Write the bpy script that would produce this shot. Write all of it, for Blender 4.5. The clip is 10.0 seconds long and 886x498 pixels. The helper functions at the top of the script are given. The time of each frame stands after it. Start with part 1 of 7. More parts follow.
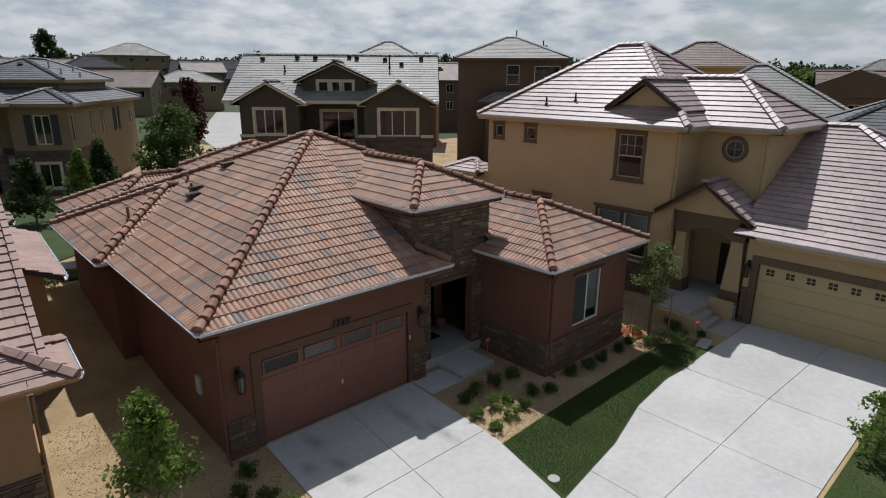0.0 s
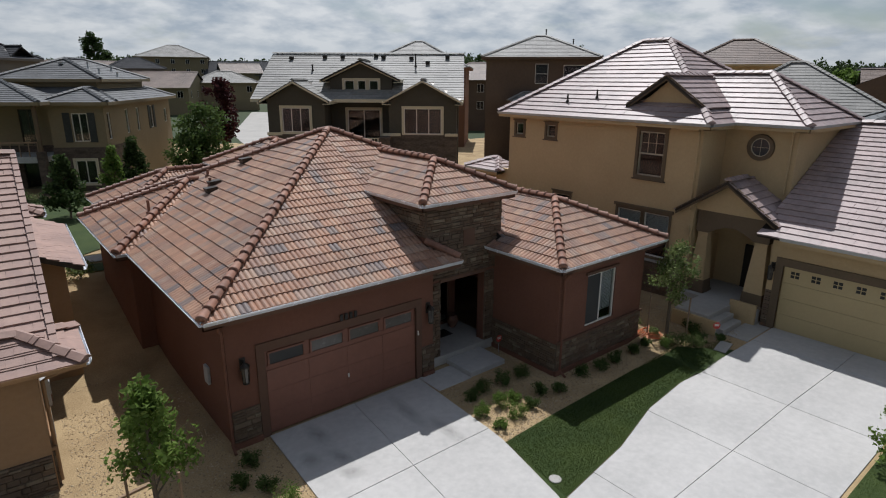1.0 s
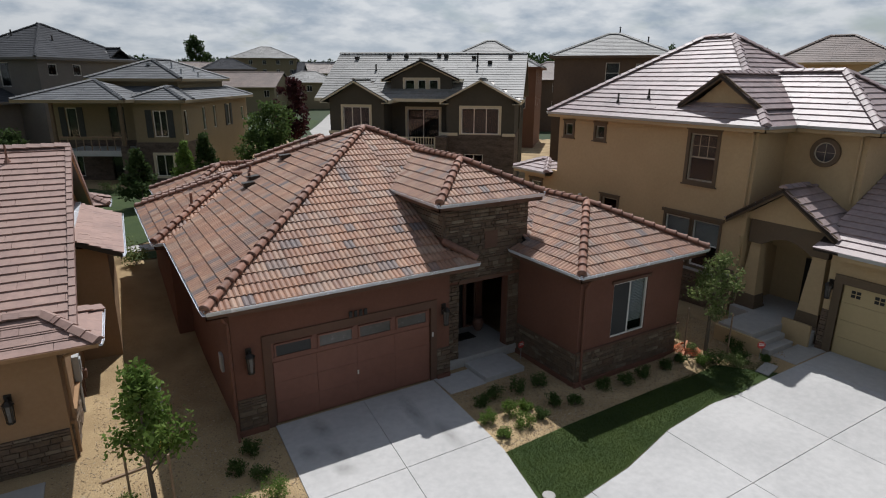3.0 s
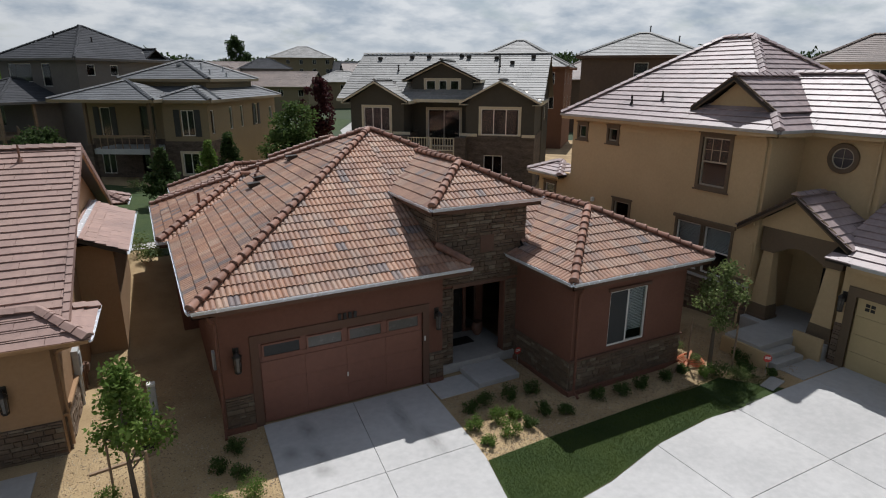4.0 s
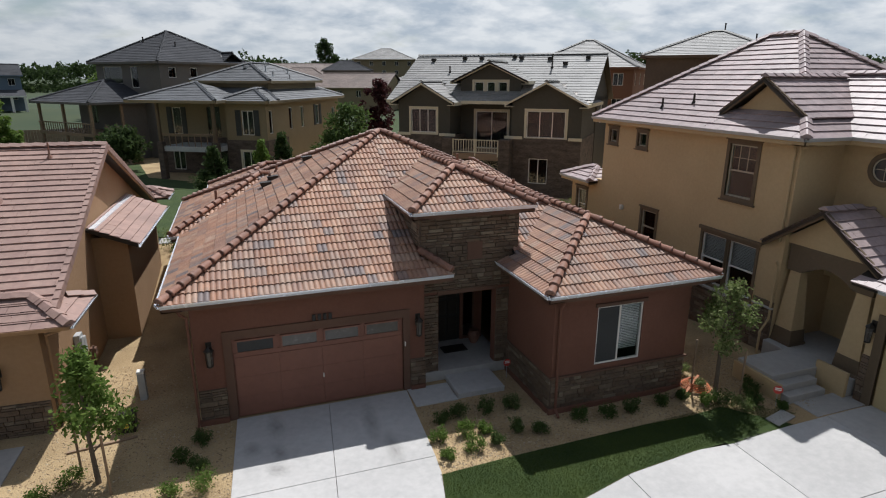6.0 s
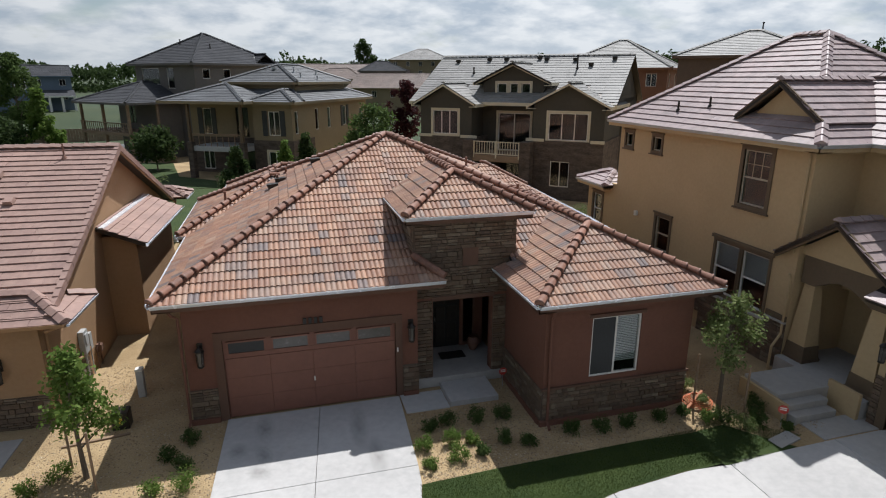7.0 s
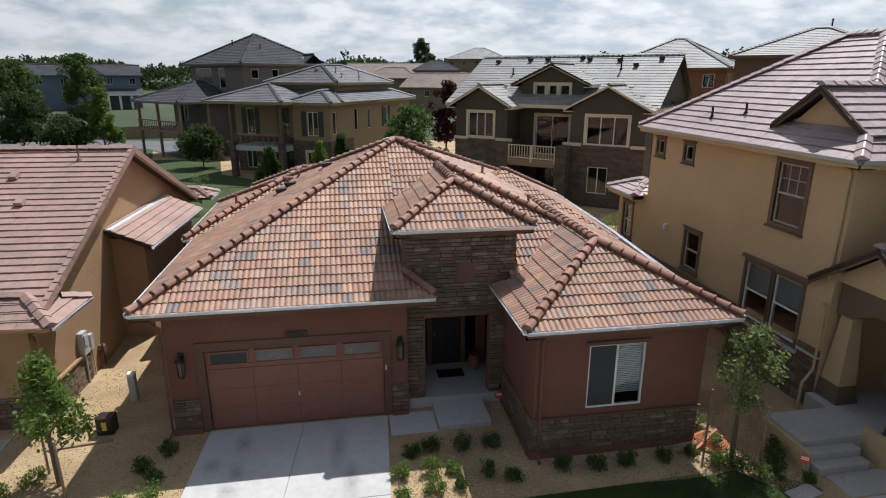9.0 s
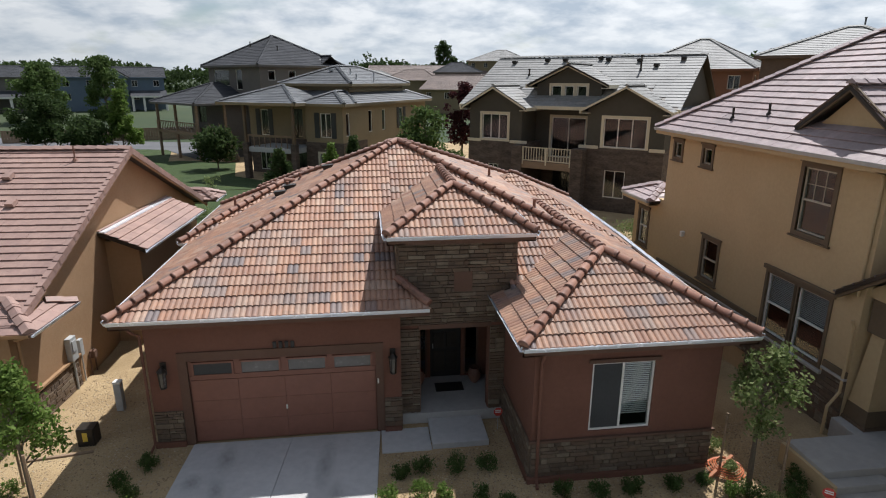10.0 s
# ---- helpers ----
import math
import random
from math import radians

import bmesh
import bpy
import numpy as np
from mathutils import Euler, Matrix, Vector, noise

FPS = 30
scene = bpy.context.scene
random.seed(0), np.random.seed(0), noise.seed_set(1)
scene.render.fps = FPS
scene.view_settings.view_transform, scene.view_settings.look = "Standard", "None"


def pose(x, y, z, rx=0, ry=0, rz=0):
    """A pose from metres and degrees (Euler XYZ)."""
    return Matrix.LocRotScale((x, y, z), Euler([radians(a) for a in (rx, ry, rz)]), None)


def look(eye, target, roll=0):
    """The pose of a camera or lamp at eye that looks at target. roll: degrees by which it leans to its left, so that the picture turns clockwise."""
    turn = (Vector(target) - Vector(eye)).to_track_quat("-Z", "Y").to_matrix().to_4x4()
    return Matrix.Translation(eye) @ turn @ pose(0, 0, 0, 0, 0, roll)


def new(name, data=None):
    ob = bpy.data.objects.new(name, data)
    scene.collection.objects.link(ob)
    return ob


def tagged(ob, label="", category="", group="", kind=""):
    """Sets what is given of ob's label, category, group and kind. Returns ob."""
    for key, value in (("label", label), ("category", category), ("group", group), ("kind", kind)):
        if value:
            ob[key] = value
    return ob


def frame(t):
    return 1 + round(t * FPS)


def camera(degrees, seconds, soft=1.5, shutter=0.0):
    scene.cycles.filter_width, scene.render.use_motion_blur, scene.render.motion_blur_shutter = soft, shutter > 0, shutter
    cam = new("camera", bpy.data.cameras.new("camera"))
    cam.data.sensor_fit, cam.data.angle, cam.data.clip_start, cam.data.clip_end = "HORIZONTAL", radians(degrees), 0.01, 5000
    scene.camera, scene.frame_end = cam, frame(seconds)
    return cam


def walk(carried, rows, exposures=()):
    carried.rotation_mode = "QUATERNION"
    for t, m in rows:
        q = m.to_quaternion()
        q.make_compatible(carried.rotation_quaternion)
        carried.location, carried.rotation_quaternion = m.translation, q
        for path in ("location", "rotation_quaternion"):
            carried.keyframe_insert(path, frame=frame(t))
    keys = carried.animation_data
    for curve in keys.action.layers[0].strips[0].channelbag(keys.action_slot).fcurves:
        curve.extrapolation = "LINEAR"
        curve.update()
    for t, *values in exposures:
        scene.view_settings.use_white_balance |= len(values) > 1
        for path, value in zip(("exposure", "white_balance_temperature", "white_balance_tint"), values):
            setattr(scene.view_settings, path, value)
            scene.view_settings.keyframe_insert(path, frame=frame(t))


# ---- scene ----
cam = camera(74.6, 10.0, soft=1.1)
METRES, EYE, TILT, LEAN, TURN = 11.4, 9.19, 0.0, 0.0, -42.7
ROWS = [
    (0.0, 0.0, 0.0, 0.0, 0.11, -16.3, -0.39),
    (0.5, 0.0283, 0.0022, -0.0057, 1.58, -16.32, -0.38),
    (1.0, 0.0625, 0.005, -0.0134, 3.44, -16.24, -0.27),
    (1.5, 0.0984, 0.0121, -0.0197, 5.5, -16.19, -0.22),
    (2.0, 0.1358, 0.0215, -0.0218, 7.63, -16.19, -0.25),
    (2.5, 0.1761, 0.0341, -0.0207, 9.67, -16.22, -0.26),
    (4.0, 0.3247, 0.0867, -0.0073, 15.15, -16.37, -0.25),
    (4.5, 0.3823, 0.1102, -0.0045, 17.11, -16.41, -0.29),
    (5.0, 0.4431, 0.1377, -0.0031, 19.25, -16.42, -0.24),
    (5.5, 0.5028, 0.1697, -0.0033, 21.47, -16.4, -0.19),
    (7.0, 0.6471, 0.2699, 0.0061, 27.35, -16.33, -0.11),
    (7.5, 0.6809, 0.3076, 0.0181, 29.05, -16.58, -0.14),
    (8.0, 0.7074, 0.3438, 0.0227, 30.52, -16.59, -0.15),
    (8.5, 0.7271, 0.3829, 0.0234, 31.9, -16.54, -0.16),
    (9.0, 0.7392, 0.4263, 0.0212, 33.17, -16.47, -0.17),
    (9.5, 0.7433, 0.4766, 0.0129, 34.39, -16.28, -0.13),
    (10.0, 0.7435, 0.5258, 0.0104, 35.37, -16.23, -0.17),
]
walk(cam, [(t, pose(0, 0, EYE, TILT, LEAN, TURN) @ pose(METRES * x, METRES * y, METRES * z, 90 + pitch, roll, yaw)) for t, x, y, z, yaw, pitch, roll in ROWS],
     exposures=[(0.0, -0.05), (2.5, -0.05), (4.5, 0.05), (5.5, 0.13), (7.0, 0.28), (8.0, 0.36), (10.0, 0.42)])

# ---------------------------------------------------------------- world, sun
SUN = Vector((0.352, 0.472, 1.0)).normalized()
elev, azim = math.asin(SUN.z), math.atan2(SUN.x, SUN.y)
world = bpy.data.worlds.new("sky")
scene.world = world
world.use_nodes = True
wt = world.node_tree
wt.nodes.clear()


def wnode(kind, **kw):
    n = wt.nodes.new(kind)
    for k, v in kw.items():
        n.inputs[k].default_value = v
    return n


w_out = wnode("ShaderNodeOutputWorld")
w_bg = wnode("ShaderNodeBackground", Strength=0.0255)
w_sky = wnode("ShaderNodeTexSky")
w_sky.sky_type, w_sky.sun_disc = "NISHITA", False
w_sky.sun_elevation, w_sky.sun_rotation = elev, azim
w_tc = wnode("ShaderNodeTexCoord")
# cloud sheet seen in perspective: puffs flatten towards the horizon
w_sep = wnode("ShaderNodeSeparateXYZ")
w_up = wnode("ShaderNodeMath")
w_up.operation = "MAXIMUM"
w_up.inputs[1].default_value = 0.0
w_den = wnode("ShaderNodeMath")
w_den.operation = "ADD"
w_den.inputs[1].default_value = 0.30
w_inv = wnode("ShaderNodeMath")
w_inv.operation = "DIVIDE"
w_inv.inputs[0].default_value = 1.0
w_plane = wnode("ShaderNodeVectorMath")
w_plane.operation = "SCALE"
w_n = wnode("ShaderNodeTexNoise", Scale=2.0, Detail=8.0, Roughness=0.55, Distortion=0.2)
w_n2 = wnode("ShaderNodeTexNoise", Scale=4.6, Detail=10.0, Roughness=0.54, Distortion=0.1)
w_ramp = wnode("ShaderNodeValToRGB")
w_ramp.color_ramp.elements[0].position, w_ramp.color_ramp.elements[1].position = 0.26, 0.44
w_shade = wnode("ShaderNodeValToRGB")
w_shade.color_ramp.elements[0].position, w_shade.color_ramp.elements[1].position = 0.36, 0.60
w_shade.color_ramp.elements[0].color = (13.2, 15.6, 18.6, 1)
w_shade.color_ramp.elements[1].color = (24.2, 25.4, 26.8, 1)
# more gaps overhead, where one looks up between the clouds
w_gap = wnode("ShaderNodeMapRange")
w_gap.inputs["From Min"].default_value, w_gap.inputs["From Max"].default_value = 0.16, 0.60
w_gap.inputs["To Min"].default_value, w_gap.inputs["To Max"].default_value = 1.0, 0.30
w_cover = wnode("ShaderNodeMath")
w_cover.operation = "MULTIPLY"
w_haze = wnode("ShaderNodeMapRange")
w_haze.inputs["From Min"].default_value, w_haze.inputs["From Max"].default_value = 0.0, 0.09
w_haze.inputs["To Min"].default_value, w_haze.inputs["To Max"].default_value = 0.65, 0.0
w_pale = wt.nodes.new("ShaderNodeMix")
w_pale.data_type = "RGBA"
w_pale.inputs["B"].default_value = (19.5, 21.3, 23.0, 1)
w_mix = wt.nodes.new("ShaderNodeMix")
w_mix.data_type = "RGBA"
wl = wt.links.new
wl(w_tc.outputs["Generated"], w_sep.inputs[0])
wl(w_sep.outputs["Z"], w_up.inputs[0])
wl(w_up.outputs[0], w_den.inputs[0])
wl(w_den.outputs[0], w_inv.inputs[1])
wl(w_tc.outputs["Generated"], w_plane.inputs[0])
wl(w_inv.outputs[0], w_plane.inputs["Scale"])
wl(w_plane.outputs[0], w_n.inputs["Vector"])
wl(w_plane.outputs[0], w_n2.inputs["Vector"])
wl(w_n.outputs["Fac"], w_ramp.inputs[0])
wl(w_n2.outputs["Fac"], w_shade.inputs[0])
wl(w_up.outputs[0], w_gap.inputs["Value"])
wl(w_ramp.outputs[0], w_cover.inputs[0])
wl(w_gap.outputs[0], w_cover.inputs[1])
wl(w_cover.outputs[0], w_mix.inputs["Factor"])
w_blue = wt.nodes.new("ShaderNodeVectorMath")
w_blue.operation = "SCALE"
w_blue.inputs["Scale"].default_value = 2.6
wl(w_sky.outputs[0], w_blue.inputs[0])
wl(w_blue.outputs[0], w_mix.inputs["A"])
wl(w_up.outputs[0], w_haze.inputs["Value"])
wl(w_haze.outputs[0], w_pale.inputs["Factor"])
wl(w_shade.outputs[0], w_pale.inputs["A"])
# clouds are brighter towards the sun
w_dot = wnode("ShaderNodeVectorMath")
w_dot.operation = "DOT_PRODUCT"
w_dot.inputs[1].default_value = SUN
w_fwd = wnode("ShaderNodeMapRange")
w_fwd.inputs["From Min"].default_value, w_fwd.inputs["From Max"].default_value = -0.55, 0.75
w_fwd.inputs["To Min"].default_value, w_fwd.inputs["To Max"].default_value = 0.20, 1.22
w_lit = wt.nodes.new("ShaderNodeVectorMath")
w_lit.operation = "SCALE"
wl(w_tc.outputs["Generated"], w_dot.inputs[0])
wl(w_dot.outputs["Value"], w_fwd.inputs["Value"])
wl(w_pale.outputs["Result"], w_lit.inputs[0])
wl(w_fwd.outputs[0], w_lit.inputs["Scale"])
wl(w_lit.outputs[0], w_mix.inputs["B"])
wl(w_mix.outputs["Result"], w_bg.inputs["Color"])
wl(w_bg.outputs[0], w_out.inputs["Surface"])

sun_data = bpy.data.lights.new("sun", "SUN")
sun_data.energy, sun_data.angle, sun_data.color = 4.1, radians(0.6), (0.985, 0.985, 1.0)
sun = new("sun", sun_data)
sun.matrix_world = look(SUN * 60, (0, 0, 0))


# ---------------------------------------------------------------- materials
def surf(name, a, b, scale=6.0, rough=0.7, bump=0.2, fine=60.0, patch=0.9, metal=0.0, spec=0.4, vary=(), stretch=None, thin=0.0):
    """A surface of two base colours in grain and patches; vary: colours that single pieces take by chance."""
    m = bpy.data.materials.new(name)
    m.use_nodes = True
    t = m.node_tree
    bsdf = t.nodes["Principled BSDF"]
    N = t.nodes.new
    link = t.links.new
    pos = N("ShaderNodeNewGeometry")
    vec = pos.outputs["Position"]
    if stretch:
        mp = N("ShaderNodeMapping")
        mp.inputs["Scale"].default_value = stretch
        link(vec, mp.inputs["Vector"])
        vec = mp.outputs[0]
    n1 = N("ShaderNodeTexNoise")
    n1.inputs["Scale"].default_value, n1.inputs["Detail"].default_value, n1.inputs["Roughness"].default_value = scale, 6, 0.62
    n2 = N("ShaderNodeTexNoise")
    n2.inputs["Scale"].default_value, n2.inputs["Detail"].default_value = patch, 4
    n3 = N("ShaderNodeTexNoise")
    n3.inputs["Scale"].default_value, n3.inputs["Detail"].default_value = fine, 4
    for n in (n1, n2, n3):
        link(vec, n.inputs["Vector"])
    add = N("ShaderNodeMath")
    add.operation = "ADD"
    link(n1.outputs["Fac"], add.inputs[0])
    link(n2.outputs["Fac"], add.inputs[1])
    rng = N("ShaderNodeMapRange")
    rng.inputs["From Min"].default_value, rng.inputs["From Max"].default_value = 0.75, 1.25
    link(add.outputs[0], rng.inputs["Value"])
    mix = N("ShaderNodeMix")
    mix.data_type = "RGBA"
    mix.inputs["A"].default_value, mix.inputs["B"].default_value = (*a, 1), (*b, 1)
    link(rng.outputs[0], mix.inputs["Factor"])
    col = mix.outputs["Result"]
    if vary:
        oi = N("ShaderNodeObjectInfo")
        sm = N("ShaderNodeMath")
        sm.operation = "ADD"
        link(oi.outputs["Random"], sm.inputs[0])
        link(pos.outputs["Random Per Island"], sm.inputs[1])
        fr = N("ShaderNodeMath")
        fr.operation = "FRACT"
        link(sm.outputs[0], fr.inputs[0])
        ramp = N("ShaderNodeValToRGB")
        ramp.color_ramp.interpolation = "LINEAR"
        el = ramp.color_ramp.elements
        el[0].position, el[0].color = 0, (*vary[0], 1)
        el[1].position, el[1].color = 1, (*vary[-1], 1)
        for i, c in enumerate(vary[1:-1], 1):
            e = el.new(i / (len(vary) - 1))
            e.color = (*c, 1)
        link(fr.outputs[0], ramp.inputs[0])
        mul = N("ShaderNodeMix")
        mul.data_type, mul.blend_type = "RGBA", "MULTIPLY"
        mul.inputs["Factor"].default_value = 1.0
        link(col, mul.inputs["A"])
        link(ramp.outputs[0], mul.inputs["B"])
        col = mul.outputs["Result"]
    link(col, bsdf.inputs["Base Color"])
    bsdf.inputs["Roughness"].default_value, bsdf.inputs["Metallic"].default_value = rough, metal
    bsdf.inputs["Specular IOR Level"].default_value = spec
    rr = N("ShaderNodeMapRange")
    rr.inputs["To Min"].default_value, rr.inputs["To Max"].default_value = max(rough - 0.1, 0.02), min(rough + 0.1, 1)
    link(n1.outputs["Fac"], rr.inputs["Value"])
    link(rr.outputs[0], bsdf.inputs["Roughness"])
    if bump:
        bp = N("ShaderNodeBump")
        bp.inputs["Strength"].default_value, bp.inputs["Distance"].default_value = bump, 0.02
        link(n3.outputs["Fac"], bp.inputs["Height"])
        link(bp.outputs[0], bsdf.inputs["Normal"])
    if thin:                                  # light comes through thin leaves and blades
        tr = N("ShaderNodeBsdfTranslucent")
        link(col, tr.inputs["Color"])
        ms = N("ShaderNodeMixShader")
        ms.inputs[0].default_value = thin
        link(bsdf.outputs[0], ms.inputs[1])
        link(tr.outputs[0], ms.inputs[2])
        link(ms.outputs[0], t.nodes["Material Output"].inputs["Surface"])
    return m


def glass_mat(name, tint):
    m = bpy.data.materials.new(name)
    m.use_nodes = True
    b = m.node_tree.nodes["Principled BSDF"]
    b.inputs["Base Color"].default_value = (*tint, 1)
    b.inputs["Transmission Weight"].default_value = 1.0
    b.inputs["Roughness"].default_value = 0.02
    b.inputs["IOR"].default_value = 1.45
    return m


def stain_mat(name, col):
    """A soft-edged spill: darker where it is thick, clear at its rim."""
    m = bpy.data.materials.new(name)
    m.use_nodes = True
    t = m.node_tree
    b = t.nodes["Principled BSDF"]
    b.inputs["Base Color"].default_value = (*col, 1)
    b.inputs["Roughness"].default_value = 0.7
    tc = t.nodes.new("ShaderNodeTexCoord")
    ln = t.nodes.new("ShaderNodeVectorMath")
    ln.operation = "LENGTH"
    nz = t.nodes.new("ShaderNodeTexNoise")
    nz.inputs["Scale"].default_value, nz.inputs["Detail"].default_value = 3.5, 5
    mr = t.nodes.new("ShaderNodeMapRange")
    mr.inputs["From Min"].default_value, mr.inputs["From Max"].default_value = 1.0, 0.1
    mu = t.nodes.new("ShaderNodeMath")
    mu.operation = "MULTIPLY"
    t.links.new(tc.outputs["Object"], ln.inputs[0])
    t.links.new(tc.outputs["Object"], nz.inputs["Vector"])
    t.links.new(ln.outputs["Value"], mr.inputs["Value"])
    t.links.new(mr.outputs[0], mu.inputs[0])
    t.links.new(nz.outputs["Fac"], mu.inputs[1])
    m2 = t.nodes.new("ShaderNodeMath")
    m2.operation = "MULTIPLY"
    m2.inputs[1].default_value = 0.55
    t.links.new(mu.outputs[0], m2.inputs[0])
    t.links.new(m2.outputs[0], b.inputs["Alpha"])
    return m


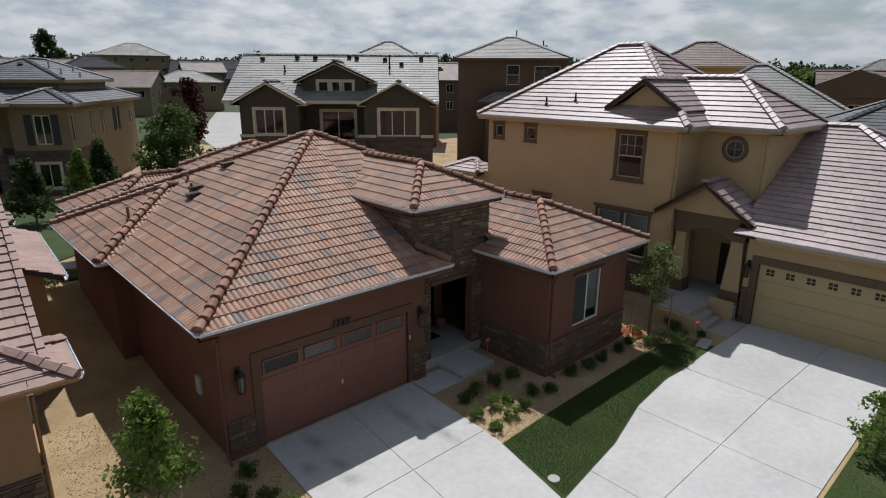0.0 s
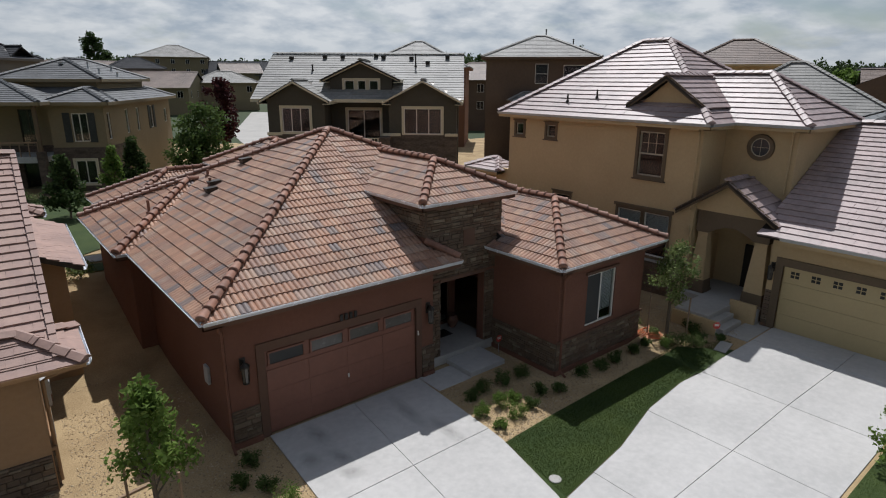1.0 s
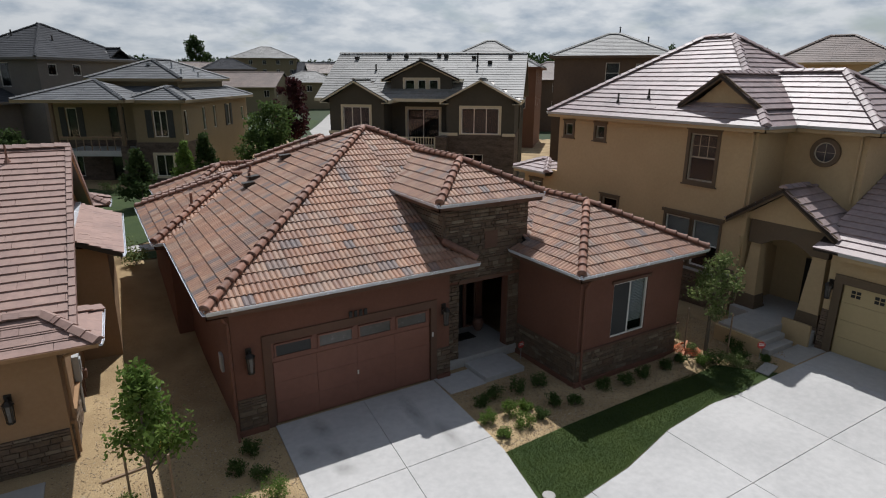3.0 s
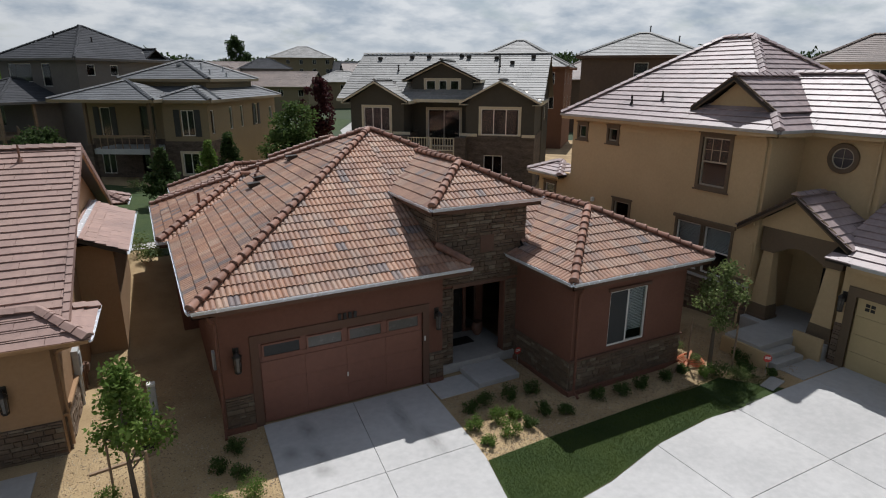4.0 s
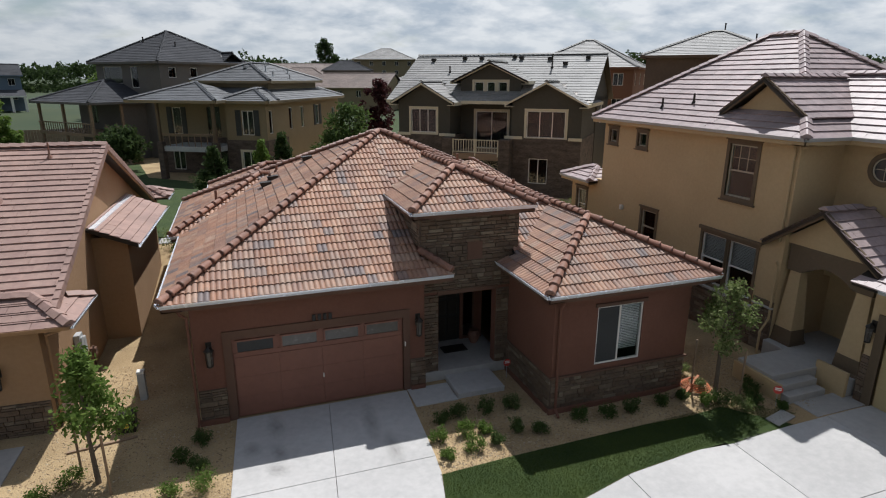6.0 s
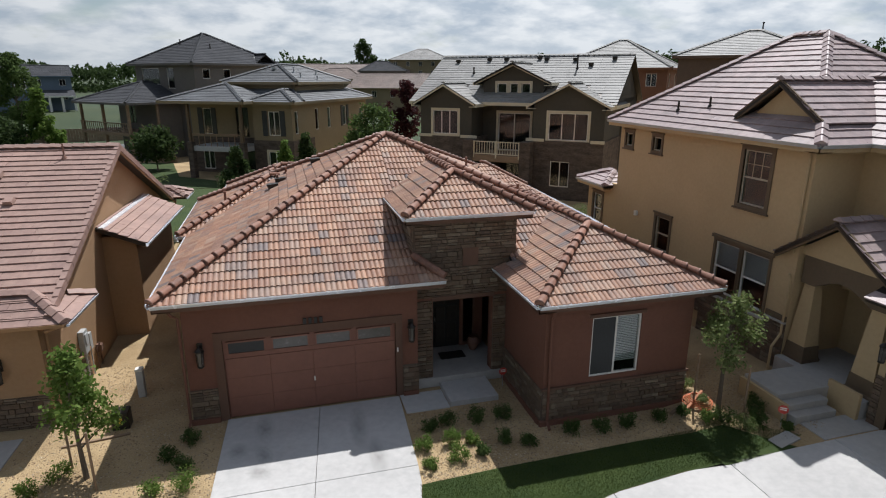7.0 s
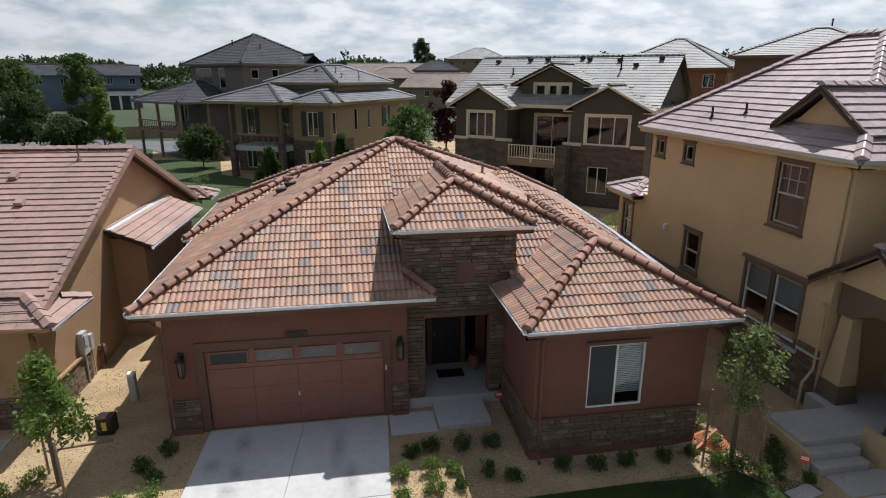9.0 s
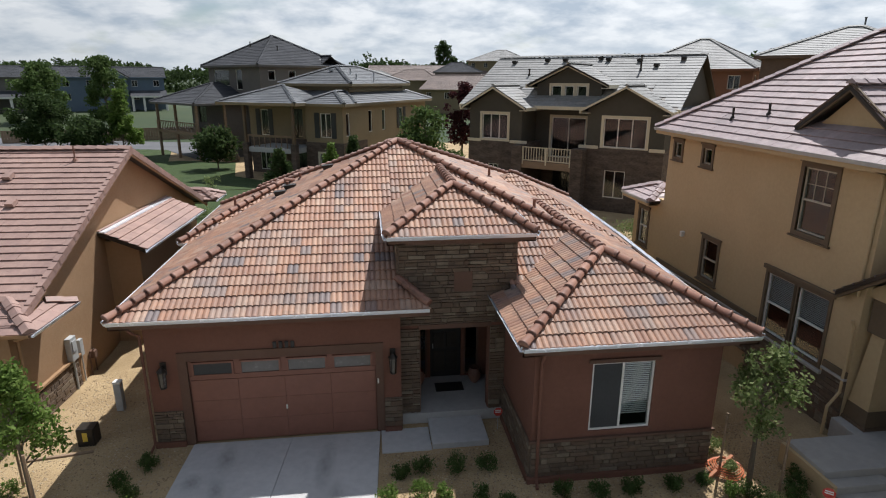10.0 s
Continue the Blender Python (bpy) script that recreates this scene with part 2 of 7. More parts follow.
M = dict(
    tile=surf("terracotta_tile", (0.60, 0.61, 0.63), (1.0, 0.96, 0.92), 5, 0.62, 0.14, 90, 0.5, spec=0.42,
              vary=((0.40, 0.215, 0.140), (0.49, 0.305, 0.21), (0.45, 0.255, 0.17), (0.35, 0.19, 0.13), (0.45, 0.265, 0.18), (0.23, 0.185, 0.175), (0.51, 0.34, 0.245), (0.37, 0.22, 0.165), (0.43, 0.24, 0.155))),
    cap=surf("terracotta_cap", (0.6, 0.6, 0.6), (1, 0.95, 0.9), 7, 0.55, 0.12, 90, 0.8, spec=0.4,
             vary=((0.27, 0.135, 0.095), (0.33, 0.18, 0.13), (0.24, 0.125, 0.09), (0.31, 0.16, 0.115))),
    tile_left=surf("rose_flat_tile", (0.72, 0.7, 0.7), (1, 0.97, 0.95), 6, 0.6, 0.15, 80, 0.6,
                   vary=((0.37, 0.245, 0.205), (0.395, 0.265, 0.22), (0.35, 0.23, 0.195), (0.38, 0.255, 0.21))),
    tile_tan=surf("mauve_flat_tile", (0.66, 0.65, 0.67), (1, 0.97, 0.99), 6, 0.50, 0.12, 80, 0.5, spec=0.55,
                  vary=((0.40, 0.315, 0.30), (0.45, 0.355, 0.335), (0.36, 0.285, 0.265), (0.42, 0.335, 0.315))),
    tile_grey=surf("grey_flat_tile", (0.60, 0.60, 0.60), (1, 1, 1), 5, 0.62, 0.15, 60, 0.5, spec=0.4,
                   vary=((0.29, 0.285, 0.265), (0.33, 0.32, 0.30), (0.26, 0.255, 0.24))),
    tile_dark=surf("charcoal_shingle", (0.65, 0.65, 0.65), (1, 1, 1), 5, 0.92, 0.2, 60, 0.5, spec=0.2, vary=((0.058, 0.060, 0.066), (0.075, 0.077, 0.083), (0.066, 0.068, 0.073))),
    tile_brown=surf("brown_far_tile", (0.65, 0.65, 0.65), (1, 1, 1), 5, 0.6, 0.2, 60, 0.5, vary=((0.20, 0.15, 0.125), (0.24, 0.18, 0.15))),
    stucco=surf("red_brown_stucco", (0.160, 0.070, 0.045), (0.195, 0.088, 0.058), 9, 0.88, 0.5, 110, 0.7),
    stucco_trim=surf("umber_stucco_trim", (0.125, 0.068, 0.045), (0.15, 0.084, 0.057), 9, 0.88, 0.4, 110, 0.7),
    stucco_left=surf("ochre_stucco", (0.33, 0.20, 0.105), (0.38, 0.235, 0.13), 9, 0.88, 0.5, 110, 0.6),
    stucco_tan=surf("tan_stucco", (0.47, 0.345, 0.19), (0.53, 0.39, 0.22), 9, 0.88, 0.5, 110, 0.5),
    trim_tan=surf("olive_brown_trim", (0.12, 0.085, 0.05), (0.15, 0.105, 0.065), 12, 0.75, 0.3, 110),
    door_tan=surf("cream_door_paint", (0.46, 0.36, 0.19), (0.50, 0.39, 0.21), 8, 0.55, 0.1, 80),
    stucco_cream=surf("cream_stucco", (0.225, 0.18, 0.108), (0.26, 0.21, 0.128), 6, 0.88, 0.3, 60, 0.4),
    siding_olive=surf("dark_olive_siding", (0.060, 0.054, 0.040), (0.078, 0.070, 0.053), 5, 0.75, 0.2, 50, 0.5),
    siding_brown=surf("brown_siding", (0.10, 0.066, 0.045), (0.13, 0.088, 0.06), 5, 0.75, 0.2, 50, 0.5),
    siding_grey=surf("slate_grey_siding", (0.12, 0.11, 0.10), (0.15, 0.14, 0.125), 5, 0.75, 0.2, 50, 0.5),
    siding_blue=surf("blue_grey_siding", (0.10, 0.14, 0.19), (0.13, 0.17, 0.22), 5, 0.75, 0.2, 50, 0.5),
    trim_cream=surf("cream_trim_paint", (0.56, 0.50, 0.36), (0.64, 0.57, 0.42), 8, 0.6, 0.1, 80),
    white=surf("white_vinyl", (0.68, 0.66, 0.60), (0.78, 0.76, 0.70), 8, 0.45, 0.05, 80),
    metal=surf("galvanised_gutter", (0.80, 0.84, 0.90), (0.90, 0.93, 0.97), 4, 0.25, 0.05, 30, 1.5, metal=0.25, spec=0.7),
    bronze=surf("dark_bronze", (0.03, 0.026, 0.022), (0.05, 0.042, 0.035), 10, 0.45, 0.05, 80, metal=0.5),
    grey_metal=surf("grey_painted_metal", (0.36, 0.37, 0.37), (0.45, 0.46, 0.45), 8, 0.5, 0.05, 60),
    garage=surf("brick_red_door_paint", (0.20, 0.086, 0.058), (0.235, 0.104, 0.071), 7, 0.55, 0.08, 120),
    stone=surf("ledge_stone", (0.65, 0.62, 0.58), (1.0, 0.95, 0.88), 12, 0.85, 0.7, 50, 2.0,
               vary=((0.15, 0.105, 0.072), (0.19, 0.14, 0.10), (0.135, 0.10, 0.075), (0.17, 0.125, 0.09), (0.27, 0.225, 0.17), (0.16, 0.11, 0.078), (0.185, 0.14, 0.105), (0.155, 0.10, 0.068))),
    mortar=surf("dark_mortar", (0.105, 0.078, 0.058), (0.14, 0.105, 0.078), 20, 0.95, 0.4, 80),
    concrete=surf("pale_concrete", (0.43, 0.42, 0.405), (0.53, 0.515, 0.495), 5, 0.85, 0.25, 120, 0.5),
    concrete_old=surf("grey_concrete", (0.36, 0.345, 0.32), (0.44, 0.42, 0.39), 5, 0.88, 0.25, 90, 0.5),
    asphalt=surf("asphalt", (0.10, 0.10, 0.105), (0.14, 0.14, 0.142), 8, 0.9, 0.3, 120, 0.3),
    gravel=surf("tan_gravel", (0.27, 0.185, 0.095), (0.47, 0.345, 0.19), 26, 0.95, 0.9, 40, 0.7),
    pebble=surf("pebble", (0.7, 0.7, 0.7), (1, 1, 1), 30, 0.9, 0.3, 80, 2, vary=((0.36, 0.25, 0.14), (0.50, 0.39, 0.24), (0.42, 0.30, 0.17), (0.26, 0.18, 0.11), (0.56, 0.46, 0.32))),
    lawn=surf("lawn_soil", (0.022, 0.044, 0.008), (0.046, 0.070, 0.014), 18, 0.95, 0.6, 90, 0.8),
    grass=surf("grass_blade", (0.55, 0.6, 0.5), (1.15, 1.05, 0.85), 5, 0.7, 0, 10, 0.9, thin=0.3, vary=((0.050, 0.100, 0.014), (0.066, 0.118, 0.018), (0.11, 0.135, 0.028), (0.053, 0.094, 0.015))),
    leaf=surf("leaf", (0.7, 0.7, 0.7), (1, 1, 1), 6, 0.75, 0, 10, 1, spec=0.15, thin=0.42, vary=((0.065, 0.115, 0.03), (0.10, 0.155, 0.045), (0.13, 0.185, 0.06), (0.075, 0.125, 0.035))),
    leaf_pale=surf("pale_leaf", (0.75, 0.75, 0.75), (1, 1, 1), 6, 0.75, 0, 10, 1, spec=0.15, thin=0.42, vary=((0.10, 0.145, 0.04), (0.19, 0.245, 0.085), (0.30, 0.345, 0.15), (0.13, 0.18, 0.055))),
    leaf_lime=surf("lime_leaf", (0.75, 0.75, 0.75), (1, 1, 1), 6, 0.75, 0, 10, 1, spec=0.15, thin=0.42, vary=((0.10, 0.17, 0.03), (0.15, 0.24, 0.05), (0.20, 0.28, 0.075), (0.12, 0.19, 0.04))),
    leaf_red=surf("plum_leaf", (0.75, 0.75, 0.75), (1, 1, 1), 6, 0.75, 0, 10, 1, spec=0.15, thin=0.42, vary=((0.05, 0.018, 0.02), (0.085, 0.03, 0.03), (0.06, 0.022, 0.026))),
    leaf_dark=surf("dark_leaf", (0.7, 0.7, 0.7), (1, 1, 1), 1, 0.75, 0, 10, 0.3, spec=0.15, thin=0.42, vary=((0.04, 0.068, 0.022), (0.06, 0.095, 0.032), (0.078, 0.115, 0.042))),
    bark=surf("bark", (0.11, 0.085, 0.06), (0.18, 0.145, 0.11), 25, 0.95, 0.8, 40),
    wood=surf("weathered_cedar", (0.22, 0.15, 0.095), (0.30, 0.21, 0.14), 10, 0.85, 0.3, 60, stretch=(1, 1, 6)),
    orange=surf("orange_rubber", (0.50, 0.13, 0.05), (0.56, 0.17, 0.07), 10, 0.55, 0.05, 60),
    red=surf("red_enamel", (0.50, 0.05, 0.035), (0.56, 0.07, 0.05), 10, 0.4, 0, 60),
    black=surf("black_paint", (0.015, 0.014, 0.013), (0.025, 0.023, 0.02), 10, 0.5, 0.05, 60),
    yellow=surf("yellow_label", (0.60, 0.42, 0.05), (0.66, 0.47, 0.07), 10, 0.5, 0, 60),
    blind=surf("white_blind", (0.55, 0.56, 0.55), (0.62, 0.63, 0.62), 10, 0.7, 0.05, 60),
    # near-black: the shade of unlit interiors is put into this colour
    room=surf("unlit_room_shade", (0.020, 0.021, 0.023), (0.035, 0.036, 0.038), 3, 0.9, 0, 60),
    earth=surf("dry_earth", (0.20, 0.15, 0.085), (0.33, 0.26, 0.15), 1.6, 0.95, 0.5, 30, 0.12),
    far_green=surf("far_scrub", (0.026, 0.046, 0.016), (0.050, 0.066, 0.026), 0.08, 0.95, 0.2, 2, 0.02),
    glass=glass_mat("window_glass", (0.78, 0.84, 0.84)),
    glass_dark=surf("dark_lite_glass", (0.035, 0.04, 0.045), (0.05, 0.055, 0.06), 10, 0.08, 0, 60, spec=0.6),
    stone_far=surf("dark_ledge_stone", (0.055, 0.041, 0.032), (0.145, 0.112, 0.088), 7, 0.9, 0.8, 14, 1.5, stretch=(1, 1, 2.6)),
    tile_slate=surf("slate_grey_tile", (0.60, 0.60, 0.60), (1, 1, 1), 5, 0.6, 0.15, 60, 0.5, spec=0.4, vary=((0.105, 0.11, 0.115), (0.14, 0.145, 0.15), (0.09, 0.095, 0.10))),
    stucco_rust=surf("rust_stucco", (0.17, 0.085, 0.05), (0.20, 0.10, 0.062), 6, 0.88, 0.3, 60, 0.4),
    orange_wood=surf("reddish_timber", (0.36, 0.14, 0.07), (0.44, 0.19, 0.10), 10, 0.8, 0.3, 60),
    frame_tan=surf("almond_vinyl", (0.42, 0.38, 0.29), (0.48, 0.43, 0.33), 8, 0.45, 0.05, 80),
    stain=stain_mat("oil_stain", (0.30, 0.29, 0.27)),
    lite=surf("frosted_lite", (0.085, 0.08, 0.075), (0.13, 0.12, 0.11), 6, 0.25, 0, 60, spec=0.5),
    shutter=surf("dark_shutter_paint", (0.030, 0.035, 0.034), (0.045, 0.05, 0.048), 8, 0.6, 0.1, 60),
    screen=surf("insect_screen", (0.035, 0.037, 0.038), (0.05, 0.052, 0.052), 20, 0.6, 0.05, 200),
)


# ---------------------------------------------------------------- geometry helpers
class Geo:
    """Collects boxes, prisms, tubes and turned shapes for one mesh."""

    def __init__(self, m=None):
        self.v, self.f, self.m = [], [], m or Matrix()

    def add(self, verts, faces):
        o = len(self.v)
        self.v += [tuple(self.m @ Vector(p)) for p in verts]
        self.f += [tuple(o + i for i in f) for f in faces]
        return self

    def box(self, x0, x1, y0, y1, z0, z1, bev=0.0):
        if bev:
            b = bev
            ring = lambda z, e: [(x0 + e, y0 + b + e * 0, z), (x0 + b, y0 + e, z), (x1 - b, y0 + e, z), (x1 - e, y0 + b, z), (x1 - e, y1 - b, z), (x1 - b, y1 - e, z), (x0 + b, y1 - e, z), (x0 + e, y1 - b, z)]
            rings = [ring(z0, b * 0.5), ring(z0 + b, 0), ring(z1 - b, 0), ring(z1, b * 0.5)]
            return self.loft(rings)
        p = [(x, y, z) for z in (z0, z1) for x, y in ((x0, y0), (x1, y0), (x1, y1), (x0, y1))]
        return self.add(p, [(3, 2, 1, 0), (4, 5, 6, 7), (0, 1, 5, 4), (1, 2, 6, 5), (2, 3, 7, 6), (3, 0, 4, 7)])

    def loft(self, rings, close=True):
        n = len(rings[0])
        v = [p for r in rings for p in r]
        f = [(k * n + i, k * n + (i + 1) % n, (k + 1) * n + (i + 1) % n, (k + 1) * n + i) for k in range(len(rings) - 1) for i in range(n)]
        if close:
            f += [tuple(range(n - 1, -1, -1)), tuple(range((len(rings) - 1) * n, len(rings) * n))]
        return self.add(v, f)

    def prism(self, outline, y0, y1):
        """An outline of (x, z), counter-clockwise seen from -y, given depth along y."""
        n = len(outline)
        v = [(x, y, z) for y in (y0, y1) for x, z in outline]
        f = [tuple(range(n)), tuple(range(2 * n - 1, n - 1, -1))]
        f += [(i, i + n, (i + 1) % n + n, (i + 1) % n) for i in range(n)]
        return self.add(v, f)

    def slab(self, outline, z0, z1):
        n = len(outline)
        v = [(x, y, z) for z in (z0, z1) for x, y in outline]
        return self.add(v, [tuple(range(n - 1, -1, -1)), tuple(range(n, 2 * n))] + [(i, (i + 1) % n, (i + 1) % n + n, i + n) for i in range(n)])

    def tube(self, pts, r, n=8, r1=None):
        pts = [Vector(p) for p in pts]
        rings = []
        for i, p in enumerate(pts):
            d = (pts[min(i + 1, len(pts) - 1)] - pts[max(i - 1, 0)]).normalized()
            a = d.cross(Vector((0, 0, 1)) if abs(d.z) < 0.9 else Vector((1, 0, 0))).normalized()
            b = d.cross(a)
            k = r if r1 is None else r + (r1 - r) * i / (len(pts) - 1)
            rings.append([tuple(p + (a * math.cos(t) + b * math.sin(t)) * k) for t in (2 * math.pi * j / n for j in range(n))])
        return self.loft(rings)

    def turned(self, x, y, prof, n=14):
        """prof: (radius, z) from the bottom up."""
        return self.loft([[(x + r * math.cos(2 * math.pi * j / n), y + r * math.sin(2 * math.pi * j / n), z) for j in range(n)] for r, z in prof])

    def mesh(self, name, material):
        me = bpy.data.meshes.new(name)
        me.from_pydata(self.v, [], self.f)
        me.materials.append(material)
        bm = bmesh.new()
        bm.from_mesh(me)
        bmesh.ops.recalc_face_normals(bm, faces=bm.faces)
        bm.to_mesh(me)
        bm.free()
        return me

    def part(self, name, material, parent, label=""):
        ob = new(name, self.mesh(name, material))
        ob.parent = parent
        if label:
            tagged(ob, label)
        return ob

    def thing(self, name, material, label, category, group="", kind="", at=(0, 0, 0)):
        off = Vector(at)
        self.v = [tuple(Vector(p) - off) for p in self.v]
        ob = new(name, self.mesh(name, material))
        ob.location = off
        return tagged(ob, label, category, group, kind)


def piece(name, me, parent, m):
    ob = new(name, me)
    ob.parent = parent
    ob.matrix_basis = m
    return ob


def stand(name, label, category, at=(0, 0, 0), rz=0.0, group=""):
    ob = new(name)
    ob.empty_display_size = 0.3
    ob.matrix_basis = pose(*at, 0, 0, rz)
    return tagged(ob, label, category, group)


def np_mesh(name, V, F, material):
    me = bpy.data.meshes.new(name)
    me.from_pydata(V.tolist() if hasattr(V, "tolist") else V, [], F.tolist() if hasattr(F, "tolist") else F)
    me.materials.append(material)
    return me


rng = np.random.default_rng(7)


# ---------------------------------------------------------------- roofs
def hip(x0, x1, y0, y1, z, s, gables="", axis=""):
    """A hipped roof over a rectangle; gables: sides among n, s, e, w that end upright instead."""
    W, D = x1 - x0, y1 - y0
    along_x = W >= D if not axis else axis == "x"
    if along_x:
        r, yc = D / 2, (y0 + y1) / 2
        a = Vector((x0 if "w" in gables else x0 + r, yc, z + s * r))
        b = Vector((x1 if "e" in gables else x1 - r, yc, z + s * r))
    else:
        r, xc = W / 2, (x0 + x1) / 2
        a = Vector((xc, y0 if "s" in gables else y0 + r, z + s * r))
        b = Vector((xc, y1 if "n" in gables else y1 - r, z + s * r))
    sw, se, ne, nw = (Vector((x, y, z)) for x, y in ((x0, y0), (x1, y0), (x1, y1), (x0, y1)))
    if along_x:
        faces = dict(s=[sw, se, b, a], e=[se, ne, b], n=[ne, nw, a, b], w=[nw, sw, a])
        hips = [(sw, a), (nw, a), (se, b), (ne, b), (a, b)]
    else:
        faces = dict(s=[sw, se, a], e=[se, ne, b, a], n=[ne, nw, b], w=[nw, sw, a, b])
        hips = [(sw, a), (se, a), (ne, b), (nw, b), (a, b)]
    if (a - b).length < 0.05:
        faces = {k: (f if len(f) == 3 else f[:3]) for k, f in faces.items()}
        hips = hips[:4]
    for g in gables:
        faces.pop(g)
    drop = dict(n=[ne, nw], s=[sw, se], e=[se, ne], w=[nw, sw])
    out = [c for g in gables for c in drop[g]]
    hips = [h for h in hips if not any((h[0] - c).length < 1e-4 for c in out)]

    def height(x, y):
        if not (x0 <= x <= x1 and y0 <= y <= y1):
            return -1e9
        d = [dist for g, dist in (("w", x - x0), ("e", x1 - x), ("s", y - y0), ("n", y1 - y)) if g not in gables]
        return z + s * min(d)
    return dict(faces=faces, hips=hips, height=height, z=z, s=s, box=(x0, x1, y0, y1), gables=gables)


def profile(kind):
    """One tile: its section (across, height) and sizes: width, exposure, lift at the front."""
    if kind == "barrel":
        pts = [(0.29 * i / 10, 0.036 * abs(math.sin(math.pi * 2 * i / 10)) ** 0.8) for i in range(11)]
        return pts, 0.29, 0.368, 0.038
    if kind == "flat":
        return [(0.001, 0.0), (0.329, 0.0)], 0.33, 0.325, 0.05
    return [(0.0, 0.0), (0.994, 0.0)], 1.0, 0.36, 0.032


def tile_shape(kind):
    pts, w, e, lift = profile(kind)
    n, ln = len(pts), e + 0.05
    v = [(x, 0.0, h + lift) for x, h in pts] + [(x, ln, h + 0.006) for x, h in pts] + [(x, 0.0, h + lift - (0.036 if kind == "barrel" else 0.05 if kind == "flat" else 0.03)) for x, h in pts]
    f = [(i, i + 1, n + i + 1, n + i) for i in range(n - 1)] + [(2 * n + i, 2 * n + i + 1, i + 1, i) for i in range(n - 1)]
    if kind != "barrel":
        f += [(0, n, 2 * n), (n - 1, 3 * n - 1, 2 * n - 1)]
    return np.array(v), f


def face_frame(pts):
    o, ax = pts[0], (pts[1] - pts[0]).normalized()
    nrm = (pts[1] - pts[0]).cross(pts[2] - pts[0]).normalized()
    up = nrm.cross(ax)
    m = Matrix((ax, up, nrm)).transposed().to_4x4()
    m.translation = o
    return m


def tile_face(roof, pts, kind, material, hidden, pick=None, start=0.0, sag=0.012, tag="roof tiles"):
    """Lays tiles on one roof face. pick(x, y): the stretch of the plan whose tiles are pieces of their own."""
    m = face_frame(pts)
    inv = m.inverted()
    poly = [(inv @ p).to_2d() for p in pts]
    w, e = profile(kind)[1:3]
    tv, tf = tile_shape(kind)
    a0, a1 = min(p.x for p in poly), max(p.x for p in poly)
    b1 = max(p.y for p in poly)

    def inside(x, y, pad):
        for i in range(len(poly)):
            p, q = poly[i], poly[(i + 1) % len(poly)]
            d = (q - p).normalized()
            if d.x * (y - p.y) - d.y * (x - p.x) < -pad:
                return False
        return True
    keep, single = [], []
    rows = int(b1 / e) + 1
    for r in range(rows):
        shift = (0.5 * w if (r % 2 and kind == "flat") else 0.0)
        for c in range(-1, int((a1 - a0) / w) + 2):
            x, y = a0 + c * w + shift + start, r * e - 0.05
            if not inside(x + w / 2, y + e / 2, 0.6 * max(w, e)):
                continue
            p = m @ Vector((x + w / 2, y + e / 2, 0))
            if hidden(p):
                continue
            full = all(inside(x + i * w, max(y, 0.0) + j * e, 0.0) for i in (0, 1) for j in (0, 1))
            jig = (rng.normal() * 0.003, rng.normal() * 0.003, rng.random() * sag * 0.5, rng.normal() * 0.006)
            (single if full and pick and pick(p.x, p.y) else keep).append((x, y, jig))
    if single:
        me = np_mesh("roof_tile", tv, tf, material)
        for x, y, j in single[:300]:
            piece("roof_tile", me, roof, m @ Matrix.Translation((x + j[0], y + j[1], j[2])) @ Matrix.Rotation(j[3], 4, "Z"))
        keep += single[300:]
    if not keep:
        return
    k = np.array([(x + j[0], y + j[1], j[2]) for x, y, j in keep])
    V = (tv[None, :, :] + k[:, None, :]).reshape(-1, 3)
    nv = len(tv)
    F = [tuple(i + t * nv for i in f) for t in range(len(keep)) for f in tf]
    me = np_mesh("roof_tiles", V, F, material)
    bm = bmesh.new()
    bm.from_mesh(me)
    for i in range(len(poly)):
        p, q = poly[i], poly[(i + 1) % len(poly)]
        if i == 0:
            continue
        d = (q - p).normalized()
        bmesh.ops.bisect_plane(bm, geom=bm.verts[:] + bm.edges[:] + bm.faces[:], plane_co=(p.x, p.y, 0), plane_no=(d.y, -d.x, 0), clear_outer=True)
    bm.to_mesh(me)
    bm.free()
    ob = new("roof_tiles", me)
    ob.parent, ob.matrix_basis = roof, m
    tagged(ob, tag, kind="stuff")


def cap_mesh(kind, material):
    g = Geo()
    n = 8
    if kind == "barrel":
        ring = lambda y, r, z: [(r * math.cos(t), y, z + r * math.sin(t) * 0.9) for t in (math.pi * (-0.08 + 1.16 * i / n) for i in range(n + 1))]
        g.loft([ring(0, 0.135, 0.02), ring(0.045, 0.138, 0.025), ring(0.05, 0.122, 0.02), ring(0.42, 0.105, 0.0)])
    else:
        ring = lambda y, k, z: [(-0.17 * k, y, -0.03 + z), (-0.02, y, 0.065 + z), (0.02, y, 0.065 + z), (0.17 * k, y, -0.03 + z), (0.15 * k, y, -0.06 + z), (-0.15 * k, y, -0.06 + z)]
        g.loft([ring(0, 1, 0.03), ring(0.42, 0.93, 0.0)])
    return g.mesh("ridge_cap", material)


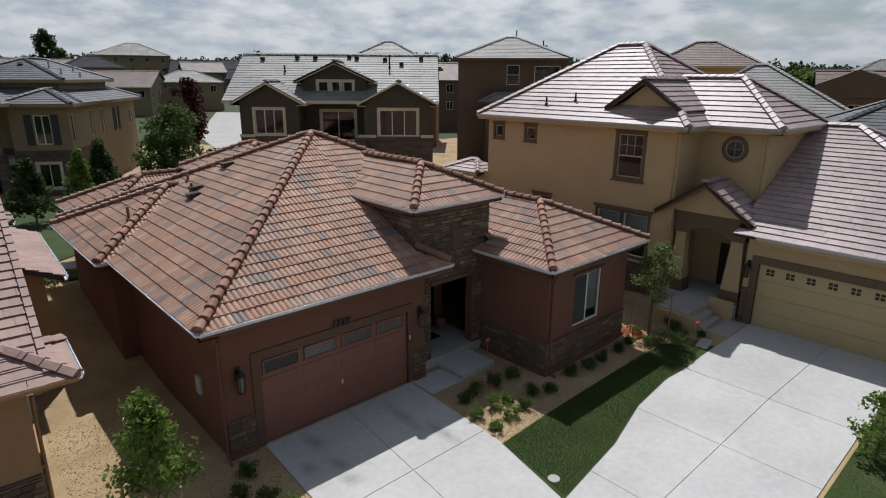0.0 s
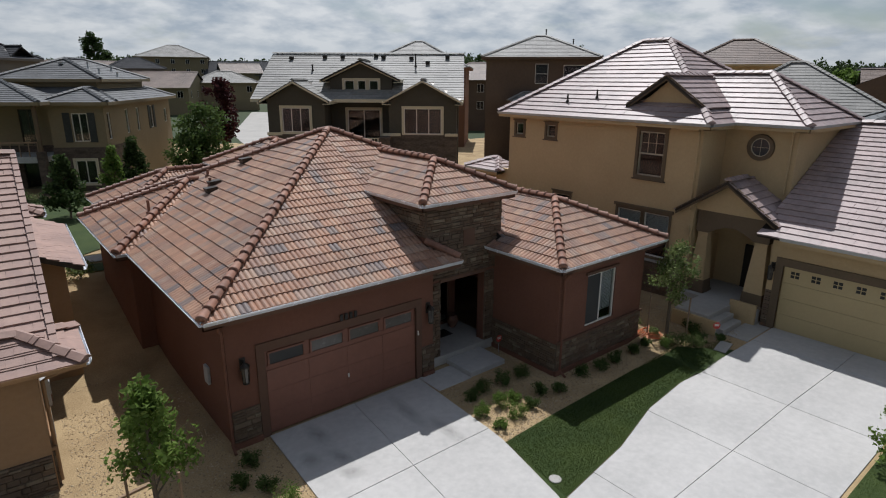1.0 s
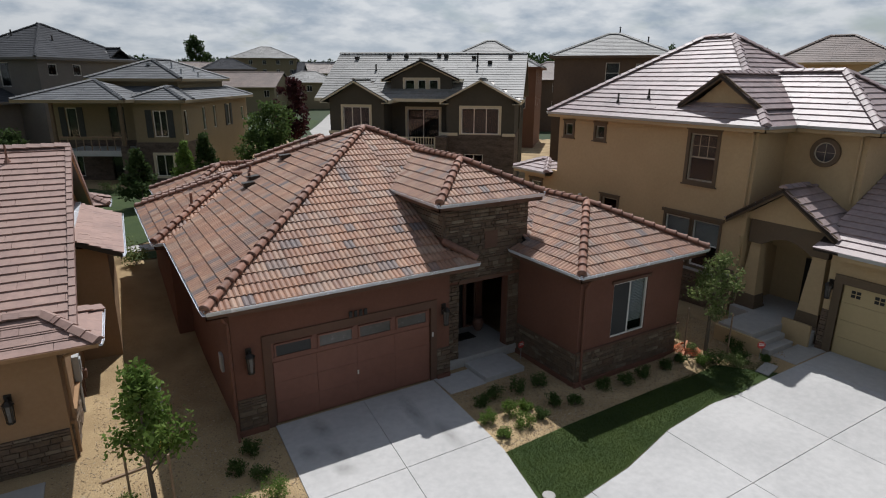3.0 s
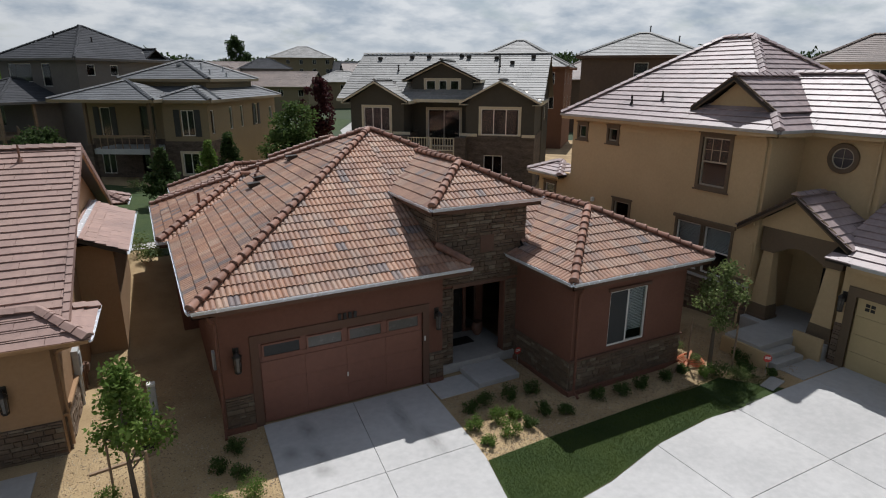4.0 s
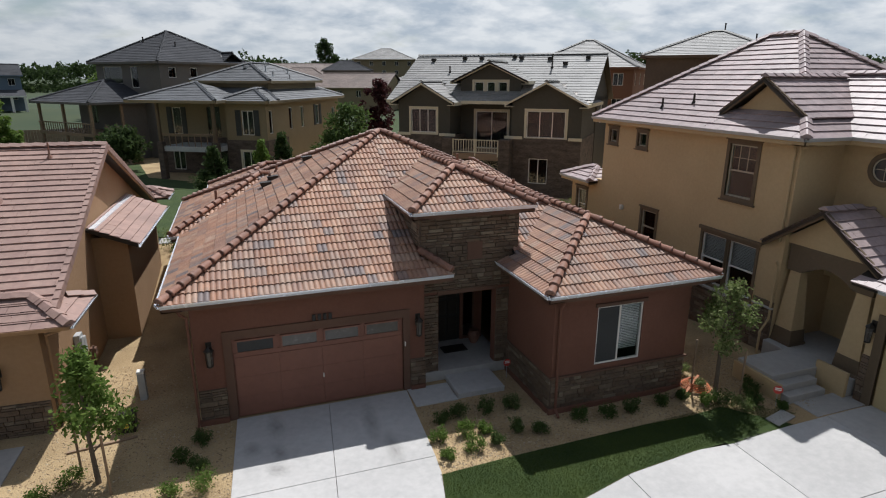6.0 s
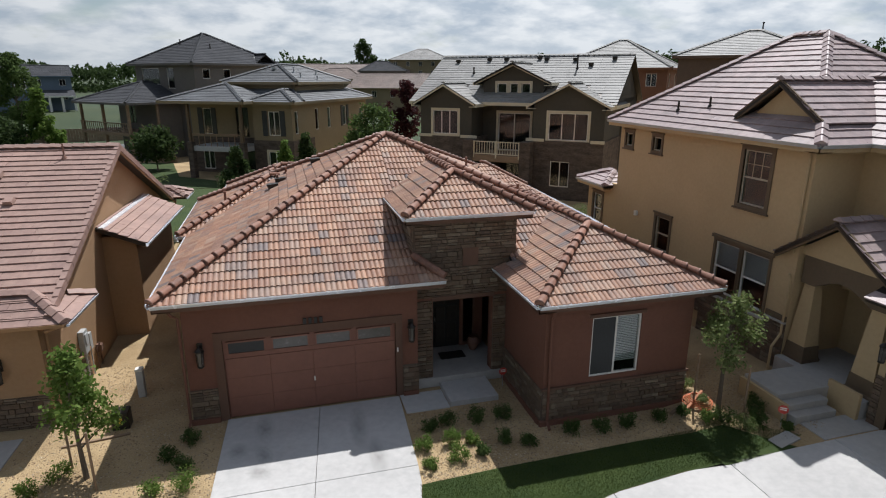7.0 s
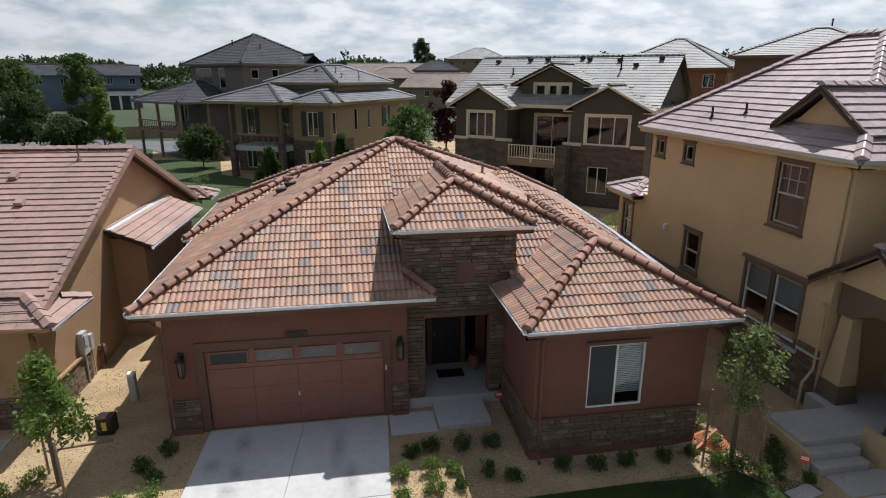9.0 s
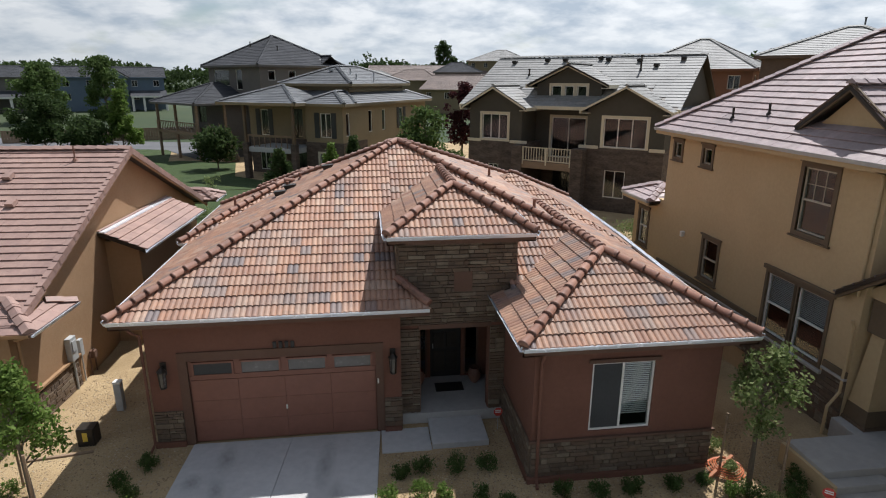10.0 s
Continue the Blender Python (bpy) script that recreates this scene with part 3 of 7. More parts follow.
def lay_caps(roof, blocks, kind, material, step=0.37, skip=None, joined=False):
    me = cap_mesh(kind, material)
    run = Geo()
    if kind == "barrel":
        for p in me.polygons:
            p.use_smooth = True
    for b in blocks:
        for lo, hi in b["hips"]:
            d = hi - lo
            n = int(d.length / step)
            y = d.normalized()
            x = y.cross(Vector((0, 0, 1))).normalized()
            z = x.cross(y)
            m = Matrix((x, y, z)).transposed().to_4x4()
            for i in range(n + 1):
                p = lo + y * min(i * step, d.length - 0.40 if i == n else 1e9)
                mid = p + y * 0.2
                if any(o is not b and o["height"](mid.x, mid.y) > mid.z + 0.05 for o in blocks) or (skip and skip(mid)):
                    continue
                mm = m.copy()
                mm.translation = p + z * 0.075
                if joined:
                    run.m = mm
                    run.add([tuple(v.co) for v in me.vertices], [tuple(f.vertices) for f in me.polygons])
                    continue
                piece("ridge_cap", me, roof, mm @ Matrix.Rotation(rng.normal() * 0.02, 4, "Z"))
    if joined and run.v:
        run.m = Matrix()
        tagged(run.part("ridge_capping", material, roof), "row of ridge caps", kind="stuff")


def within(block, p, pad):
    x0, x1, y0, y1 = block["box"]
    return x0 + pad < p.x < x1 - pad and y0 + pad < p.y < y1 - pad


def peaked(corners, z, apex):
    """A four-sided roof over any four corners (sw, se, ne, nw) that meets in one point."""
    sw, se, ne, nw = (Vector((*c, z)) for c in corners)
    a = Vector(apex)
    faces = dict(s=[sw, se, a], e=[se, ne, a], n=[ne, nw, a], w=[nw, sw, a])

    def height(x, y):
        zs = []
        for p in faces.values():
            n = (p[1] - p[0]).cross(p[2] - p[0])
            h = p[0].z - (n.x * (x - p[0].x) + n.y * (y - p[0].y)) / n.z
            if h < z - 0.01:
                return -1e9
            zs.append(h)
        return min(zs)
    xs_, ys_ = [c[0] for c in corners], [c[1] for c in corners]
    return dict(faces=faces, hips=[(c, a) for c in (sw, nw, se, ne)], height=height, z=z, s=0.47, box=(min(xs_), max(xs_), min(ys_), max(ys_)), gables="")


def roof_of(house, blocks, kind, tile_material, cap_material, pick=None, deck_material=None, caps="barrel", pick_faces="s", skip=None, far=False):
    """The roof of a house: a deck for each block, tiles, caps."""
    first = None
    for b in blocks:
        deck = Geo()
        for pts in b["faces"].values():
            n = len(pts)
            v = [tuple(p) for p in pts] + [tuple(p - Vector((0, 0, 0.10))) for p in pts]
            deck.add(v, [tuple(range(n)), tuple(range(2 * n - 1, n - 1, -1))] + [(i, i + n, (i + 1) % n + n, (i + 1) % n) for i in range(n)])
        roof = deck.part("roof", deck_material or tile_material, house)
        bm = bmesh.new()
        bm.from_mesh(roof.data)
        bmesh.ops.remove_doubles(bm, verts=bm.verts[:], dist=0.002)
        bm.to_mesh(roof.data)
        bm.free()
        first = first or roof
        for side, pts in b["faces"].items():
            hid = lambda p, b=b: any(o is not b and o["height"](p.x, p.y) > p.z + 0.12 and (o["z"] < b["z"] + 0.5 or within(o, p, 0.55)) for o in blocks) or (skip is not None and skip(p))
            tile_face(roof, pts, kind, tile_material, hid, pick if side in pick_faces else None)
    lay_caps(first, blocks, caps, cap_material, skip=skip, joined=(kind == "course"))
    return first


def gutter(house, a, b, material, out, name="gutter"):
    """A K-shaped gutter from a to b; out: the way it faces, level."""
    a, b, o = Vector(a), Vector(b), Vector(out).normalized()
    sec = [(0.0, 0.0), (0.0, -0.11), (0.075, -0.11), (0.115, -0.035), (0.125, 0.0), (0.112, 0.0), (0.10, -0.03), (0.07, -0.095), (0.015, -0.095), (0.015, 0.0)]
    g = Geo()
    g.loft([[tuple(p + o * x + Vector((0, 0, z))) for x, z in sec] for p in (a, b)])
    return g.part(name, material, house)


# ---------------------------------------------------------------- walls and windows
def wall_geo(g, width, z0, z1, openings=(), thick=0.2, y=0.0):
    """A wall along x from 0 to width, outer face at y, as one connected shell with openings (x0, x1, z0, z1) through it."""
    us = sorted({0.0, width, *[min(max(o[k], 0.0), width) for o in openings for k in (0, 1)]})
    zs = sorted({z0, z1, *[min(max(o[k], z0), z1) for o in openings for k in (2, 3)]})
    nu, nz = len(us), len(zs)
    solid = lambda i, k: 0 <= i < nu - 1 and 0 <= k < nz - 1 and not any(o[0] < (us[i] + us[i + 1]) / 2 < o[1] and o[2] < (zs[k] + zs[k + 1]) / 2 < o[3] for o in openings)
    ids, verts, faces = {}, [], []

    def vid(i, k, b):
        if (i, k, b) not in ids:
            ids[i, k, b] = len(verts)
            verts.append((us[i], y + thick * b, zs[k]))
        return ids[i, k, b]
    for i in range(nu - 1):
        for k in range(nz - 1):
            if not solid(i, k):
                continue
            faces.append([vid(i, k, 0), vid(i + 1, k, 0), vid(i + 1, k + 1, 0), vid(i, k + 1, 0)])
            faces.append([vid(i, k + 1, 1), vid(i + 1, k + 1, 1), vid(i + 1, k, 1), vid(i, k, 1)])
            for di, dk, a, b in ((-1, 0, (i, k + 1), (i, k)), (1, 0, (i + 1, k), (i + 1, k + 1)), (0, -1, (i, k), (i + 1, k)), (0, 1, (i + 1, k + 1), (i, k + 1))):
                if not solid(i + di, k + dk):
                    faces.append([vid(*b, 0), vid(*a, 0), vid(*a, 1), vid(*b, 1)])
    g.add(verts, faces)


def wall_part(house, material, m, width, z0, z1, openings=(), thick=0.2):
    g = Geo(m)
    wall_geo(g, width, z0, z1, openings, thick)
    return g.part("wall", material, house)


def facing(x, y, z, way):
    """The frame of a wall whose left lower outer corner, seen from outside, is at x, y, z; way: the side it faces, or degrees."""
    return pose(x, y, z, 0, 0, {"s": 0, "w": -90, "e": 90, "n": 180}.get(way, way))


def window(house, m, x0, x1, z0, z1, frame_mat, panes=2, rail=False, trim=None, tw=0.1, blind=0.0, screen=False, deep=0.07, sill=True, name="window", room=True, room_depth=2.4):
    """A window in the opening: frame, panes, and where wanted casing, blind, dark box standing for the unlit room."""
    t = 0.05
    g = Geo(m @ Matrix.Translation((x0, 0, 0)))
    zm = (z0 + z1) / 2
    holes = []
    for i in range(panes):
        a, b = (x1 - x0 - t) * i / panes + t, (x1 - x0 - t) * (i + 1) / panes
        holes += [(a, b, z0 + t, zm - 0.025), (a, b, zm + 0.025, z1 - t)] if rail else [(a, b, z0 + t, z1 - t)]
    wall_geo(g, x1 - x0, z0, z1, holes, 0.08, deep - 0.03)
    win = g.part(name, frame_mat, house)
    for i in range(panes):
        a = x0 + (x1 - x0 - t) * i / panes + t
        b = x0 + (x1 - x0 - t) * (i + 1) / panes
        p = Geo(m).box(a, b, deep + 0.008, deep + 0.014, z0 + t, z1 - t).part("pane", M["glass"], win)
        p.visible_shadow = False
        if screen and i == 0:
            Geo(m).box(a, b, deep - 0.012, deep - 0.008, z0 + t, z1 - t).part("insect_screen", M["screen"], win, "dark mesh insect screen")
    if trim:
        g = Geo(m @ Matrix.Translation((x0 - tw, 0, 0)))
        wall_geo(g, x1 - x0 + 2 * tw, z0 - tw, z1 + tw, [(tw, tw + x1 - x0, z0, z1)], 0.035 + deep, -0.035)
        g.part("casing", trim, win)
        if sill:
            Geo(m).box(x0 - tw - 0.06, x1 + tw + 0.06, -0.08, -0.002, z0 - tw - 0.05, z0 - tw - 0.002).part("sill", trim, win)
            Geo(m).box(x0 - tw - 0.05, x1 + tw + 0.05, -0.07, -0.002, z1 + tw + 0.002, z1 + tw + 0.06).part("head", trim, win)
    if blind:
        g = Geo(m)
        z = z1 - t
        while z > z1 - blind * (z1 - z0) + 0.05:
            g.add([(x0 + t, deep + 0.055, z), (x1 - t, deep + 0.055, z), (x1 - t, deep + 0.075, z - 0.05), (x0 + t, deep + 0.075, z - 0.05)], [(0, 1, 2, 3)])
            z -= 0.052
        g.part("blind", M["blind"], win, "pale slatted blind")
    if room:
        # added open box behind the panes, coloured dark in place of room shade
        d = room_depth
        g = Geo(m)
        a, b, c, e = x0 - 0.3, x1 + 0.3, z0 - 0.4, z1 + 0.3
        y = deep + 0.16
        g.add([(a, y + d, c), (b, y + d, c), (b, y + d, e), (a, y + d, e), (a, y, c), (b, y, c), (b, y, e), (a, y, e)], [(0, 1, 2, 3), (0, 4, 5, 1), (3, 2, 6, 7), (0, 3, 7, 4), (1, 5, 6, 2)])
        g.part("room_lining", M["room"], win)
    return win


def stone_field(house, m, x0, x1, z0, z1, holes=(), depth=0.05, h=0.13, pieces=True, owner="stone_veneer"):
    """Coursed ledge stones over a mortar bed, each with its own size and depth."""
    wall_geo_local = [(a - x0, b - x0, c, d) for a, b, c, d in holes]
    g2 = Geo(m @ Matrix.Translation((x0, -0.02, 0)))
    wall_geo(g2, x1 - x0, z0, z1, wall_geo_local, 0.018)
    base = g2.part(owner, M["mortar"], house, "ledge stone veneer in browns and greys")
    shapes = []
    for L in (0.16, 0.24, 0.33, 0.46):
        for H in (0.075, 0.115, 0.155):
            s = Geo()
            e = 0.014
            ring = lambda y, k: [(k + 0.004, y, k), (L - k, y, k * 0.7), (L - k * 0.8, y, H - k), (k, y, H - k * 0.8)]
            s.loft([ring(0.0, 0.003), ring(-depth * 0.7, 0.006), ring(-depth, e)])
            shapes.append((L, H, s.mesh("stone", M["stone"])))
    z = z0
    while z < z1 - 0.03:
        H = (0.075, 0.115, 0.155)[rng.integers(3)]
        if z + H > z1:
            H = 0.075
        x = x0
        while x < x1 - 0.05:
            cand = [s for s in shapes if s[1] == H]
            L, _, me = cand[rng.integers(len(cand))]
            k = 1.0
            if x + L > x1:
                k = (x1 - x) / L
            if not any(x + L * k > a and x < b and z + H > c and z < d for a, b, c, d in holes):
                piece("stone", me, base, m @ Matrix.Translation((x, -0.018, z)) @ Matrix.Diagonal((k * 0.985, 0.5 + 0.5 * rng.random(), 0.965, 1)))
            x += L * k
        z += H
    return base


# ---------------------------------------------------------------- ground
def smooth(a, b, x):
    t = min(max((x - a) / (b - a), 0.0), 1.0)
    return t * t * (3 - 2 * t)


def lift(x, y=5.0):
    """The plot of the tan house stands higher than its neighbour's."""
    return 0.40 * min(max((x - 17.75) / 2.85, 0.0), 1.0) * smooth(-8, -1, y) * (1 - smooth(11, 17, y))


def near(x, y):
    """A place of the flat plan, carried up the rise."""
    p = (x, y)
    for _ in range(6):
        k = lift(*p) / 9.1
        p = (x - (x - 6.0) * k, y - (y + 2.3) * k)
    return p


def ground_z(x, y):
    z = 1.35 * smooth(17.5, 27, y) * (1 - 0.35 * smooth(45, 80, y))
    z += 0.05 * noise.noise((x * 0.3, y * 0.3, 0)) * smooth(18, 30, y)
    far = math.hypot(x, y)
    return z + 2.2 * smooth(95, 150, far) + lift(x, y) + 4.5 * smooth(250, 1100, far)


xs = np.unique(np.concatenate([[-1600, -1000, -600, -380, -240, -160, -110, -80], np.arange(-60, 90, 1.5), [17.75, 18.7, 19.65, 20.6], [100, 130, 170, 240, 380, 600, 1000, 1600]]))
ys = np.unique(np.concatenate([[-600, -300, -150, -80, -40], np.arange(-25, 110, 1.5), [120, 140, 170, 220, 300, 420, 600, 900, 1300, 1900]]))
gv = [(x, y, ground_z(x, y)) for y in ys for x in xs]
nx = len(xs)
gf = [(j * nx + i, j * nx + i + 1, (j + 1) * nx + i + 1, (j + 1) * nx + i) for j in range(len(ys) - 1) for i in range(nx - 1)]
ground_me = np_mesh("ground", gv, gf, M["gravel"])
ground_me.materials.append(M["far_green"])
for poly in ground_me.polygons:
    c = poly.center
    poly.material_index = int(math.hypot(c.x - 12, c.y - 20) > 62 + 9 * noise.noise((c.x * 0.05, c.y * 0.05, 0)))
ground = tagged(new("ground", ground_me), "tan crushed gravel and dry earth between the houses", "ground", kind="structure")


def draped(name, outline, lift, material, label, category, cell=0.8):
    """A thin sheet that follows the ground inside an outline."""
    bm = bmesh.new()
    bm.faces.new([bm.verts.new((x, y, 0)) for x, y in outline])
    x0, x1 = min(p[0] for p in outline), max(p[0] for p in outline)
    y0, y1 = min(p[1] for p in outline), max(p[1] for p in outline)
    for ax, lo, hi in ((0, x0, x1), (1, y0, y1)):
        for k in range(1, int((hi - lo) / cell)):
            co, no = [0, 0, 0], [0, 0, 0]
            co[ax], no[ax] = lo + k * cell, 1
            bmesh.ops.bisect_plane(bm, geom=bm.verts[:] + bm.edges[:] + bm.faces[:], plane_co=co, plane_no=no)
    for v in bm.verts:
        v.co.z = ground_z(v.co.x, v.co.y) + lift
    me = bpy.data.meshes.new(name)
    bm.to_mesh(me)
    bm.free()
    me.materials.append(material)
    return tagged(new(name, me), label, category, kind="structure")


def slabs(name, label, panels, top, thick, material, gap=0.006, parent=None):
    """Poured panels, each a piece with eased edges; panels: outlines in plan."""
    owner = parent
    at = top if callable(top) else (lambda x: top)
    if owner is None:
        base = Geo()
        for o in panels:
            base.loft([[(x, y, at(x) + dz) for x, y in o] for dz in (-thick - 0.02, -0.03)])
        owner = base.thing(name, M["concrete_old"], label, "driveway", kind="structure")
    for o in panels:
        c = Vector((sum(p[0] for p in o) / len(o), sum(p[1] for p in o) / len(o)))
        ring = lambda k: [c + (Vector(p) - c) * (1 - k / max((Vector(p) - c).length, 0.1)) for p in o]
        g = Geo()
        g.loft([[(p.x, p.y, at(p.x) + dz) for p in ring(k)] for dz, k in ((-thick, gap), (-0.012, gap), (0.0, gap + 0.012))])
        g.part("concrete_panel", material, owner)
    return owner


edge1 = lambda y: min(10.45 - (11.7 - y) * 0.1, 10.40) if y > 8.7 else 10.15 - (8.7 - y) * 0.25 if y > 6.3 else 9.55 - (6.3 - y) * 0.1
left1 = lambda y: 5.5 - (12.8 - y) * 0.05
mid1 = lambda y: 8.05 - (12.8 - y) * 0.10
p1 = []
for a, b in ((12.72, 9.36), (9.36, 6.1), (6.1, 2.9), (2.9, -0.4)):
    p1.append([(left1(b), b), (mid1(b), b), (mid1(a), a), (left1(a), a)])
    p1.append([(mid1(b), b), (edge1(b), b)] + ([(edge1(8.7), 8.7)] if b < 8.7 < a else []) + [(edge1(a), a), (mid1(a), a)])
slabs("driveway", "pale poured concrete driveway with faint tyre marks", p1, 0.03, 0.12, M["concrete"])
top2 = lambda x: float(np.interp(x, (9.6, 12.3, 14.5, 16.5, 22.0), (6.27, 6.64, 7.19, 7.40, 7.50)))
rise2 = lambda x: 0.03 + lift(x)      # the drive climbs to the garage
p2 = []
for a, b in ((9.60, 10.9), (10.9, 14.35), (14.35, 17.75), (17.75, 21.27), (21.27, 23.2)):
    inner = [near(x, top2(x)) for x in (16.5, 14.5, 12.3) if a < x < b]
    p2.append([near(a, 4.75), near(b, 4.75), near(b, top2(b)), *inner, near(a, top2(a))])
    p2.append([near(a, 2.4), near(b, 2.4), near(b, 4.75), near(a, 4.75)])
slabs("driveway", "broad pale concrete driveway before a cream garage door", p2, rise2, 0.26, M["concrete"])
slabs("pavement", "grey concrete path along a garage wall to porch steps", [[near(*p) for p in ((21.0, 7.52), (23.4, 7.54), (23.4, 8.35), (21.0, 8.35))]], rise2, 0.2, M["concrete_old"])
walk_slab = Geo().box(10.42, 11.72, 11.72, 12.76, -0.06, 0.03, 0.012).thing("pavement", M["concrete"], "flush concrete walk slab beside the driveway", "pavement", kind="structure")
Geo().box(11.74, 13.24, 11.76, 12.98, -0.06, 0.16, 0.015).thing("pavement", M["concrete"], "raised concrete landing slab before the front porch", "pavement", kind="structure")
slabs("driveway", "concrete driveway in shade before the ochre garage", [[(-6, 13.2), (-6, 4), (0.1, 4), (0.3, 13.2)]], 0.03, 0.12, M["concrete_old"])
draped("lawn", [near(*p) for p in ((10.145, 8.62), (9.58, 6.36), (9.62, 6.285), (12.3, 6.65), (14.5, 7.20), (16.5, 7.41), (20.0, 7.47), (19.3, 8.25), (18.8, 8.85), (16.0, 8.80), (12.0, 8.72))], 0.03, M["lawn"], "clipped green lawn strip between gravel bed and driveway", "lawn", 0.5)
draped("lawn", [(9.4, -0.4), (30, -0.4), (30, 2.3), (12.0, 2.3), (9.8, 2.3)], 0.03, M["lawn"], "green lawn beside the broad driveway", "lawn", 1.5)
draped("lawn", [(-6, 29.5), (3.6, 29.0), (7, 31.5), (9, 36), (6, 43), (-10, 43)], 0.04, M["lawn"], "green common lawn behind the houses", "lawn", 1.0)
draped("lawn", [(3.2, 26.4), (4.4, 26.2), (4.5, 27.4), (3.0, 27.6)], 0.04, M["lawn"], "small green lawn patch beside a path", "lawn", 0.6)
draped("lawn", [(8.5, 31.5), (12, 33), (15, 40), (8.2, 43.4), (-12, 52), (-16, 45), (-10, 43.2), (6.2, 43.2), (9.3, 36)], 0.035, M["lawn"], "green lawn round the cream house", "lawn", 1.0)
draped("lawn", [(-14, 43.3), (0, 43.3), (2.5, 46.5), (-1, 50), (-3, 60), (-9, 62), (-16, 60)], 0.03, M["lawn"], "green lawn before the timber deck", "lawn", 1.5)
draped("pavement", [(-8, 28.1), (4.8, 27.7), (4.9, 28.8), (-8, 29.2)], 0.05, M["concrete_old"], "pale concrete footpath behind the houses", "pavement", 1.0)
draped("lawn", [(29, 84), (33, 92), (40, 106), (36, 112), (28, 96), (25, 86)], 0.05, M["lawn"], "green verge beside the far drive", "lawn", 2.0)
draped("lawn", [(-40, 46), (-9, 46), (-9, 58), (-14, 76), (-40, 84)], 0.05, M["lawn"], "green verge before the street", "lawn", 2.0)
draped("road", [(-45, -24), (60, -24), (60, -0.45), (-45, -0.45)], 0.012, M["asphalt"], "grey asphalt residential street", "road", 4.0)
draped("road", [(-60, 86), (-14, 74), (-7, 62), (-3.5, 64), (-10, 82), (-60, 97)], 0.06, M["asphalt"], "grey asphalt street curving past the houses", "road", 2.0)
draped("road", [(27.5, 70), (31, 69), (37, 84), (53, 116), (48, 120), (33, 91)], 0.06, M["concrete_old"], "pale concrete drive between the houses", "road", 2.0)


# ---------------------------------------------------------------- the brown stucco house
HZ, SL = 3.75, 0.47
house = stand("house", "single-storey red-brown stucco house with terracotta barrel-tile hip roof", "house", (0, 0, 0))
blocks = [
    peaked([(4.02, 12.3), (18.75, 12.3), (19.95, 28.2), (4.02, 26.9)], HZ, (11.36, 19.6, 7.18)),
    hip(10.70, 14.58, 12.87, 21.0, 5.48, 0.49, "n"),
    hip(13.5, 19.05, 9.82, 19.0, 3.72, SL, "n"),
    hip(3.65, 12.0, 19.35, 25.9, HZ, SL, "e"),
    hip(4.6, 12.0, 24.6, 30.2, HZ, SL, "e"),
    peaked([(13.0, 17.0), (19.2, 17.0), (20.0, 26.0), (13.0, 26.0)], HZ, (16.15, 22.2, 5.58)),
    hip(9.1, 13.7, 22.2, 27.4, 5.3, SL),
]


on_main = lambda x, y: Vector((x, y, HZ + SL * (y - 12.3)))
main_height = blocks[0]["height"]
blocks[0]["height"] = lambda x, y: -1e9 if 10.98 < x < 13.95 and y < 14.5 else main_height(x, y)
blocks[5]["hips"] = blocks[5]["hips"][3:]
del blocks[0]["faces"]["s"]
blocks[0]["faces"].update(s=[on_main(4.02, 12.3), on_main(10.98, 12.3), on_main(10.98, 19.26)], s2=[on_main(10.98, 12.3), on_main(11.72, 12.3), on_main(10.98, 13.06)],
                          s3=[on_main(13.95, 12.3), on_main(18.75, 12.3), on_main(13.95, 17.06)], s4=[on_main(10.98, 14.5), on_main(13.95, 14.5), on_main(13.95, 17.06), on_main(11.36, 19.6), on_main(10.98, 19.26)])


def envelope(x, y):
    return max(b["height"](x, y) for b in blocks)


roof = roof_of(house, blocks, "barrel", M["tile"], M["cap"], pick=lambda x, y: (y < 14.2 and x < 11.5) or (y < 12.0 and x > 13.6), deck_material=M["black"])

# walls
wall_part(house, M["stucco"], facing(4.6, 12.77, 0, "s"), 6.4, 0, 3.82, [(0.92, 5.76, -0.1, 2.42)])
wall_part(house, M["stucco"], facing(4.6, 19.9, 0, "w"), 6.93, 0, 3.82)
wall_part(house, M["stucco"], facing(4.1, 25.4, 0, "w"), 5.3, 0, 3.82)
wall_part(house, M["stucco"], facing(4.1, 19.9, 0, "s"), 0.7, 0, 3.82)
wall_part(house, M["stucco"], facing(11.0, 13.1, 0, "s"), 3.16, 0, 5.42, [(0.55, 2.45, -0.1, 2.85)], 0.3)
wall_part(house, M["stucco"], facing(11.0, 18.0, 0, "w"), 4.6, 0, 5.42)
wall_part(house, M["stucco"], facing(14.16, 13.4, 0, "e"), 4.6, 3.0, 5.42)
wall_part(house, M["stucco"], facing(13.9, 13.1, 0, "w"), 2.7, 0, 3.80)
wall_part(house, M["stucco"], facing(13.9, 10.2, 0, "s"), 4.55, 0, 3.80, [(1.38, 2.91, 1.28, 3.06)])
wall_part(house, M["stucco"], facing(18.45, 10.4, 0, "e"), 15.7, 0, 3.80)
wall_part(house, M["stucco"], facing(18.45, 26.3, 0, "n"), 13.9, 0, 3.82)
wall_part(house, M["stucco"], facing(9.5, 26.8, 3.5, "w"), 4.2, 0, 1.75)
wall_part(house, M["stucco"], facing(13.3, 26.8, 3.5, "n"), 3.8, 0, 1.75)
wall_part(house, M["stucco"], facing(5.1, 29.7, 0, "w"), 3.4, 1.0, 3.82)
wall_part(house, M["stucco"], facing(10.0, 29.7, 0, "n"), 4.9, 1.0, 3.82)

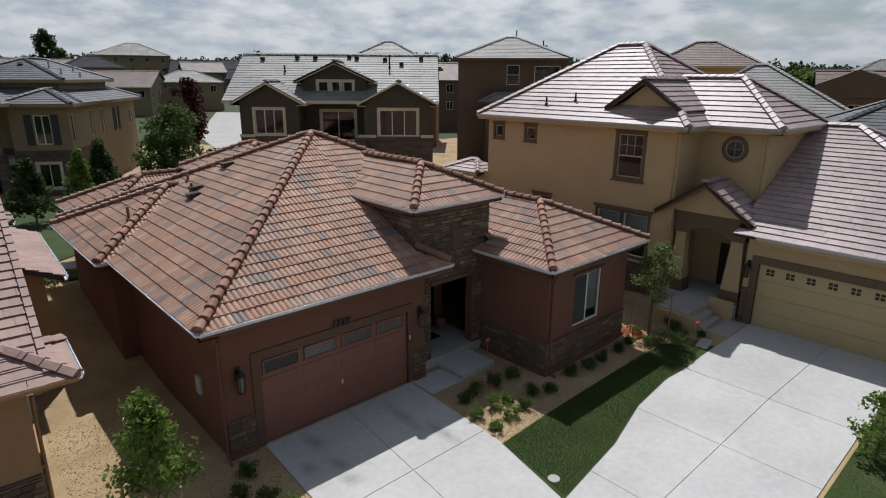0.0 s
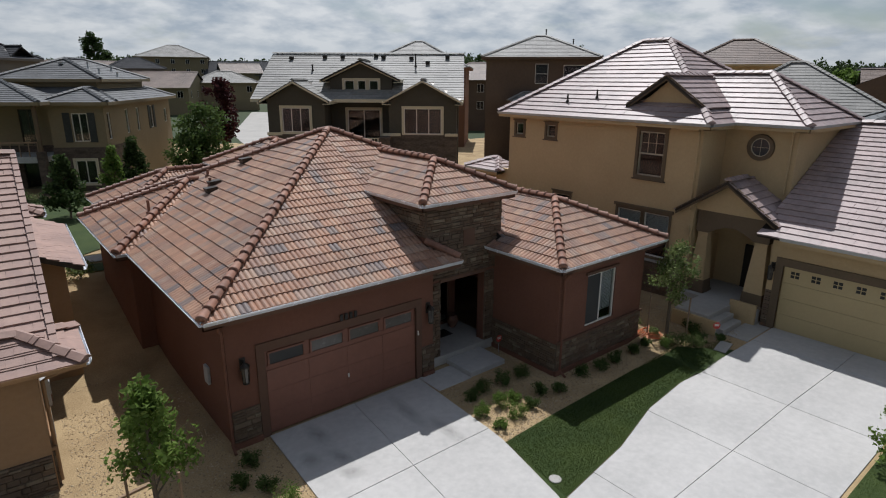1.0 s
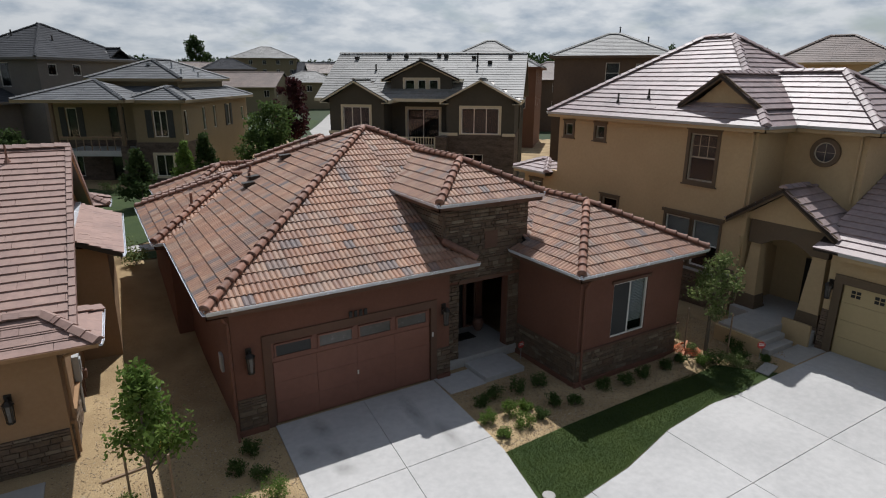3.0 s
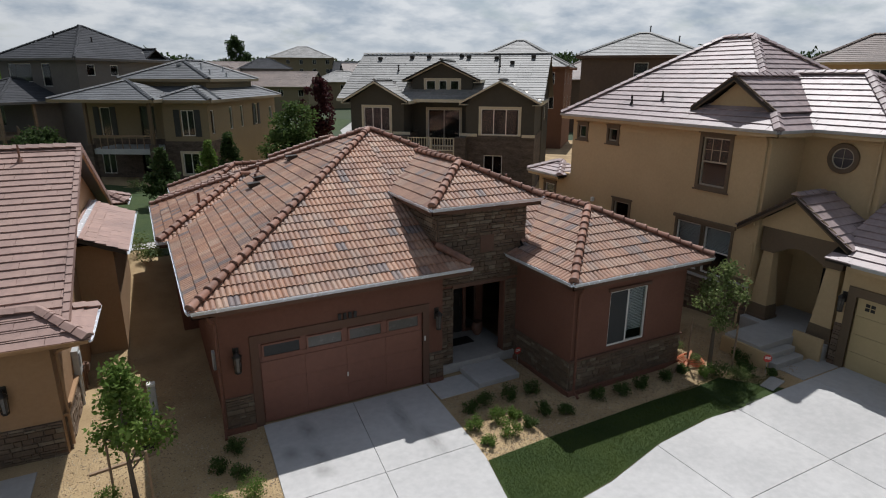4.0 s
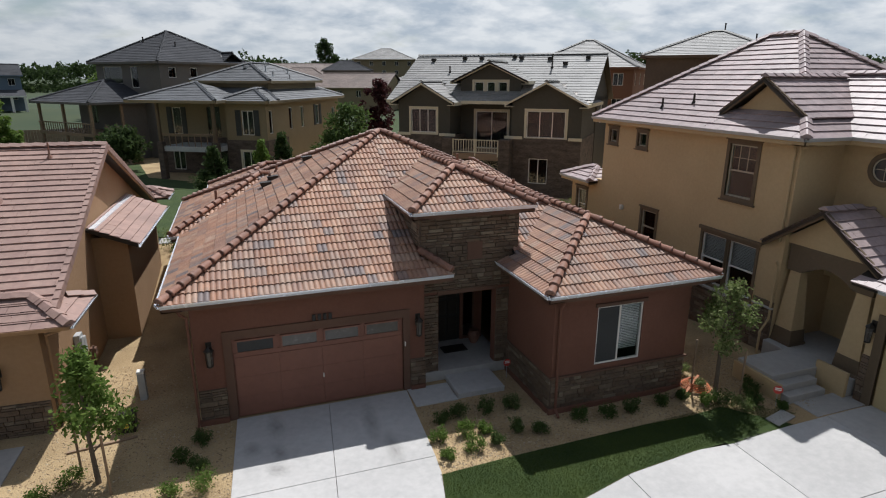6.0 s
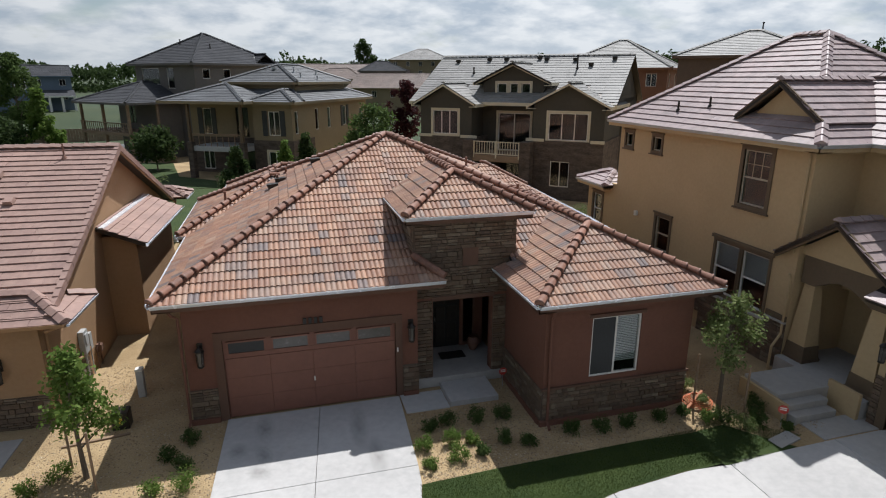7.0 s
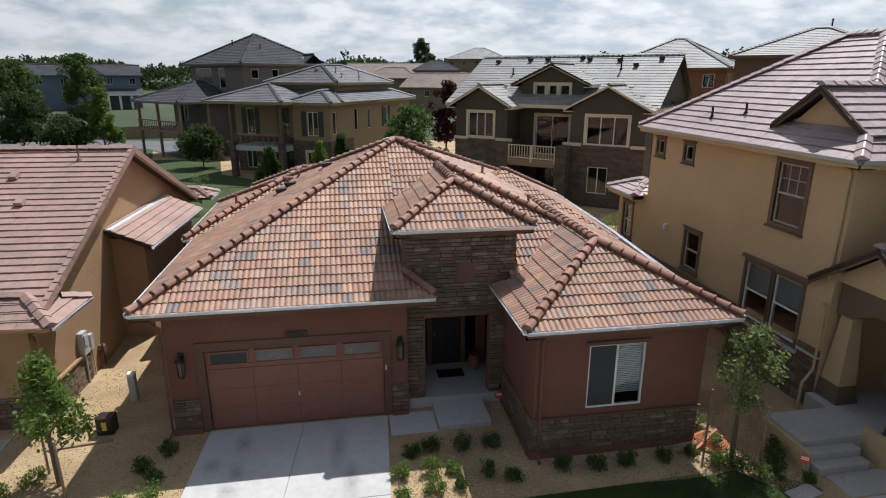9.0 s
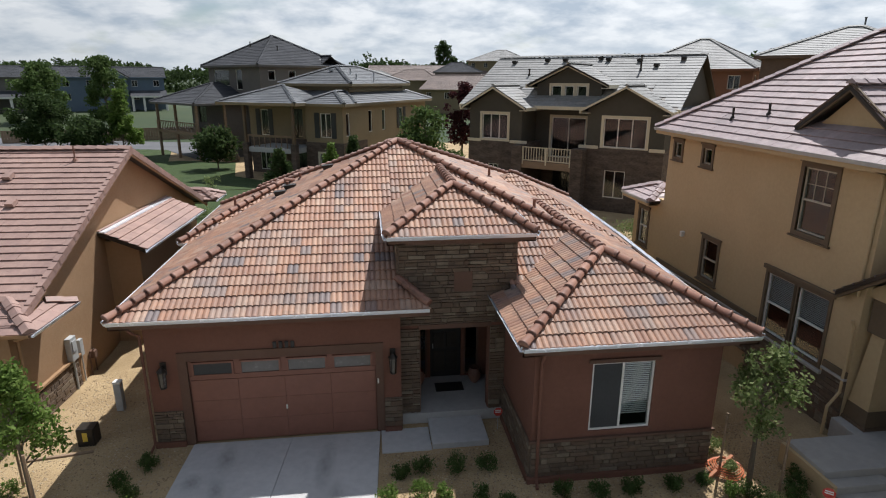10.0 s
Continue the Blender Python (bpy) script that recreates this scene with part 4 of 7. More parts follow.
# fascia boards and gutters along the eaves
eaves = [((4.02, 12.3, HZ), (11.72, 12.3, HZ), (0, -1, 0)), ((4.02, 19.35, HZ), (4.02, 12.3, HZ), (-1, 0, 0)),
         ((3.65, 25.9, HZ), (3.65, 19.35, HZ), (-1, 0, 0)), ((3.65, 19.35, HZ), (4.05, 19.35, HZ), (0, -1, 0)),
         ((10.70, 12.87, 5.48), (14.58, 12.87, 5.48), (0, -1, 0)), ((10.70, 16.0, 5.48), (10.70, 12.87, 5.48), (-1, 0, 0)), ((14.58, 12.87, 5.48), (14.58, 15.5, 5.48), (1, 0, 0)),
         ((13.5, 9.82, 3.72), (19.05, 9.82, 3.72), (0, -1, 0)), ((13.5, 13.1, 3.72), (13.5, 9.82, 3.72), (-1, 0, 0)), ((19.05, 9.82, 3.72), (19.05, 12.3, 3.72), (1, 0, 0)), ((18.9, 12.3, HZ), (19.5, 18.4, HZ), (1, -0.1, 0)),
         ((4.6, 30.2, HZ), (4.6, 25.9, HZ), (-1, 0, 0)), ((9.1, 27.4, 5.3), (9.1, 25.0, 5.3), (-1, 0, 0)), ((19.5, 18.4, HZ), (20.0, 26.0, HZ), (1, 0, 0))]
for a, b, o in eaves:
    gutter(house, Vector(a) + Vector((0, 0, 0.03)), Vector(b) + Vector((0, 0, 0.03)), M["metal"], o)
    g = Geo()
    aa, bb, oo = Vector(a), Vector(b), Vector(o)
    up = Vector((0, 0, 1))
    ring = lambda p: [tuple(p + oo * 0.0 - up * 0.21), tuple(p - oo * 0.48 - up * 0.21), tuple(p - oo * 0.48 - up * 0.18), tuple(p - oo * 0.03 - up * 0.18), tuple(p - oo * 0.03 - up * 0.02), tuple(p - up * 0.02)]
    g.loft([ring(aa), ring(bb)])
    g.part("fascia", M["stucco_trim"], house)

# downspouts
g = Geo()
g.tube([(4.35, 12.35, 3.62), (4.42, 12.55, 3.35), (4.53, 12.72, 3.2), (4.53, 12.72, 0.12), (4.5, 12.45, 0.04)], 0.038)
g.part("downspout", M["stucco"], house)
g = Geo()
g.tube([(14.0, 9.9, 3.6), (14.05, 10.02, 3.35), (14.05, 10.13, 3.2), (14.05, 10.13, 0.15), (14.0, 9.85, 0.05)], 0.042)
g.part("downspout", M["stucco"], house)

# garage door with its panels, lites and surround
sect = Geo().box(5.55, 10.33, 12.83, 12.87, 0.02, 2.42)
gdoor = sect.part("garage_door", M["garage"], house, "brick-red sectional garage door with a row of lites")
for r in range(4):
    for c in range(4):
        x0, z0 = 5.58 + c * 1.185, 0.04 + r * 0.6
        if r == 3:
            fr = Geo()
            fr.box(x0 + 0.06, x0 + 1.10, 12.79, 12.83, z0 + 0.10, z0 + 0.15)
            fr.box(x0 + 0.06, x0 + 1.10, 12.79, 12.83, z0 + 0.46, z0 + 0.51)
            fr.box(x0 + 0.06, x0 + 0.11, 12.79, 12.83, z0 + 0.15, z0 + 0.46)
            fr.box(x0 + 1.05, x0 + 1.10, 12.79, 12.83, z0 + 0.15, z0 + 0.46)
            f = fr.part("lite_frame", M["garage"], gdoor)
            Geo().box(x0 + 0.11, x0 + 1.05, 12.818, 12.826, z0 + 0.15, z0 + 0.46).part("garage_lite", M["screen"] if c in (0,) else M["lite"], gdoor)
        else:
            g = Geo()
            g.box(x0, x0 + 1.183, 12.80, 12.835, z0, z0 + 0.597, 0.006)
            g.part("door_panel", M["garage"], gdoor)
    if r == 3:
        Geo().box(5.56, 10.32, 12.815, 12.84, 0.04 + 1.8, 0.04 + 1.93, 0.01).part("door_panel", M["garage"], gdoor)
g = Geo().box(7.93, 7.97, 12.76, 12.80, 0.88, 1.0, 0.008)
g.part("handle", M["white"], gdoor, "small pale lift handle")
g = Geo()
g.box(5.33, 5.55, 12.73, 12.80, 0.0, 2.66)
g.box(10.33, 10.53, 12.73, 12.80, 0.0, 2.66)
g.box(5.55, 10.33, 12.73, 12.80, 2.42, 2.66)
g.part("door_surround", M["stucco_trim"], house)
for k in range(4):
    Geo().box(7.72 + 0.15 * k, 7.72 + 0.15 * k + 0.09, 12.70, 12.73, 2.68, 2.86, 0.006).part("number_bar", M["black"], house, "black numeral bar")
Geo().box(10.36, 10.40, 12.70, 12.73, 1.5, 1.64, 0.006).part("keypad", M["white"], house, "white door keypad")


def lantern(parent, x, y, z, s=1.0):
    g = Geo(pose(x, y, z) @ Matrix.Diagonal((s, s, s, 1)))
    g.box(-0.06, 0.06, -0.03, 0.0, 0.02, 0.30, 0.008)
    g.tube([(0, -0.02, 0.20), (0, -0.10, 0.27), (0, -0.14, 0.22)], 0.014, 6)
    g.turned(0, -0.14, [(0.03, 0.24), (0.10, 0.17), (0.105, 0.15), (0.08, 0.145)], 6)
    g.turned(0, -0.14, [(0.06, -0.22), (0.075, -0.20), (0.07, -0.18)], 6)
    for k in range(6):
        a = math.pi / 3 * k
        g.tube([(0.08 * math.cos(a), -0.14 + 0.08 * math.sin(a), 0.15), (0.065 * math.cos(a), -0.14 + 0.065 * math.sin(a), -0.19)], 0.007, 4)
    lamp = g.part("wall_lantern", M["bronze"], parent, "dark bronze wall lantern with pale glass")
    h = Geo(pose(x, y, z) @ Matrix.Diagonal((s, s, s, 1)))
    h.turned(0, -0.14, [(0.055, -0.18), (0.068, 0.14)], 6)
    h.part("lantern_glass", M["lite"], lamp, "frosted pale glass")
    return lamp


lantern(house, 4.98, 12.77, 2.05, 1.25)
lantern(house, 10.78, 12.77, 2.10, 1.25)
# little meter box on the shaded side wall
Geo().box(4.52, 4.60, 14.2, 14.5, 1.2, 1.7, 0.01).part("meter_box", M["grey_metal"], house, "grey electric meter box")

# stone veneer
fs = facing(0, 12.77, 0, "s")
stone_field(house, fs, 4.6, 5.32, 0.0, 1.02)
stone_field(house, fs, 10.54, 11.02, 0.0, 1.02)
ft = facing(0, 13.1, 0, "s")
stone_field(house, ft, 11.0, 14.16, 2.95, 5.36, [])
stone_field(house, ft, 11.0, 11.53, 0.0, 2.85)
stone_field(house, ft, 13.47, 13.9, 0.0, 2.85)
stone_field(house, facing(13.9, 13.05, 0, "w"), 0, 2.85, 0.0, 1.05)
stone_field(house, facing(13.9, 10.2, 0, "s"), 0, 4.55, 0.0, 1.08)
stone_field(house, facing(11.0, 15.0, 0, "w"), 0.0, 1.9, 4.4, 5.36)
Geo().box(13.84, 18.5, 10.12, 10.2, 1.08, 1.14, 0.01).part("ledge", M["stucco_trim"], house)
Geo().box(11.5, 13.5, 13.02, 13.10, 2.85, 2.98, 0.01).part("lintel", M["stucco_trim"], house)
Geo().box(12.45, 12.95, 13.03, 13.075, 3.9, 4.45, 0.01).part("plaque", M["stucco_trim"], house, "plain brown recessed panel")

for x0, x1, y0, y1 in ((13.82, 18.52, 10.09, 10.2), (13.80, 13.9, 10.21, 13.0), (4.55, 5.32, 12.66, 12.77), (10.54, 11.0, 12.66, 12.77)):
    Geo().box(x0, x1, y0, y1, -0.05, 0.15, 0.012).part("footing", M["stucco"], house, "red-brown stucco footing")

# porch: floor, step, door, sidelights, urns, mat
Geo().box(11.0, 13.9, 12.99, 16.2, 0.0, 0.32, 0.015).part("porch_floor", M["concrete_old"], house)
g = Geo(facing(11.2, 15.0, 0.32, "s"))
wall_geo(g, 2.6, 0, 3.0, [(0.42, 0.72, 0.05, 2.3), (0.82, 1.78, 0.0, 2.35), (1.88, 2.32, 0.05, 2.3)])
g.part("porch_wall", M["stucco"], house)
fp = facing(11.2, 15.0, 0.32, "s")
fdoor = Geo(fp).box(0.82, 1.78, 0.05, 0.10, 0.0, 2.35, 0.01).part("front_door", M["black"], house, "black panelled front door")
for zz in (0.2, 1.0, 1.6):
    for xx in (0.92, 1.33):
        Geo(fp).box(xx, xx + 0.34, 0.03, 0.06, zz, zz + (0.68 if zz < 0.5 else 0.5), 0.012).part("door_panel", M["bronze"], fdoor)
Geo(fp).tube([(0.9, 0.0, 1.0), (0.9, -0.02, 1.05), (0.9, 0.0, 1.15)], 0.012, 6).part("handle", M["grey_metal"], fdoor, "brushed metal handle")
window(house, fp, 0.42, 0.72, 0.05, 2.3, M["stucco_trim"], 1, name="sidelight")
window(house, fp, 1.88, 2.32, 0.05, 2.3, M["stucco_trim"], 1, name="sidelight")
window(house, facing(13.9, 10.2, 0, "s"), 1.38, 2.91, 1.28, 3.06, M["white"], 2, screen=True, blind=0.82, trim=None)
Geo(facing(13.9, 10.2, 0, "s")).box(1.28, 3.01, -0.05, 0.02, 3.07, 3.17, 0.01).part("window_header", M["stucco_trim"], house)

# roof furniture
def vent_pipe(x, y, h, r=0.05):
    z = envelope(x, y)
    g = Geo()
    g.turned(x, y, [(r + 0.07, z - 0.05), (r + 0.05, z + 0.09), (r, z + 0.11), (r, z + h), (r * 0.8, z + h)], 10)
    g.part("vent_pipe", M["cap"], house, "brown roof vent pipe")


for x, y, h in ((5.2, 21.4, 0.5), (7.25, 21.0, 0.35), (14.9, 20.5, 0.45), (15.5, 16.3, 0.4), (7.6, 22.3, 0.3)):
    vent_pipe(x, y, h)
for x, y in ((7.1, 20.4), (7.4, 20.9), (8.8, 21.4)):
    z = envelope(x, y)
    g = Geo(pose(x, y, z + 0.06, 0, -25, 0))
    g.prism([(-0.2, 0.0), (0.2, 0.0), (0.2, 0.06), (-0.2, 0.2)], -0.18, 0.18)
    g.part("roof_vent", M["bronze"], house, "low dark roof vent")
# small hip return at the end of the garage eave beside the tower
g = Geo()
for k in range(5):
    t0, t1 = k / 5, (k + 1) / 5
    a, b = Vector((11.72, 12.36, 3.86)).lerp(Vector((10.98, 13.08, 4.32)), t0), Vector((11.72, 12.36, 3.86)).lerp(Vector((10.98, 13.08, 4.32)), t1 + 0.04)
    g.tube([a, b], 0.12, 10, 0.10)
g.part("hip_return", M["cap"], house, "short run of brown ridge caps")


# ---------------------------------------------------------------- the tan two-storey house
tan = stand("house", "two-storey tan stucco house with mauve-grey flat tile hip roof", "house", (0, 0, 0))
TE, TS = 7.5, 0.69
tblocks = [
    hip(21.82, 31.4, 10.1, 21.1, TE, TS),
    hip(23.65, 28.9, 7.45, 16.0, TE, TS, "n", "y"),
    hip(21.7, 35.6, -0.75, 7.88, 3.88, 0.512, "n", "y"),
    hip(22.0, 27.0, 7.4, 11.2, 4.16, 0.70, "we", "x"),
    hip(21.8, 24.0, 21.0, 23.6, 4.5, 0.42, "e"),
    hip(22.42, 26.0, 10.75, 14.15, 8.05, 0.68, "we", "x"),
]
troof = roof_of(tan, tblocks, "flat", M["tile_tan"], M["tile_tan"], pick=lambda x, y: 21.8 < x < 23.6 and y < 20 or (x < 24.2 and y < 7), deck_material=M["bronze"], caps="flat", pick_faces="w",
                skip=lambda p: (p.x > 24.0 and 7.9 < p.y < 12 and p.z < 7.0) or (p.x > 22.3 and p.y > 10.5 and p.y < 20.8 and p.z < 7.3) or (p.x < 22.05 and 9 < p.y < 16 and p.z > 7.9 and p.z < 8.0))
W2 = facing(22.25, 20.7, 0, "w")          # x here runs from y = 20.7 towards the front
tw = [(7.46, 8.60, 5.26, 7.05), (0.45, 0.95, 6.45, 7.0), (2.45, 2.98, 6.45, 7.0), (6.72, 7.86, 1.92, 3.75), (3.15, 4.05, 2.45, 3.85)]
tw.append((8.02, 9.16, 1.92, 3.75))
wall_part(tan, M["stucco_tan"], W2, 9.95, 0, 7.62, tw)
wall_part(tan, M["stucco_tan"], facing(22.25, 10.55, 0, "s"), 1.8, 0, 7.62)
wall_part(tan, M["stucco_tan"], facing(24.05, 10.75, 0, "w"), 2.65, 3.0, 7.62, [])
wall_part(tan, M["stucco_tan"], facing(24.05, 7.9, 0, "s"), 4.45, 3.0, 7.62)
wall_part(tan, M["stucco_tan"], facing(28.5, 8.1, 0, "e"), 2.4, 3.0, 7.62)
wall_part(tan, M["stucco_tan"], facing(31.0, 10.75, 0, "e"), 9.75, 0, 7.62)
wall_part(tan, M["stucco_tan"], facing(28.4, 10.55, 0, "s"), 2.6, 0, 7.62)
wall_part(tan, M["stucco_tan"], facing(31.0, 20.7, 0, "n"), 8.54, 0, 7.62)
# garage walls
GW = facing(22.2, 7.5, 0.40, "w")
wall_part(tan, M["stucco_tan"], GW, 7.65, -0.3, 3.75, [(0.47, 5.35, -0.4, 2.40)])
wall_part(tan, M["stucco_tan"], facing(22.2, -0.35, 0, "s"), 12.8, -0.1, 3.9)
wall_part(tan, M["stucco_tan"], facing(35.0, -0.15, 0, "e"), 9.2, -0.1, 3.9)
# low wing at the back
wall_part(tan, M["stucco_tan"], facing(22.25, 23.2, 0, "w"), 2.5, 0, 4.6, [(0.55, 1.35, 2.4, 3.9)])
window(tan, W2, *tw[0], M["frame_tan"], 1, True, M["trim_tan"], 0.14)
window(tan, W2, *tw[1], M["frame_tan"], 1, False, M["trim_tan"], 0.12)
window(tan, W2, *tw[2], M["frame_tan"], 1, False, M["trim_tan"], 0.12)
for k in (3, 5):
    window(tan, W2, *tw[k], M["white"], 1, True, M["trim_tan"], 0.10, 0.5, sill=False)
Geo(W2).box(6.54, 9.34, -0.09, -0.002, 3.86, 3.98, 0.01).part("window_head", M["trim_tan"], tan)
Geo(W2).box(6.54, 9.34, -0.10, -0.002, 1.71, 1.80, 0.01).part("window_sill", M["concrete_old"], tan, "pale stone window sill")
window(tan, W2, *tw[4], M["frame_tan"], 1, True, M["trim_tan"], 0.12)
window(tan, facing(22.25, 23.2, 0, "w"), 0.55, 1.35, 2.4, 3.9, M["white"], 1, True, M["trim_tan"], 0.12)
g = Geo(W2)
for x0 in (7.84, 8.20):
    g.box(x0 - 0.009, x0 + 0.009, 0.055, 0.075, 6.19, 7.0)
for x0, x1 in ((7.51, 7.831), (7.849, 8.191), (8.209, 8.55)):
    g.box(x0, x1, 0.055, 0.075, 6.585, 6.603)
g.part("muntin", M["frame_tan"], tan)
# belt and stone base along the side
for a, b in ((0.0, 6.53), (9.35, 10.15)):
    Geo(W2).box(a, b, -0.07, 0.0, 2.00, 2.17, 0.01).part("belt", M["trim_tan"], tan)
    Geo(W2).box(a, b, -0.11, 0.0, 1.93, 1.996, 0.01).part("stone_cap", M["concrete_old"], tan, "pale stone cap over the veneer")
stone_field(tan, W2, 0.0, 6.28, 0.85, 1.93, [], 0.05)
stone_field(tan, W2, 6.285, 10.15, 0.0, 1.93, [(6.54, 9.34, 1.70, 1.94)], 0.05)

# round window
rw = Geo(pose(24.05, 9.17, 6.62, 0, 90, 0))
outer, inner = 0.50, 0.36
ring = lambda r, z: [(r * math.cos(2 * math.pi * k / 32), r * math.sin(2 * math.pi * k / 32), z) for k in range(32)]
rw.loft([ring(outer, 0.0), ring(outer, -0.07), ring(outer - 0.02, -0.09), ring(inner, -0.09), ring(inner - 0.01, -0.07), ring(inner - 0.01, 0.0)], False)
win = rw.part("round_window", M["trim_tan"], tan, "round window with dark surround and pale muntins")
p = Geo(pose(24.05, 9.17, 6.62, 0, 90, 0))
p.loft([ring(inner, -0.012), ring(inner, -0.02)])
p.part("pane", M["glass_dark"], win)
p = Geo(pose(24.05, 9.17, 6.62, 0, 90, 0))
p.loft([ring(inner, -0.05), ring(inner - 0.045, -0.05), ring(inner - 0.045, -0.02)], False)
p.box(-0.007, 0.007, -inner + 0.03, inner - 0.03, -0.035, -0.022)
p.box(-inner + 0.03, -0.008, -0.007, 0.007, -0.035, -0.022)
p.box(0.008, inner - 0.03, -0.007, 0.007, -0.035, -0.022)
p.part("muntin", M["frame_tan"], win)

# gables: porch front and roof dormer
for x, yc, hw, z0, s, nm in ((22.4, 9.3, 1.55, 4.16, 0.70, "porch_gable"), (22.78, 12.45, 1.35, 8.08, 0.68, "dormer_gable")):
    g = Geo(facing(x, yc, 0, "w"))
    z1 = z0 + (hw + 0.25) * s
    zb = z0 + (0.065 if nm == "porch_gable" else -0.05)
    g.prism([(-hw, zb), (hw, zb), (0, z0 + (hw - 0.02) * s + 0.1)], 0.0, 0.16)
    g.part(nm, M["stucco_tan"], tan)
    g = Geo(facing(x, yc, 0, "w"))
    e, t = hw + 0.36, 0.24
    za = z0 + e * s + 0.05
    for sgn in (-1, 1):
        pr = [(sgn * e, za - e * s - t), (sgn * e, za - e * s), (0, za), (0, za - t)]
        g.prism(pr if sgn > 0 else pr[::-1], -0.36 if nm == "porch_gable" else -0.34, -0.28)
    g.part("bargeboard", M["trim_tan"], tan)
# porch front with arch, tapered columns
fpz = facing(22.4, 10.45, 0.02, "w")
arch = [(0.0, 4.2), (0.0, 3.35), (0.48, 3.35)]
arch += [(0.48 + 1.72 * k / 10, 3.35 + 0.34 * math.sin(math.pi * k / 10)) for k in range(1, 10)]
arch += [(2.2, 3.35), (2.75, 3.35), (2.75, 4.2)]
g = Geo(fpz)
g.prism(arch[::-1], 0.0, 0.4)
g.part("porch_arch", M["trim_tan"], tan)
for x0, x1 in ((0.0, 0.52), (2.16, 2.75)):
    g = Geo(fpz)
    ring = lambda z, k: [(x0 - k, -k, z), (x1 + k, -k, z), (x1 + k, 0.45 + k, z), (x0 - k, 0.45 + k, z)]
    g.loft([ring(1.35, 0.05), ring(3.35, -0.08)])
    col = g.part("porch_column", M["stucco_tan"], tan)
    g = Geo(fpz)
    g.loft([ring(1.0, 0.09), ring(1.42, 0.06)])
    g.part("column_skirt", M["trim_tan"], col)
    g = Geo(fpz)
    g.loft([ring(0.45, 0.12), ring(1.0, 0.12)])
    g.part("column_base", M["stone"], col, "stacked stone column base")
Geo(fpz).box(-0.1, 2.85, -0.4, 2.2, -0.12, 0.91, 0.02).part("porch_floor", M["concrete_old"], tan)
Geo(fpz).box(1.9, 2.85, -0.50, -0.402, -0.12, 1.15).part("porch_plinth", M["stucco_tan"], tan)
g = Geo(fpz)
g.box(-0.1, 2.75, 2.0, 2.1, 0.55, 4.0)
g.box(-0.15, 0.0, 0.4, 2.1, 0.55, 4.0)
g.box(2.7, 2.8, 0.4, 2.1, 0.55, 4.0)
g.part("porch_inner_wall", M["stucco_tan"], tan)
td = Geo(fpz).box(1.15, 2.1, 1.94, 2.0, 0.55, 2.7, 0.01).part("front_door", M["bronze"], tan, "dark front door in the porch")
# steps
Geo().box(20.15, 22.5, 8.5, 9.75, 0.0, 0.95, 0.02).part("step", M["concrete_old"], tan, "concrete porch landing")
Geo().box(20.19, 21.6, 8.2, 8.51, 0.0, 0.77, 0.02).part("step", M["concrete_old"], tan)
Geo().box(20.2, 21.6, 7.9, 8.21, 0.0, 0.59, 0.02).part("step", M["concrete_old"], tan)
Geo().box(20.06, 20.16, 8.12, 9.8, 0.0, 0.86, 0.01).part("step_cheek", M["stucco_tan"], tan)
# garage door
gd = Geo(GW)
gd.box(0.47, 5.35, 0.09, 0.13, 0.02, 2.40)
tgd = gd.part("garage_door", M["door_tan"], tan, "cream sectional garage door with small square lites")
for r in range(4):
    Geo(GW).box(0.49, 5.33, 0.055, 0.10, 0.03 + r * 0.592, 0.03 + r * 0.592 + 0.585, 0.012).part("door_panel", M["door_tan"], tgd)
for k in range(7):
    for i in (0, 1):
        for j in (0, 1):
            x, z = 0.72 + k * 0.66 + i * 0.15, 2.02 + j * 0.13
            Geo(GW).box(x, x + 0.12, 0.047, 0.06, z, z + 0.10, 0.004).part("garage_lite", M["black"], tgd)
g = Geo(GW)
g.box(0.22, 0.47, -0.05, 0.06, 0, 2.68)
g.box(5.35, 5.6, -0.05, 0.06, 0, 2.68)
g.box(0.47, 5.35, -0.05, 0.06, 2.40, 2.68)
g.part("door_surround", M["trim_tan"], tan)
stone_field(tan, GW, 0.0, 0.22, 0.0, 1.4)
lantern(tan, 0, 0, 0, 1.2).matrix_basis = facing(22.2, 7.37, 2.5, "w")
# gutters, fascia, downspouts
for a, b, o in (((21.82, 21.1, TE), (21.82, 10.1, TE), (-1, 0, 0)), ((21.82, 10.1, TE), (23.7, 10.1, TE), (0, -1, 0)), ((23.65, 10.1, TE), (23.65, 7.45, TE), (-1, 0, 0)), ((23.65, 7.45, TE), (28.9, 7.45, TE), (0, -1, 0)),
                ((21.7, 7.1, 3.88), (21.7, -0.75, 3.88), (-1, 0, 0)), ((21.8, 23.6, 4.5), (21.8, 21.1, 4.5), (-1, 0, 0))):
    gutter(tan, Vector(a) + Vector((0, 0, 0.02)), Vector(b) + Vector((0, 0, 0.02)), M["grey_metal"], o)
    aa, bb, oo, up = Vector(a), Vector(b), Vector(o), Vector((0, 0, 1))
    ring = lambda p: [tuple(p - up * 0.22), tuple(p - oo * 0.45 - up * 0.22), tuple(p - oo * 0.45 - up * 0.19), tuple(p - oo * 0.03 - up * 0.19), tuple(p - oo * 0.03 - up * 0.02), tuple(p - up * 0.02)]
    Geo().loft([ring(aa), ring(bb)]).part("fascia", M["stucco_tan"], tan)
